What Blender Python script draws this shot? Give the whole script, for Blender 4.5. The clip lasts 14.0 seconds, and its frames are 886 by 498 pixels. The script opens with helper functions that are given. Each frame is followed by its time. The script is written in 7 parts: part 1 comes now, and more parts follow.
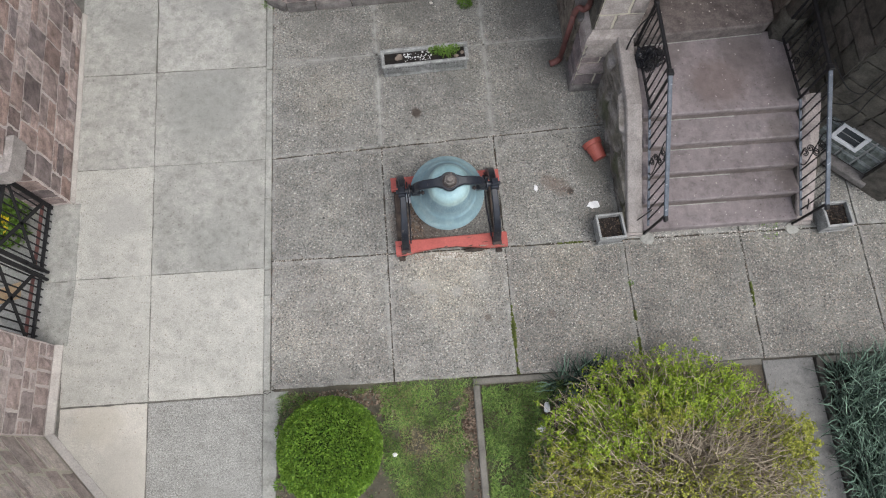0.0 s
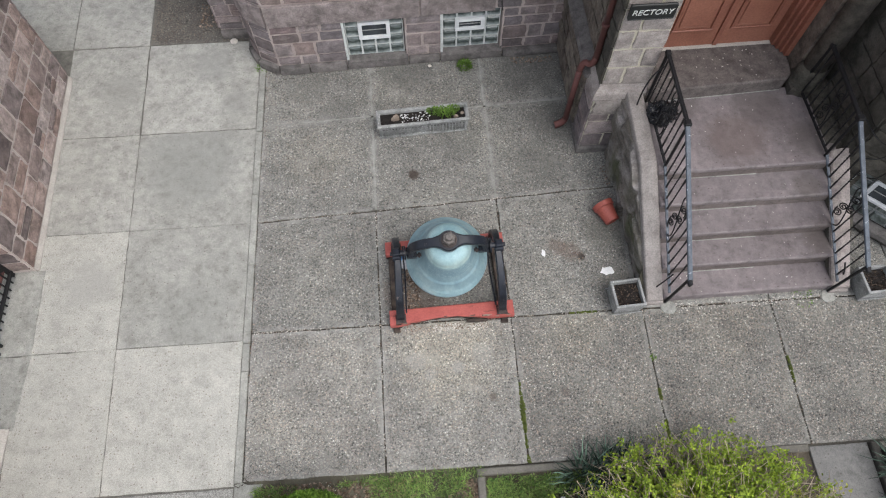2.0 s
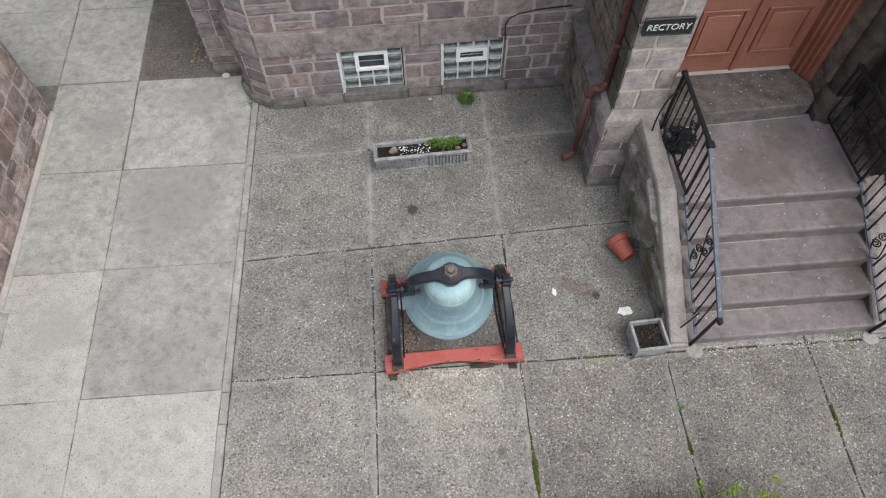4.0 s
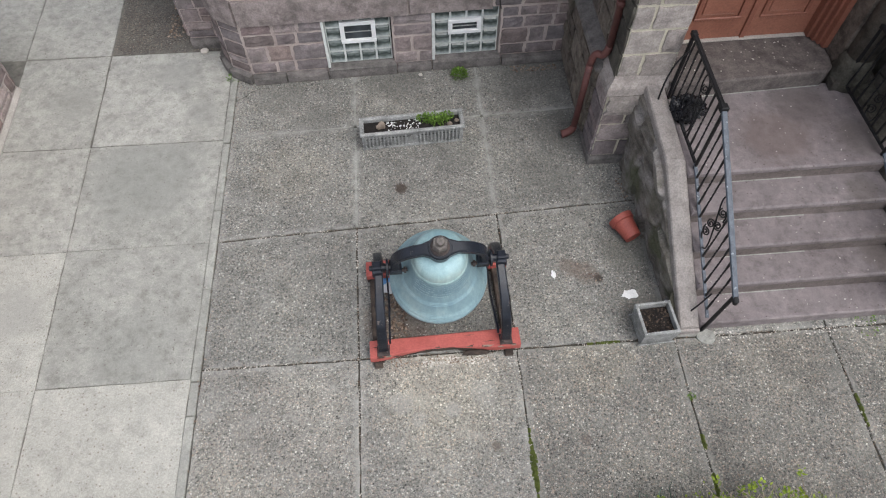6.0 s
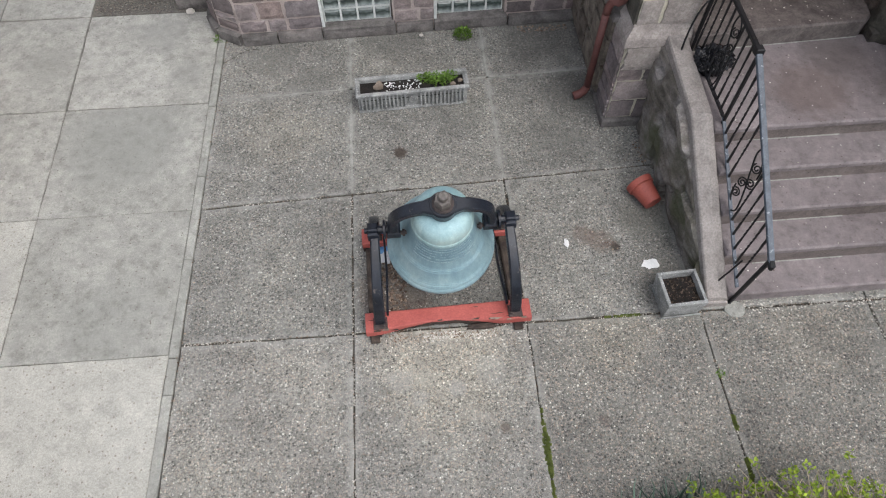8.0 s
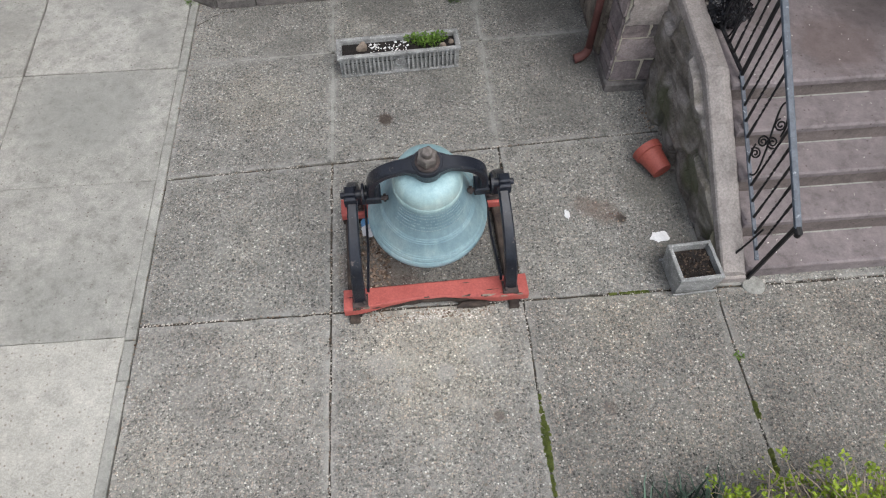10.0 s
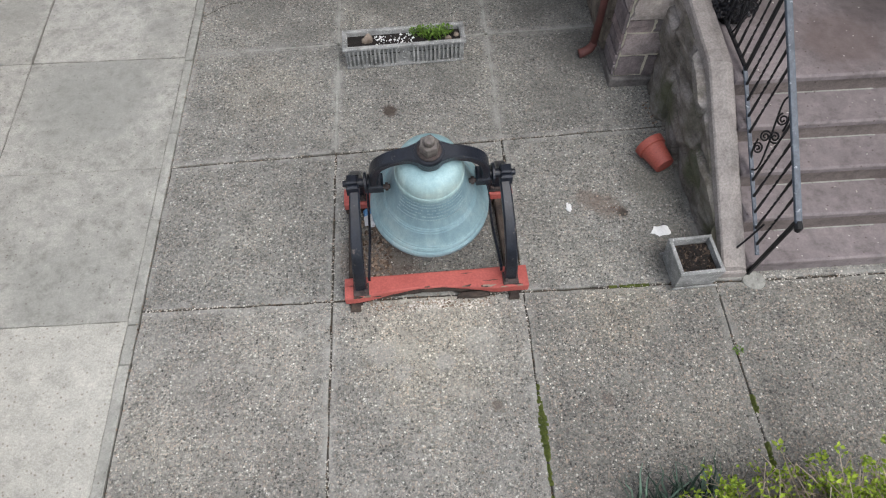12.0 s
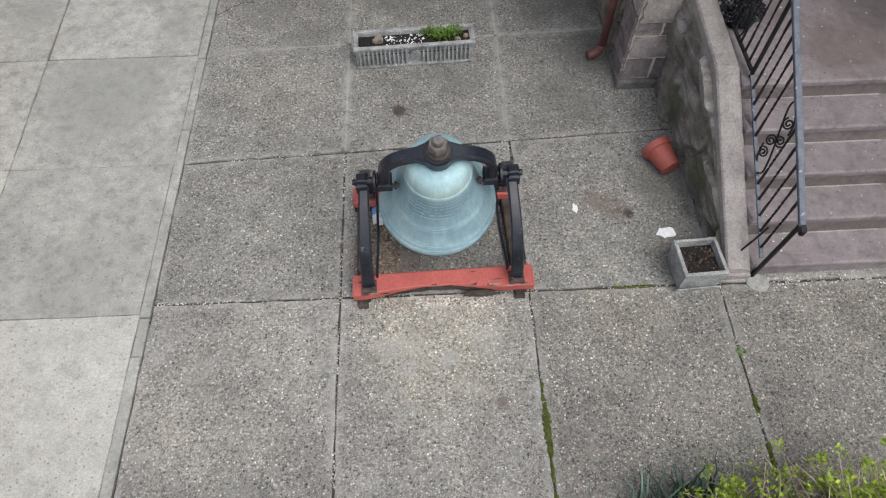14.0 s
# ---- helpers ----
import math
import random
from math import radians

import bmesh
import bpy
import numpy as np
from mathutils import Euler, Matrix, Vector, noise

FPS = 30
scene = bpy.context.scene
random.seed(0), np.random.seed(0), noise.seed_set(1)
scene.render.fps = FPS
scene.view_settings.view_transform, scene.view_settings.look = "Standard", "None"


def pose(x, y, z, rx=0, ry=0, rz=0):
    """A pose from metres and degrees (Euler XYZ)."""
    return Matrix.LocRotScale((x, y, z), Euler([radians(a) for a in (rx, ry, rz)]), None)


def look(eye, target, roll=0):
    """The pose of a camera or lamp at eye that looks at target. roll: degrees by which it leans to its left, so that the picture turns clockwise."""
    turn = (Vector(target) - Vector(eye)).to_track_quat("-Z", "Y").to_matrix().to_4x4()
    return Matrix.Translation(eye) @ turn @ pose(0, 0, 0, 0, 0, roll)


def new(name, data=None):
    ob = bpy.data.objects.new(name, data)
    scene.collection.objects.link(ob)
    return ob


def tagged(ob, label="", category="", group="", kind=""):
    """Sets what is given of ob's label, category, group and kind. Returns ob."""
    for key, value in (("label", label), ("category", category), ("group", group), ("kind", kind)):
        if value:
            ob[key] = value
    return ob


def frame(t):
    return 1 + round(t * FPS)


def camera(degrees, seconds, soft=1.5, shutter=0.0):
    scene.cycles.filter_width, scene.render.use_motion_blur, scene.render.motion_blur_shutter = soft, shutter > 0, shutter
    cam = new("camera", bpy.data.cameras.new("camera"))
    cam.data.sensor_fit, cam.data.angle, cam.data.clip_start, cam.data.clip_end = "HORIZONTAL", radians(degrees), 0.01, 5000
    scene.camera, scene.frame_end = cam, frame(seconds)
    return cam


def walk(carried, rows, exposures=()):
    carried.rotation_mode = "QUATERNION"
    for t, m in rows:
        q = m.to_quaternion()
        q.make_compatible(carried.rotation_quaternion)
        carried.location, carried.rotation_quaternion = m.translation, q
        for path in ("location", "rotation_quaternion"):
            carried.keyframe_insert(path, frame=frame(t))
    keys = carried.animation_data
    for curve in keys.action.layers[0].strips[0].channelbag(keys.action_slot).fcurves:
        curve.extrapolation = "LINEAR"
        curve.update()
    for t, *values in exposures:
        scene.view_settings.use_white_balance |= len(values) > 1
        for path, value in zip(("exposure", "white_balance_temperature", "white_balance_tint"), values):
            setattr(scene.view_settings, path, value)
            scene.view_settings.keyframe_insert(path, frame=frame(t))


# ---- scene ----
cam = camera(69.8, 14.0, soft=1.1)
PATH = [
    (0, (-0.217, 0.119, 7.907), (-0.17, 0.728, 6.002), 0.4),
    (0.5, (-0.227, 0.109, 7.758), (-0.179, 0.72, 5.854), 0.5),
    (1, (-0.217, 0.099, 7.528), (-0.171, 0.708, 5.624), 0.3),
    (1.5, (-0.185, 0.162, 7.303), (-0.135, 0.89, 5.441), -0.1),
    (2, (-0.187, 0.136, 7.09), (-0.126, 1.007, 5.29), -0.1),
    (2.5, (-0.196, 0.106, 6.823), (-0.137, 0.981, 5.025), -0.2),
    (3, (-0.204, 0.166, 6.626), (-0.142, 1.103, 4.86), -0.4),
    (5.5, (-0.111, 0.211, 6.006), (-0.036, 1.276, 4.315), -0.3),
    (6, (-0.107, 0.204, 5.772), (-0.029, 1.266, 4.079), -0.2),
    (6.5, (-0.113, 0.227, 5.577), (-0.04, 1.287, 3.883), -0.4),
    (7, (-0.117, 0.198, 5.533), (-0.043, 1.261, 3.84), -0.3),
    (7.5, (-0.125, 0.209, 5.34), (-0.052, 1.27, 3.647), -0.4),
    (10, (-0.012, 0.323, 4.541), (0.061, 1.381, 2.845), -0.6),
    (10.5, (0.01, 0.314, 4.435), (0.082, 1.368, 2.737), -0.6),
    (11, (0.025, 0.3, 4.472), (0.083, 1.355, 2.774), -0.6),
    (11.5, (0.014, 0.279, 4.513), (0.073, 1.333, 2.814), -0.6),
    (12, (0.016, 0.246, 4.526), (0.072, 1.303, 2.829), -0.5),
    (12.5, (0.038, 0.221, 4.565), (0.094, 1.277, 2.867), -0.5),
    (13, (0.06, 0.214, 4.575), (0.112, 1.271, 2.879), -0.6),
    (13.5, (0.054, 0.211, 4.578), (0.094, 1.268, 2.881), -0.6),
    (14, (0.005, 0.203, 4.582), (0.042, 1.259, 2.885), -0.6),
]
walk(cam, [(t, look(eye, target, roll)) for t, eye, target, roll in PATH],
     exposures=[(0, 0.78), (14, 0.78)])

# ---- daylight: a bright overcast sky ----
SUN_UP, SUN_TURN = 60.0, 135.0
world = bpy.data.worlds.new("overcast_sky")
scene.world = world
world.use_nodes = True
wn, wl = world.node_tree.nodes, world.node_tree.links
sky = wn.new("ShaderNodeTexSky")
sky.sky_type, sky.sun_disc = "NISHITA", False
sky.sun_elevation, sky.sun_rotation = radians(SUN_UP), radians(SUN_TURN)
sky.air_density, sky.dust_density = 1.0, 3.0
pale = wn.new("ShaderNodeHueSaturation")
pale.inputs["Saturation"].default_value = 0.42
wl.new(sky.outputs[0], pale.inputs["Color"])
wl.new(pale.outputs[0], wn["Background"].inputs["Color"])
wn["Background"].inputs["Strength"].default_value = 0.15
sun_data = bpy.data.lights.new("sun", "SUN")
sun_data.energy, sun_data.angle, sun_data.color = 0.7, radians(50), (1.0, 0.98, 0.96)
sun = new("sun", sun_data)
sun.matrix_world = look((6, -6, 15), (0, 0, 0))


# ---- materials ----
def mix_node(nt, kind, a, b, fac):
    n = nt.nodes.new("ShaderNodeMix")
    n.data_type, n.blend_type = "RGBA", kind
    for slot, v in ((0, fac), (6, a), (7, b)):
        if isinstance(v, bpy.types.NodeSocket):
            nt.links.new(v, n.inputs[slot])
        else:
            n.inputs[slot].default_value = v if slot == 0 else (*v, 1)
    return n.outputs[2]


def ramp_node(nt, value, stops):
    n = nt.nodes.new("ShaderNodeValToRGB")
    while len(n.color_ramp.elements) < len(stops):
        n.color_ramp.elements.new(0.5)
    for e, (p, c) in zip(n.color_ramp.elements, stops):
        e.position, e.color = p, (*c, 1) if len(c) == 3 else c
    nt.links.new(value, n.inputs[0])
    return n.outputs[0]


def noise_node(nt, where, scale, detail=4.0, rough=0.55):
    n = nt.nodes.new("ShaderNodeTexNoise")
    n.inputs["Scale"].default_value, n.inputs["Detail"].default_value = scale, detail
    n.inputs["Roughness"].default_value = rough
    nt.links.new(where, n.inputs["Vector"])
    return n.outputs[0]


def cells_node(nt, where, scale, feature="F1"):
    n = nt.nodes.new("ShaderNodeTexVoronoi")
    n.feature = feature
    n.inputs["Scale"].default_value = scale
    nt.links.new(where, n.inputs["Vector"])
    return n


def near_node(nt, where, centre, size, wobble=0.6):
    """1 inside a ragged blob round a place, 0 outside."""
    sub = nt.nodes.new("ShaderNodeVectorMath")
    sub.operation = "DISTANCE"
    nt.links.new(where, sub.inputs[0])
    sub.inputs[1].default_value = centre
    n = noise_node(nt, where, 2.6 / size, 8, 0.65)
    add = nt.nodes.new("ShaderNodeMath")
    add.operation = "MULTIPLY_ADD"
    nt.links.new(n, add.inputs[0])
    add.inputs[1].default_value = wobble * size * 2
    nt.links.new(sub.outputs["Value"], add.inputs[2])
    mp = nt.nodes.new("ShaderNodeMapRange")
    mp.interpolation_type = "SMOOTHSTEP"
    nt.links.new(add.outputs[0], mp.inputs[0])
    mp.inputs[1].default_value, mp.inputs[2].default_value = size * (0.5 + wobble), size * (1.1 + wobble)
    mp.inputs[3].default_value, mp.inputs[4].default_value = 1.0, 0.0
    return mp.outputs[0]


def scaled(nt, value, k):
    n = nt.nodes.new("ShaderNodeMath")
    n.operation = "MULTIPLY"
    nt.links.new(value, n.inputs[0])
    n.inputs[1].default_value = k
    return n.outputs[0]


def start(name):
    m = bpy.data.materials.new(name)
    m.use_nodes = True
    nt = m.node_tree
    where = nt.nodes.new("ShaderNodeNewGeometry").outputs["Position"]
    return m, nt, nt.nodes["Principled BSDF"], where


def finish(nt, shader, colour, rough, height=None, bump=0.3, depth=0.004):
    nt.links.new(colour, shader.inputs["Base Color"])
    if isinstance(rough, bpy.types.NodeSocket):
        nt.links.new(rough, shader.inputs["Roughness"])
    else:
        shader.inputs["Roughness"].default_value = rough
    if height is not None:
        b = nt.nodes.new("ShaderNodeBump")
        b.inputs["Strength"].default_value, b.inputs["Distance"].default_value = bump, depth
        nt.links.new(height, b.inputs["Height"])
        nt.links.new(b.outputs[0], shader.inputs["Normal"])


def tone(nt, colour, spread, source="object"):
    """Vary a colour from piece to piece."""
    if source == "object":
        r = nt.nodes.new("ShaderNodeObjectInfo").outputs["Random"]
    else:
        r = nt.nodes.new("ShaderNodeNewGeometry").outputs["Random Per Island"]
    g = ramp_node(nt, r, [(0, (1 - spread,) * 3), (1, (1 + spread * 0.6,) * 3)])
    return mix_node(nt, "MULTIPLY", colour, g, 1.0), r


def surface(name, dark, light, coarse=2.0, fine=40.0, rough=0.8, bump=0.3, depth=0.004, metal=0.0, spread=0.0, source="object", wear=None, wear_scale=6.0, wear_at=0.62, shine=0.5):
    """Colour in two scales with fine relief, and worn patches if given."""
    m, nt, sh, where = start(name)
    c = ramp_node(nt, noise_node(nt, where, coarse, 5), [(0.3, dark), (0.7, light)])
    f = noise_node(nt, where, fine, 6, 0.65)
    c = mix_node(nt, "OVERLAY", c, ramp_node(nt, f, [(0.25, (0.28,) * 3), (0.75, (0.72,) * 3)]), 0.6)
    if wear:
        w = ramp_node(nt, noise_node(nt, where, wear_scale, 8, 0.7), [(wear_at, (0, 0, 0)), (wear_at + 0.06, (1, 1, 1))])
        c = mix_node(nt, "MIX", c, wear, w)
    if spread:
        c, _ = tone(nt, c, spread, source)
    finish(nt, sh, c, rough, f, bump, depth)
    sh.inputs["Metallic"].default_value = metal
    sh.inputs["Specular IOR Level"].default_value = shine
    return m


def aggregate(name, base, pale, brown, stains_and_shade=(), spread=0.06, specks=0.5, film=0.5):
    """Concrete with its pebbles laid bare."""
    m, nt, sh, where = start(name)
    warp = nt.nodes.new("ShaderNodeTexNoise")
    warp.inputs["Scale"].default_value = 70
    nt.links.new(where, warp.inputs["Vector"])
    bent = nt.nodes.new("ShaderNodeVectorMath")
    bent.operation = "MULTIPLY_ADD"
    nt.links.new(warp.outputs["Color"], bent.inputs[0])
    bent.inputs[1].default_value = (0.014, 0.014, 0.014)
    nt.links.new(where, bent.inputs[2])
    v = cells_node(nt, bent.outputs[0], 58)
    w = cells_node(nt, bent.outputs[0], 105)

    def k(c, f):
        return tuple(f * a for a in c)
    shades = [(0.0, k(base, 0.2)), (0.1, k(base, 0.34)), (0.2, k(base, 0.66)), (0.36, k(base, 0.85)), (0.46, k(brown, 0.85)), (0.56, k(base, 1.05)), (0.66, brown), (0.76, k(base, 1.4)), (0.86, k(brown, 1.3)), (0.95, pale), (1.0, k(pale, 1.5))]
    sep = nt.nodes.new("ShaderNodeSeparateColor")
    nt.links.new(v.outputs["Color"], sep.inputs[0])
    sep3 = nt.nodes.new("ShaderNodeSeparateColor")
    nt.links.new(w.outputs["Color"], sep3.inputs[0])
    which = ramp_node(nt, sep.outputs[1], [(0.5, (0, 0, 0)), (0.51, (1, 1, 1))])
    peb = mix_node(nt, "MIX", ramp_node(nt, sep.outputs[0], shades), ramp_node(nt, sep3.outputs[0], shades), which)
    far = mix_node(nt, "MIX", v.outputs["Distance"], w.outputs["Distance"], which)
    edge = ramp_node(nt, far, [(0.36, (0, 0, 0)), (0.62, (1, 1, 1))])
    matrix = ramp_node(nt, noise_node(nt, where, 170, 3), [(0.36, k(base, 0.42)), (0.64, k(base, 1.25))])
    c = mix_node(nt, "MIX", peb, matrix, edge)
    # rough places where whole pebbles are lost, and smooth ones still under cement
    gone = noise_node(nt, where, 36, 3, 0.7)
    c = mix_node(nt, "MULTIPLY", c, ramp_node(nt, gone, [(0.36, (0.55,) * 3), (0.48, (1.0,) * 3), (0.66, (1.18,) * 3)]), 1.0)
    skin = ramp_node(nt, noise_node(nt, where, 3.1, 7, 0.62), [(0.52, (0, 0, 0)), (0.68, (1, 1, 1))])
    c = mix_node(nt, "MIX", c, k(base, 1.2), scaled(nt, skin, film))
    big = cells_node(nt, where, 34)
    sep2 = nt.nodes.new("ShaderNodeSeparateColor")
    nt.links.new(big.outputs["Color"], sep2.inputs[0])
    chip = mix_node(nt, "MULTIPLY", ramp_node(nt, big.outputs["Distance"], [(0.12, (1, 1, 1)), (0.26, (0, 0, 0))]),
                    ramp_node(nt, sep2.outputs[1], [(1 - 0.45 * specks, (0, 0, 0)), (1.001 - 0.4 * specks, (1, 1, 1))]), 1.0)
    c = mix_node(nt, "MIX", c, tuple(min(0.75, 2.0 * a) for a in pale), scaled(nt, chip, 0.85))
    broad = noise_node(nt, where, 1.1, 6, 0.6)
    c = mix_node(nt, "MULTIPLY", c, ramp_node(nt, broad, [(0.3, (0.76, 0.755, 0.75)), (0.5, (0.98, 0.98, 0.97)), (0.72, (1.2, 1.19, 1.15))]), 1.0)
    blot = noise_node(nt, where, 5, 7, 0.65)
    c = mix_node(nt, "MULTIPLY", c, ramp_node(nt, blot, [(0.3, (0.8,) * 3), (0.6, (1.08,) * 3)]), 1.0)
    trowel = nt.nodes.new("ShaderNodeAttribute")
    trowel.attribute_name = "border"
    worn = mix_node(nt, "MULTIPLY", trowel.outputs["Color"], ramp_node(nt, noise_node(nt, where, 7, 6, 0.6), [(0.38, (0, 0, 0)), (0.62, (1, 1, 1))]), 1.0)
    c = mix_node(nt, "MIX", c, k(base, 1.35), scaled(nt, worn, 0.8))
    for centre, size, colour, f in stains_and_shade:
        c = mix_node(nt, "MULTIPLY" if max(colour) > 1 else "MIX", c, colour, scaled(nt, near_node(nt, where, centre, size), f))
    c, _ = tone(nt, c, spread)
    finish(nt, sh, c, 0.9, far, 0.6, 0.005)
    return m


def brushed(name, dark, light, stains_and_shade=(), spread=0.08, specks=0.25, grit=0.6, cloud=1.0):
    """Smooth poured concrete with weathering, pores and faint blotches."""
    m, nt, sh, where = start(name)
    broad = noise_node(nt, where, 1.7, 8, 0.62)
    c = ramp_node(nt, broad, [(0.28, dark), (0.5, tuple((a + b) / 2 for a, b in zip(dark, light))), (0.7, light)])
    mid = noise_node(nt, where, 7, 10, 0.75)
    c = mix_node(nt, "MULTIPLY", c, ramp_node(nt, mid, [(0.36, (0.72, 0.72, 0.71)), (0.5, (1.0, 1.0, 1.0)), (0.64, (1.15, 1.15, 1.14))]), cloud)
    vein = noise_node(nt, where, 4.5, 9, 0.62)
    c = mix_node(nt, "MULTIPLY", c, ramp_node(nt, vein, [(0.44, (1.0,) * 3), (0.5, (1.13, 1.13, 1.12)), (0.56, (1.0,) * 3)]), cloud)
    grain = noise_node(nt, where, 55, 6, 0.8)
    c = mix_node(nt, "MULTIPLY", c, ramp_node(nt, grain, [(0.39, (1 - 0.24 * grit,) * 3), (0.61, (1 + 0.15 * grit,) * 3)]), 1.0)
    fine = noise_node(nt, where, 200, 4, 0.7)
    c = mix_node(nt, "MULTIPLY", c, ramp_node(nt, fine, [(0.38, (1 - 0.26 * grit,) * 3), (0.62, (1 + 0.2 * grit,) * 3)]), 1.0)
    pits = cells_node(nt, where, 27)
    sep = nt.nodes.new("ShaderNodeSeparateColor")
    nt.links.new(pits.outputs["Color"], sep.inputs[0])
    hole = mix_node(nt, "MULTIPLY", ramp_node(nt, pits.outputs["Distance"], [(0.14, (1, 1, 1)), (0.26, (0, 0, 0))]),
                    ramp_node(nt, sep.outputs[0], [(1 - specks, (0, 0, 0)), (1.001 - specks, (1, 1, 1))]), 1.0)
    c = mix_node(nt, "MIX", c, (0.5 * dark[0], 0.42 * dark[1], 0.38 * dark[2]), scaled(nt, hole, 0.75))
    for centre, size, colour, k in stains_and_shade:
        c = mix_node(nt, "MIX", c, colour, scaled(nt, near_node(nt, where, centre, size), k))
    c, _ = tone(nt, c, spread)
    finish(nt, sh, c, 0.88, fine, 0.25, 0.003)
    return m


def ashlar(name, shades, source="object", blotch=0.35, bump=0.7):
    """Sandstone blocks, each with its own shade, rough-faced and weathered."""
    m, nt, sh, where = start(name)
    if source == "object":
        r = nt.nodes.new("ShaderNodeObjectInfo").outputs["Random"]
    else:
        r = nt.nodes.new("ShaderNodeNewGeometry").outputs["Random Per Island"]
    c = ramp_node(nt, r, [(i / (len(shades) - 1), s) for i, s in enumerate(shades)])
    patch = noise_node(nt, where, 7, 7, 0.65)
    c = mix_node(nt, "MULTIPLY", c, ramp_node(nt, patch, [(0.36, (1 - blotch,) * 3), (0.62, (1 + blotch * 0.6,) * 3)]), 1.0)
    fine = noise_node(nt, where, 55, 8, 0.7)
    c = mix_node(nt, "MULTIPLY", c, ramp_node(nt, fine, [(0.38, (0.78,) * 3), (0.62, (1.14,) * 3)]), 1.0)
    high = mix_node(nt, "ADD", patch, fine, 0.5)
    finish(nt, sh, c, 0.92, high, bump, 0.02)
    return m


def leafage(name, dark, light, rough=0.55, skew=0.5, patch=(6, 0.75, 1.15)):
    m, nt, sh, where = start(name)
    r = nt.nodes.new("ShaderNodeNewGeometry").outputs["Random Per Island"]
    c = ramp_node(nt, r, [(0, dark), (0.55, tuple(a + (b - a) * skew for a, b in zip(dark, light))), (1, light)])
    c = mix_node(nt, "MULTIPLY", c, ramp_node(nt, noise_node(nt, where, patch[0], 4), [(0.34, (patch[1],) * 3), (0.66, (patch[2],) * 3)]), 1.0)
    finish(nt, sh, c, rough)
    sh.inputs["Specular IOR Level"].default_value = 0.3
    return m


M_AGG = aggregate("exposed_aggregate", (0.25, 0.247, 0.231), (0.4, 0.389, 0.358), (0.318, 0.264, 0.222),
                  stains_and_shade=[((0.1, 2.2, 0), 0.85, (1.16, 1.15, 1.12), 0.9), ((0.0, 2.3, 0), 0.62, (1.22, 1.19, 1.14), 0.9), ((-0.36, 2.16, 0), 0.13, (0.37, 0.365, 0.345), 0.35), ((0.42, 2.2, 0), 0.16, (0.38, 0.375, 0.35), 0.3),
                          ((0.12, 2.06, 0), 0.09, (0.36, 0.355, 0.34), 0.35), ((-0.2, 2.0, 0), 0.09, (0.36, 0.355, 0.34), 0.3), ((0.48, 1.7, 0), 0.05, (0.09, 0.065, 0.05), 0.6),
                          ((-1.45, 1.8, 0), 0.8, (1.1, 1.09, 1.08), 0.8)], specks=0.16)
# dark blobs beside the walls mix dirt with shade put into the colour
M_AGG_B = aggregate("exposed_aggregate_weathered", (0.228, 0.228, 0.214), (0.38, 0.374, 0.346), (0.292, 0.25, 0.212), specks=0.2, film=0.35,
                    stains_and_shade=[((1.745, 3.345, 0), 0.06, (0.03, 0.02, 0.014), 0.85), ((1.62, 3.42, 0), 0.15, (0.12, 0.085, 0.068), 0.5), ((1.47, 3.5, 0), 0.13, (0.13, 0.092, 0.075), 0.5), ((-0.257, 4.68, 0), 0.09, (0.045, 0.03, 0.022), 0.85), ((-0.37, 3.0, 0), 0.38, (0.11, 0.07, 0.05), 0.5),
                            ((-1.55, 5.0, 0), 0.5, (1.1, 1.08, 1.04), 0.8), ((1.5, 6.4, 0), 0.6, (0.1, 0.098, 0.09), 0.5), ((1.8, 5.4, 0), 0.45, (0.1, 0.098, 0.09), 0.5), ((-0.3, 6.5, 0), 0.45, (0.1, 0.098, 0.09), 0.45), ((-1.7, 6.2, 0), 0.35, (0.11, 0.11, 0.1), 0.35),
                            ((-1.2, 5.8, 0), 0.3, (0.11, 0.11, 0.1), 0.3), ((0.4, 5.2, 0), 0.35, (0.11, 0.11, 0.1), 0.35), ((1.4, 4.8, 0), 0.4, (0.11, 0.11, 0.1), 0.3), ((2.2, 3.7, 0), 0.4, (0.11, 0.108, 0.09), 0.45), ((2.1, 2.9, 0), 0.3, (0.11, 0.105, 0.09), 0.35),
                            ((3.3, 2.3, 0), 0.5, (1.1, 1.08, 1.05), 0.7), ((1.6, 1.9, 0), 0.5, (1.08, 1.07, 1.04), 0.7)])
M_AGG_FRONT = aggregate("pebbled_front_concrete", (0.193, 0.191, 0.177), (0.375, 0.362, 0.327), (0.288, 0.23, 0.187), specks=0.34, film=0.3,
                        stains_and_shade=[((1.55, 2.45, 0), 0.4, (1.12, 1.1, 1.05), 0.8), ((3.3, 2.35, 0), 0.5, (1.1, 1.08, 1.05), 0.7), ((1.3, 1.7, 0), 0.06, (0.08, 0.06, 0.05), 0.5)])
M_AGG_DARK = aggregate("dark_aggregate", (0.12, 0.112, 0.1), (0.2, 0.19, 0.17), (0.15, 0.11, 0.085), specks=0.2)
M_CON_LIGHT = brushed("pale_concrete", (0.345, 0.339, 0.308), (0.436, 0.429, 0.391), specks=0.4, grit=0.75, cloud=0.6,
                      stains_and_shade=[((-3.2, 6.6, 0), 0.5, (0.24, 0.235, 0.21), 0.5), ((-4.3, 5.2, 0), 0.4, (0.27, 0.27, 0.25), 0.45), ((-4.25, 3.4, 0), 0.35, (0.3, 0.295, 0.275), 0.5)])
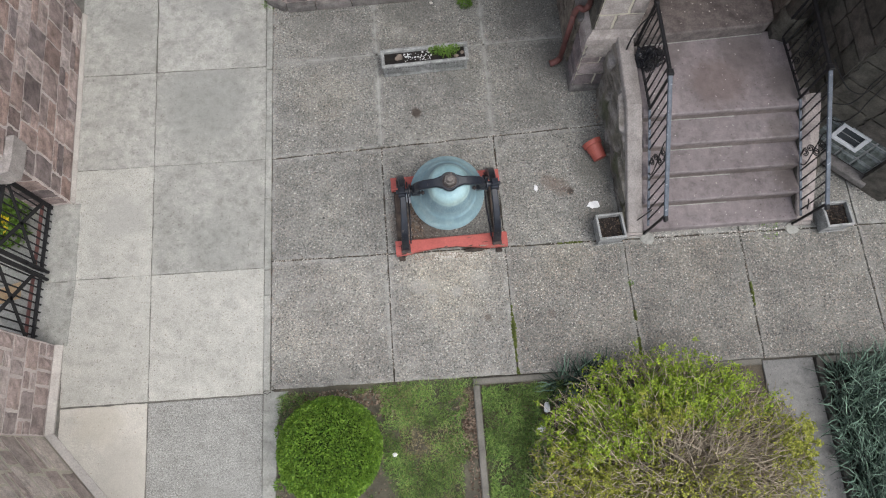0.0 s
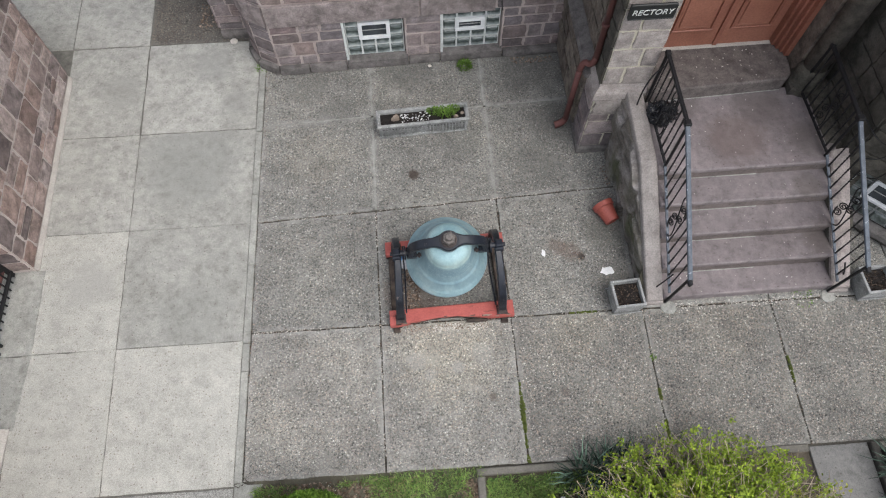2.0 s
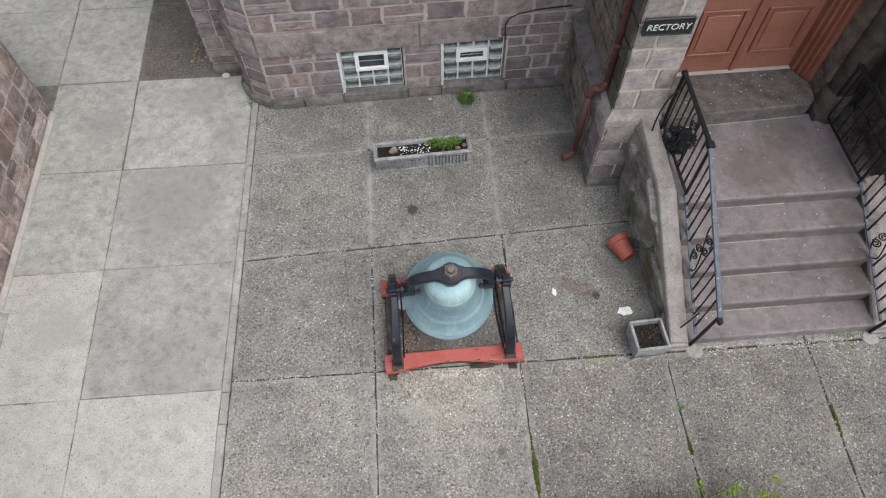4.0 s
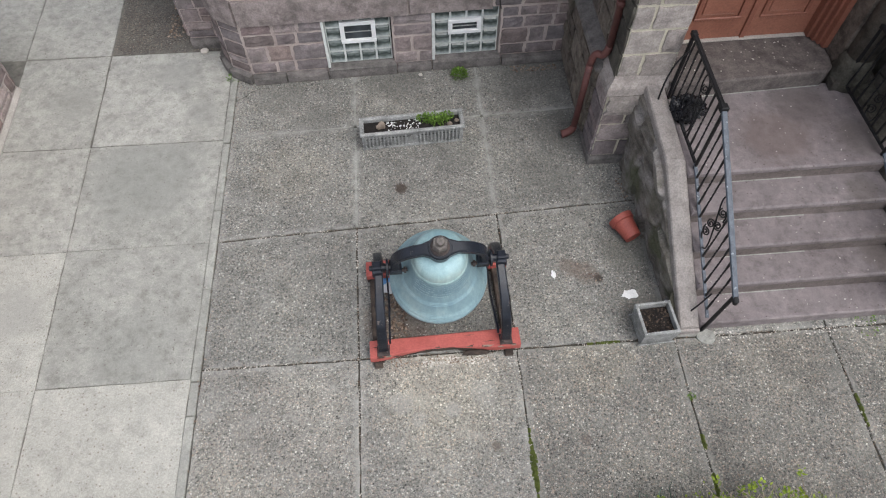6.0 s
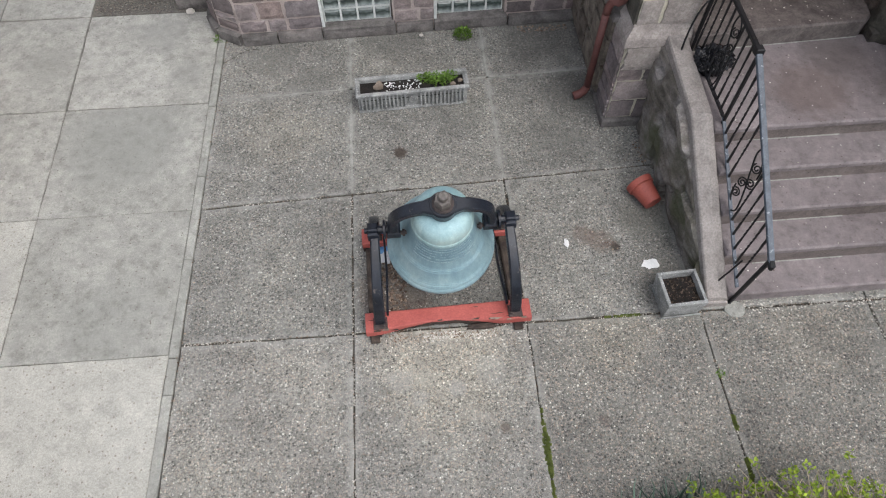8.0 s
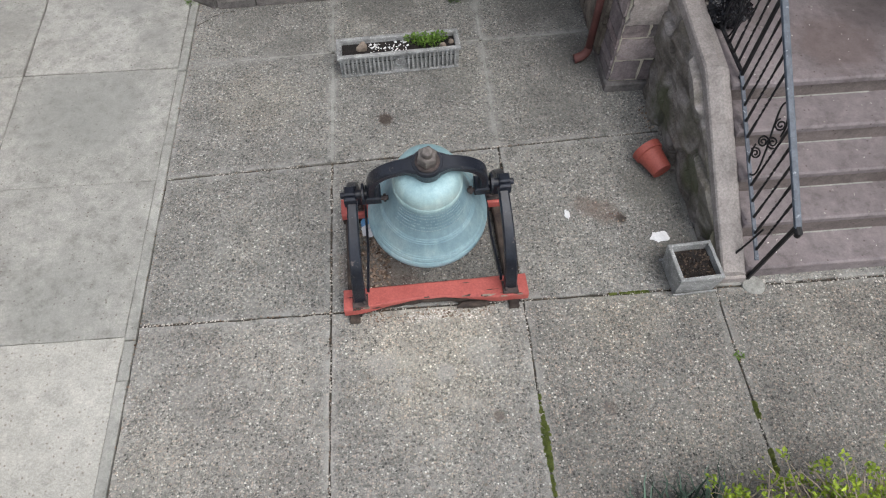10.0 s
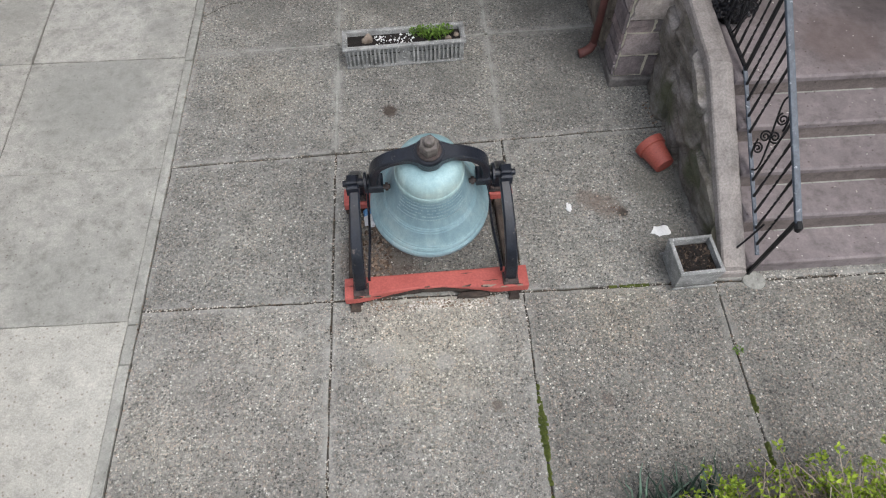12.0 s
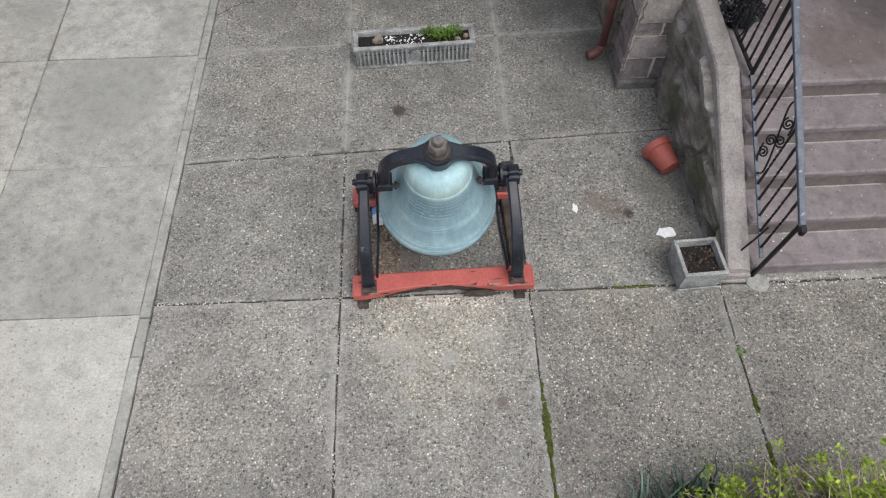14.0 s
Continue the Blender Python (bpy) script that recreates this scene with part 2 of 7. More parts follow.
M_CON_GREY = brushed("grey_concrete", (0.253, 0.251, 0.231), (0.352, 0.348, 0.323), stains_and_shade=[((-2.95, 2.95, 0), 0.5, (0.2, 0.205, 0.19), 0.25), ((-3.2, 5.1, 0), 0.8, (0.225, 0.228, 0.213), 0.5)])
M_CON_SPECK = brushed("speckled_concrete", (0.285, 0.283, 0.265), (0.365, 0.362, 0.34), specks=0.5, grit=1.9, cloud=0.6, stains_and_shade=[((-2.9, -0.45, 0), 0.5, (0.25, 0.248, 0.23), 0.45)])
M_CON_MID = brushed("weathered_concrete", (0.270, 0.266, 0.245), (0.377, 0.372, 0.345), stains_and_shade=[((-3.05, 6.75, 0), 0.38, (0.2, 0.2, 0.188), 0.45), ((-2.65, 6.05, 0), 0.25, (0.22, 0.22, 0.206), 0.4), ((-4.3, 6.3, 0), 0.4, (0.23, 0.228, 0.21), 0.4)])
M_CON_WHITE = brushed("whitish_concrete", (0.43, 0.41, 0.365), (0.51, 0.49, 0.44), specks=0.1, cloud=0.4, stains_and_shade=[((-3.95, 0.15, 0), 0.45, (0.36, 0.34, 0.3), 0.5), ((-4.3, 0.75, 0), 0.35, (0.38, 0.35, 0.29), 0.5)])
M_PATH = brushed("damp_path_concrete", (0.15, 0.148, 0.143), (0.23, 0.228, 0.22), specks=0.2)
M_JOINT = surface("joint_dirt", (0.035, 0.032, 0.026), (0.085, 0.077, 0.062), 8, 90, 0.95)
M_CURB = brushed("curb_concrete", (0.25, 0.251, 0.231), (0.352, 0.352, 0.326), specks=0.1)
M_GROUND = surface("street_ground", (0.07, 0.07, 0.068), (0.11, 0.11, 0.105), 0.6, 60, 0.95)
MAUVE = [(0.18, 0.152, 0.155), (0.27, 0.228, 0.228), (0.235, 0.18, 0.178), (0.32, 0.272, 0.265), (0.2, 0.178, 0.185), (0.16, 0.134, 0.132), (0.285, 0.222, 0.206)]
RUDDY = [(0.12, 0.103, 0.105), (0.27, 0.188, 0.162), (0.32, 0.25, 0.23), (0.185, 0.148, 0.142), (0.46, 0.39, 0.37), (0.3, 0.2, 0.168), (0.39, 0.317, 0.293), (0.225, 0.19, 0.188), (0.32, 0.228, 0.197)]
M_STONE = ashlar("mauve_sandstone", MAUVE)
M_STONE_FAR = ashlar("mauve_sandstone_upper", MAUVE, "island")
M_RUDDY = ashlar("ruddy_sandstone", RUDDY, blotch=0.42, bump=0.6)
M_RUDDY_FAR = ashlar("ruddy_sandstone_upper", RUDDY, "island")
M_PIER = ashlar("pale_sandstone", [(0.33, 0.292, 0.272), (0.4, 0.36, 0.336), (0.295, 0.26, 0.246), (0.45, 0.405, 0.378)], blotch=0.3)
# darker copy of the sandstone: shade of turned-away walls is in its colour
M_SHADY = ashlar("shaded_sandstone", [(0.06, 0.054, 0.046), (0.085, 0.075, 0.064), (0.07, 0.066, 0.053), (0.1, 0.088, 0.076)], blotch=0.5)
M_BAND = ashlar("weathered_band_sandstone", [(0.275, 0.235, 0.228), (0.31, 0.262, 0.254)], blotch=0.4, bump=1.0)
M_PLINTH = ashlar("plinth_stone", [(0.15, 0.14, 0.134), (0.185, 0.17, 0.163)], blotch=0.4, bump=0.4)
M_MORTAR = surface("pink_mortar", (0.36, 0.3, 0.28), (0.52, 0.45, 0.42), 3, 70, 0.95)
M_MORTAR_PALE = surface("pale_mortar", (0.45, 0.42, 0.34), (0.58, 0.54, 0.44), 5, 90, 0.95)
M_MORTAR_LIGHT = surface("light_pink_mortar", (0.4, 0.345, 0.325), (0.56, 0.5, 0.47), 3, 70, 0.95)
M_CORNER = ashlar("beige_corner_stone", [(0.52, 0.45, 0.4), (0.58, 0.51, 0.455), (0.42, 0.345, 0.31), (0.33, 0.275, 0.25), (0.55, 0.475, 0.42)], blotch=0.3)
M_SOUTH = ashlar("pinkish_sandstone", [(0.37, 0.295, 0.27), (0.3, 0.23, 0.212), (0.44, 0.37, 0.345), (0.25, 0.205, 0.195), (0.4, 0.31, 0.28)], blotch=0.35)
M_LANE_BED = surface("walkway_joint_dirt", (0.09, 0.086, 0.075), (0.19, 0.182, 0.162), 8, 90, 0.95)
M_FILLET = surface("white_fillet", (0.36, 0.33, 0.3), (0.5, 0.47, 0.435), 4, 60, 0.9, wear=(0.25, 0.22, 0.2), wear_at=0.7)
M_STEP = brushed("brown_step_stone", (0.158, 0.135, 0.137), (0.243, 0.212, 0.216), specks=0.12, spread=0.05, grit=0.4,
                 stains_and_shade=[((3.55, 4.3, 0.99), 0.42, (0.12, 0.088, 0.078), 0.55), ((3.95, 4.75, 0.99), 0.4, (0.1, 0.085, 0.08), 0.5), ((2.95, 4.8, 0.99), 0.3, (0.1, 0.085, 0.08), 0.5), ((4.4, 4.2, 0.99), 0.3, (0.09, 0.078, 0.07), 0.5), ((4.3, 3.7, 0.8), 0.2, (0.1, 0.085, 0.07), 0.4), ((4.5, 3.2, 0.45), 0.25, (0.11, 0.09, 0.08), 0.6)])
M_CAP = ashlar("cap_stone", [(0.285, 0.257, 0.243), (0.315, 0.286, 0.27)], blotch=0.22, bump=0.25)
# brown stone with the side walls' shade lowered into its tones
M_SIDE = ashlar("brown_shaded_side_stone", [(0.12, 0.1, 0.085), (0.18, 0.15, 0.125), (0.145, 0.125, 0.1), (0.21, 0.18, 0.15)], blotch=0.5)
M_IRON = surface("black_iron", (0.007, 0.007, 0.008), (0.016, 0.016, 0.018), 9, 70, 0.55, 0.4, 0.002, wear=(0.1, 0.07, 0.05), wear_scale=14, wear_at=0.66, shine=0.3)
M_BLUE_IRON = surface("worn_blue_iron", (0.035, 0.047, 0.066), (0.085, 0.105, 0.135), 12, 80, 0.5, 0.4, 0.002, wear=(0.26, 0.29, 0.33), wear_scale=22, wear_at=0.6)
M_CAST = surface("cast_iron", (0.006, 0.0075, 0.012), (0.018, 0.022, 0.032), 7, 60, 0.33, 0.6, 0.004, wear=(0.12, 0.095, 0.085), wear_scale=15, wear_at=0.62, shine=0.4)
M_RUSTY = surface("rusty_iron", (0.014, 0.012, 0.013), (0.085, 0.062, 0.056), 18, 70, 0.75, 0.6, 0.004)
M_WORN = surface("worn_grey_iron", (0.05, 0.042, 0.038), (0.2, 0.18, 0.165), 16, 70, 0.6, 0.6, 0.004)
M_RED = surface("red_painted_wood", (0.33, 0.07, 0.058), (0.46, 0.115, 0.097), 3, 60, 0.6, 0.35, 0.003, wear=(0.07, 0.04, 0.035), wear_scale=11, wear_at=0.69)
M_ROT = surface("rotten_wood", (0.02, 0.015, 0.013), (0.09, 0.068, 0.055), 9, 80, 0.95, 0.8, 0.01)


def verdigris():
    m, nt, sh, where = start("verdigris_bronze")
    broad = noise_node(nt, where, 4, 6, 0.6)
    c = ramp_node(nt, broad, [(0.3, (0.2, 0.315, 0.36)), (0.52, (0.275, 0.4, 0.44)), (0.72, (0.39, 0.495, 0.505))])
    mp = nt.nodes.new("ShaderNodeMapping")
    mp.inputs["Scale"].default_value = (30, 30, 3)
    nt.links.new(where, mp.inputs[0])
    run = noise_node(nt, mp.outputs[0], 1.0, 5, 0.6)
    c = mix_node(nt, "MULTIPLY", c, ramp_node(nt, run, [(0.3, (0.85, 0.87, 0.88)), (0.7, (1.1, 1.08, 1.06))]), 1.0)
    fine = noise_node(nt, where, 90, 6, 0.7)
    c = mix_node(nt, "MULTIPLY", c, ramp_node(nt, fine, [(0.3, (0.86,) * 3), (0.7, (1.08,) * 3)]), 1.0)
    # patina tone by height; the shoulder's light and waist's shade are painted in
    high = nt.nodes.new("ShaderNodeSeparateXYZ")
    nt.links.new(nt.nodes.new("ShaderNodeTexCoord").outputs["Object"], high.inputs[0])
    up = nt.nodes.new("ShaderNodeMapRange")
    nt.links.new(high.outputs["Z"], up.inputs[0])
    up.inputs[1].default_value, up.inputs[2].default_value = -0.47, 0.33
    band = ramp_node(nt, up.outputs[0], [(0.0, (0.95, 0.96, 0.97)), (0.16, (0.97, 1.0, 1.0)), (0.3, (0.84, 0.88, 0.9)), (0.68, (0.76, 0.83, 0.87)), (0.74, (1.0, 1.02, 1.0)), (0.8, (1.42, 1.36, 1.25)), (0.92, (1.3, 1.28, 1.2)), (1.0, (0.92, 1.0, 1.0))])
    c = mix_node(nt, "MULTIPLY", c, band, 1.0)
    finish(nt, sh, c, 0.5, fine, 0.25, 0.002)
    sh.inputs["Metallic"].default_value = 0.15
    return m


def pane_material():
    m, nt, sh, where = start("glass_block")
    local = nt.nodes.new("ShaderNodeTexCoord").outputs["Object"]
    bent = nt.nodes.new("ShaderNodeVectorMath")
    bent.operation = "MULTIPLY_ADD"
    swirl = nt.nodes.new("ShaderNodeTexNoise")
    swirl.inputs["Scale"].default_value = 13
    nt.links.new(where, swirl.inputs["Vector"])
    nt.links.new(swirl.outputs["Color"], bent.inputs[0])
    bent.inputs[1].default_value = (0.09, 0.09, 0.09)
    nt.links.new(local, bent.inputs[2])
    high = nt.nodes.new("ShaderNodeSeparateXYZ")
    nt.links.new(bent.outputs[0], high.inputs[0])
    up = nt.nodes.new("ShaderNodeMapRange")
    nt.links.new(high.outputs["Z"], up.inputs[0])
    up.inputs[1].default_value, up.inputs[2].default_value = 0.04, 0.225
    wave = up.outputs[0]
    # pale highlight low and dark tone high, painted into each block
    c = ramp_node(nt, wave, [(0.0, (0.2, 0.23, 0.23)), (0.16, (0.5, 0.55, 0.54)), (0.3, (0.3, 0.34, 0.335)), (0.46, (0.12, 0.145, 0.14)), (0.6, (0.045, 0.058, 0.055)), (0.78, (0.16, 0.19, 0.185)), (1.0, (0.07, 0.085, 0.08))])
    finish(nt, sh, c, 0.14, wave, 0.4, 0.01)
    return m


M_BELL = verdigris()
# dimmer copy of the glass block, with the bay's shade in its colour
M_BLOCK_SHADED = surface("shaded_glass_block", (0.05, 0.06, 0.055), (0.2, 0.23, 0.22), 14, 40, 0.25, 0.4, 0.01)
# step stone darkened for dirt and for the shade of upright faces
M_RISER = brushed("dirty_shaded_riser_stone", (0.11, 0.09, 0.083), (0.19, 0.16, 0.152), specks=0.1)
M_LETTERS = surface("cast_letters", (0.22, 0.32, 0.36), (0.3, 0.41, 0.44), 8, 80, 0.55)
M_BLOCK = pane_material()
M_GROUT = surface("white_grout", (0.52, 0.55, 0.54), (0.7, 0.72, 0.7), 8, 60, 0.85)
M_VINYL = surface("white_vinyl", (0.74, 0.75, 0.76), (0.82, 0.83, 0.84), 5, 60, 0.4, 0.05)
M_DARKGLASS = surface("dark_glass", (0.025, 0.03, 0.036), (0.07, 0.08, 0.09), 3, 10, 0.1, 0.02)
M_DOOR = surface("orange_brown_door", (0.25, 0.1, 0.066), (0.33, 0.142, 0.096), 2.5, 45, 0.5, 0.2, 0.002)
M_DOOR_TRIM = surface("brown_door_trim", (0.2, 0.078, 0.052), (0.29, 0.115, 0.078), 3, 50, 0.5, 0.2, 0.002)
M_PIPE = surface("red_painted_pipe", (0.08, 0.03, 0.027), (0.14, 0.052, 0.045), 5, 60, 0.6, 0.3, 0.002, wear=(0.09, 0.05, 0.04), wear_at=0.64)
M_TERRACOTTA = surface("terracotta_plastic", (0.25, 0.055, 0.042), (0.33, 0.082, 0.06), 4, 60, 0.55, 0.1, 0.001)
M_SILL = ashlar("dark_sill_stone", [(0.125, 0.108, 0.102), (0.145, 0.125, 0.118)], blotch=0.4, bump=0.3)
M_PLANTER = surface("grey_resin", (0.16, 0.165, 0.162), (0.36, 0.365, 0.36), 9, 90, 0.75, 0.5, 0.003, wear=(0.52, 0.53, 0.52), wear_scale=60, wear_at=0.57)
M_SOIL = surface("potting_soil", (0.007, 0.006, 0.006), (0.025, 0.019, 0.016), 14, 120, 0.95, 0.9, 0.02)
M_EARTH = surface("garden_soil", (0.05, 0.042, 0.033), (0.15, 0.125, 0.095), 4, 80, 0.95, 0.9, 0.02)
M_TURF = surface("turf_base", (0.055, 0.051, 0.038), (0.15, 0.138, 0.1), 4, 80, 0.95, 0.9, 0.02)
M_GRASS = leafage("grass_blade", (0.055, 0.14, 0.028), (0.33, 0.44, 0.13), patch=(3.2, 0.55, 1.3))
M_DRY = leafage("dry_grass", (0.2, 0.165, 0.09), (0.45, 0.39, 0.23), 0.8)
M_BOX = leafage("box_leaf", (0.055, 0.135, 0.012), (0.225, 0.36, 0.05))
# near-black green paints the shaded gaps behind the leaves
M_BOX_IN = surface("hedge_shade_core", (0.012, 0.03, 0.005), (0.028, 0.055, 0.008), 12, 40, 0.9)
M_SPRING = leafage("spring_leaf", (0.14, 0.165, 0.022), (0.38, 0.385, 0.065))
M_SPRING_GREEN = leafage("green_spring_leaf", (0.11, 0.18, 0.015), (0.34, 0.44, 0.045))
M_TWIG = leafage("grey_twig", (0.16, 0.13, 0.095), (0.54, 0.46, 0.35), 0.85)
# leaf tones from near-black to pale paint gap shade and highlights in
M_BULB = leafage("bulb_foliage", (0.004, 0.014, 0.009), (0.2, 0.31, 0.23), 0.6, 0.16)
M_WET = surface("damp_timber", (0.03, 0.027, 0.024), (0.075, 0.068, 0.06), 4, 70, 0.8, 0.5, 0.004)
M_WEED = leafage("weed_leaf", (0.06, 0.12, 0.015), (0.16, 0.27, 0.045))
M_TIMBER = surface("grey_timber", (0.1, 0.094, 0.08), (0.2, 0.188, 0.165), 3, 60, 0.9, 0.5, 0.004)
M_MOSS = surface("moss", (0.05, 0.072, 0.01), (0.135, 0.165, 0.03), 20, 120, 0.95, 1.0, 0.02)
M_BAG = surface("black_plastic", (0.004, 0.004, 0.006), (0.011, 0.011, 0.014), 6, 30, 0.2, 0.3, 0.01, shine=0.35)
M_PAPER = surface("white_litter", (0.62, 0.63, 0.64), (0.8, 0.8, 0.8), 10, 60, 0.7)
M_BLUE = surface("blue_litter", (0.1, 0.3, 0.6), (0.2, 0.42, 0.72), 10, 60, 0.6)
M_SIGN = surface("black_sign", (0.014, 0.016, 0.016), (0.025, 0.028, 0.028), 4, 60, 0.45)
M_SIGN_TEXT = surface("pale_sign_letters", (0.6, 0.62, 0.6), (0.7, 0.72, 0.7), 8, 60, 0.6)
M_CABLE = surface("black_cable", (0.012, 0.012, 0.012), (0.022, 0.022, 0.022), 5, 40, 0.6)
M_CHIP = leafage("leaf_litter", (0.1, 0.065, 0.045), (0.36, 0.28, 0.22), 0.9)
M_MULCH = leafage("dark_leaf_mulch", (0.012, 0.009, 0.008), (0.17, 0.125, 0.095), 0.9, 0.3)
M_GRIT = leafage("pale_grit", (0.36, 0.33, 0.29), (0.72, 0.69, 0.64), 0.9)
M_PEBBLE = surface("tan_pebble", (0.16, 0.125, 0.1), (0.3, 0.25, 0.2), 10, 60, 0.85)
M_WALL_FILL = surface("upper_wall", (0.16, 0.125, 0.11), (0.22, 0.175, 0.155), 3, 40, 0.95)
M_ROOF = surface("roof_felt", (0.06, 0.06, 0.06), (0.1, 0.1, 0.1), 2, 40, 0.95)
M_FLOWER = leafage("yellow_flower", (0.5, 0.38, 0.01), (0.75, 0.6, 0.03))
M_CARD = surface("brown_card", (0.3, 0.21, 0.12), (0.4, 0.29, 0.18), 4, 60, 0.9)


# ---- mesh helpers ----
class Build:
    """Collects vertices and faces for one mesh."""

    def __init__(self):
        self.v, self.f = [], []

    def add(self, verts, faces, m=None):
        o = len(self.v)
        self.v += [tuple(m @ Vector(p)) for p in verts] if m is not None else [tuple(p) for p in verts]
        self.f += [tuple(o + i for i in face) for face in faces]
        return self

    def mesh(self, name, smooth=False):
        me = bpy.data.meshes.new(name)
        me.from_pydata(self.v, [], self.f)
        if smooth:
            me.polygons.foreach_set("use_smooth", [True] * len(me.polygons))
        me.update()
        return me


def part(name, shape, material, parent=None, label="", smooth=False, m=None):
    """Links a shape as one mesh object, under a thing or a part if given."""
    me = shape if isinstance(shape, bpy.types.Mesh) else shape.mesh(name, smooth)
    if not me.materials:
        me.materials.append(material)
    ob = new(name, me)
    if parent is not None:
        ob.parent = parent
    if m is not None:
        ob.matrix_basis = m
    if label:
        tagged(ob, label)
    return ob


def thing(name, label, category, m=None, group="", kind=""):
    """An Empty at a thing's base, which carries its parts."""
    ob = new(name)
    ob.empty_display_size = 0.1
    if m is not None:
        ob.matrix_basis = m
    return tagged(ob, label, category, group, kind)


def inset(poly, c):
    out, n = [], len(poly)
    for i in range(n):
        p, a, b = Vector(poly[i]), Vector(poly[i - 1]), Vector(poly[(i + 1) % n])
        d1, d2 = (p - a).normalized(), (b - p).normalized()
        n1, n2 = Vector((-d1.y, d1.x)), Vector((-d2.y, d2.x))
        k = n1 + n2
        out.append(tuple(p + k * (c / max(0.3, 1 + n1.dot(n2)))))
    return out


def prism(poly, z0, z1, c=0.01, low=True):
    """A block on a plan (counter-clockwise), its edges chamfered."""
    n = len(poly)
    ins = inset(poly, c)
    rings = ([(ins, z0), (poly, z0 + c)] if low else [(poly, z0)]) + [(poly, z1 - c), (ins, z1)]
    v = [(x, y, z) for ring, z in rings for x, y in ring]
    f = [tuple(range(n - 1, -1, -1)), tuple(range(n * (len(rings) - 1), n * len(rings)))]
    for k in range(len(rings) - 1):
        f += [(k * n + i, k * n + (i + 1) % n, (k + 1) * n + (i + 1) % n, (k + 1) * n + i) for i in range(n)]
    return v, f


def box(x0, x1, y0, y1, z0, z1, c=0.008):
    return prism([(x0, y0), (x1, y0), (x1, y1), (x0, y1)], z0, z1, c)


def tube(points, radius, sides=8, flat=1.0):
    """A rod along points; radius a number or one a point; flat squeezes it."""
    pts = [Vector(p) for p in points]
    rad = radius if isinstance(radius, (list, tuple)) else [radius] * len(pts)
    v, f = [], []
    side = None
    for i, p in enumerate(pts):
        d = (pts[min(i + 1, len(pts) - 1)] - pts[max(i - 1, 0)]).normalized()
        if side is None:
            side = d.cross(Vector((0, 0, 1)) if abs(d.z) < 0.9 else Vector((0, 1, 0))).normalized()
        side = (side - d * side.dot(d)).normalized()
        up = side.cross(d)
        for k in range(sides):
            a = 2 * math.pi * (k + 0.5) / sides
            v.append(p + side * (math.cos(a) * rad[i]) + up * (math.sin(a) * rad[i] * flat))
    n = len(pts)
    for i in range(n - 1):
        f += [(i * sides + k, i * sides + (k + 1) % sides, (i + 1) * sides + (k + 1) % sides, (i + 1) * sides + k) for k in range(sides)]
    f += [tuple(range(sides - 1, -1, -1)), tuple(range((n - 1) * sides, n * sides))]
    return v, f


def bar(points, wide, thick, across=(1, 0, 0)):
    """A flat bar along points: wide along the given direction, thick at right angles to it."""
    pts, ax = [Vector(p) for p in points], Vector(across).normalized()
    v, f = [], []
    for i, p in enumerate(pts):
        d = (pts[min(i + 1, len(pts) - 1)] - pts[max(i - 1, 0)]).normalized()
        s = (ax - d * ax.dot(d)).normalized()
        u = d.cross(s)
        w = wide[i] if isinstance(wide, (list, tuple)) else wide
        t = thick[i] if isinstance(thick, (list, tuple)) else thick
        e = min(w, t) * 0.18
        for a, b in ((-w / 2 + e, -t / 2), (w / 2 - e, -t / 2), (w / 2, -t / 2 + e), (w / 2, t / 2 - e), (w / 2 - e, t / 2), (-w / 2 + e, t / 2), (-w / 2, t / 2 - e), (-w / 2, -t / 2 + e)):
            v.append(p + s * a + u * b)
    n = len(pts)
    for i in range(n - 1):
        f += [(i * 8 + k, i * 8 + (k + 1) % 8, (i + 1) * 8 + (k + 1) % 8, (i + 1) * 8 + k) for k in range(8)]
    f += [tuple(range(7, -1, -1)), tuple(range((n - 1) * 8, n * 8))]
    return v, f


def lathe(profile, sides=64):
    v, f = [], []
    for r, z in profile:
        v += [(r * math.cos(2 * math.pi * k / sides), r * math.sin(2 * math.pi * k / sides), z) for k in range(sides)]
    for i in range(len(profile) - 1):
        f += [(i * sides + k, i * sides + (k + 1) % sides, (i + 1) * sides + (k + 1) % sides, (i + 1) * sides + k) for k in range(sides)]
    f += [tuple(range(sides - 1, -1, -1)), tuple(range((len(profile) - 1) * sides, len(profile) * sides))]
    return v, f


def smooth_line(points, n=5):
    """A finer line through points, of any number of values each."""
    pts, out = [np.array(p, float) for p in points], []
    for i in range(len(pts) - 1):
        a, b, c, d = pts[max(0, i - 1)], pts[i], pts[i + 1], pts[min(len(pts) - 1, i + 2)]
        out += [0.5 * (2 * b + (c - a) * t + (2 * a - 5 * b + 4 * c - d) * t * t + (3 * b - a - 3 * c + d) * t ** 3) for t in (k / n for k in range(n))]
    return out + [pts[-1]]


def bez(a, b, c, n=10):
    a, b, c = Vector(a), Vector(b), Vector(c)
    return [a * (1 - t) ** 2 + b * (2 * t * (1 - t)) + c * t * t for t in (i / n for i in range(n + 1))]


def spiral(cx, cz, r, turns, start_angle, n=22, hand=1):
    return [(cx + r * (1 - 0.8 * i / n) * math.cos(start_angle + hand * 2 * math.pi * turns * i / n),
             cz + r * (1 - 0.8 * i / n) * math.sin(start_angle + hand * 2 * math.pi * turns * i / n)) for i in range(n + 1)]


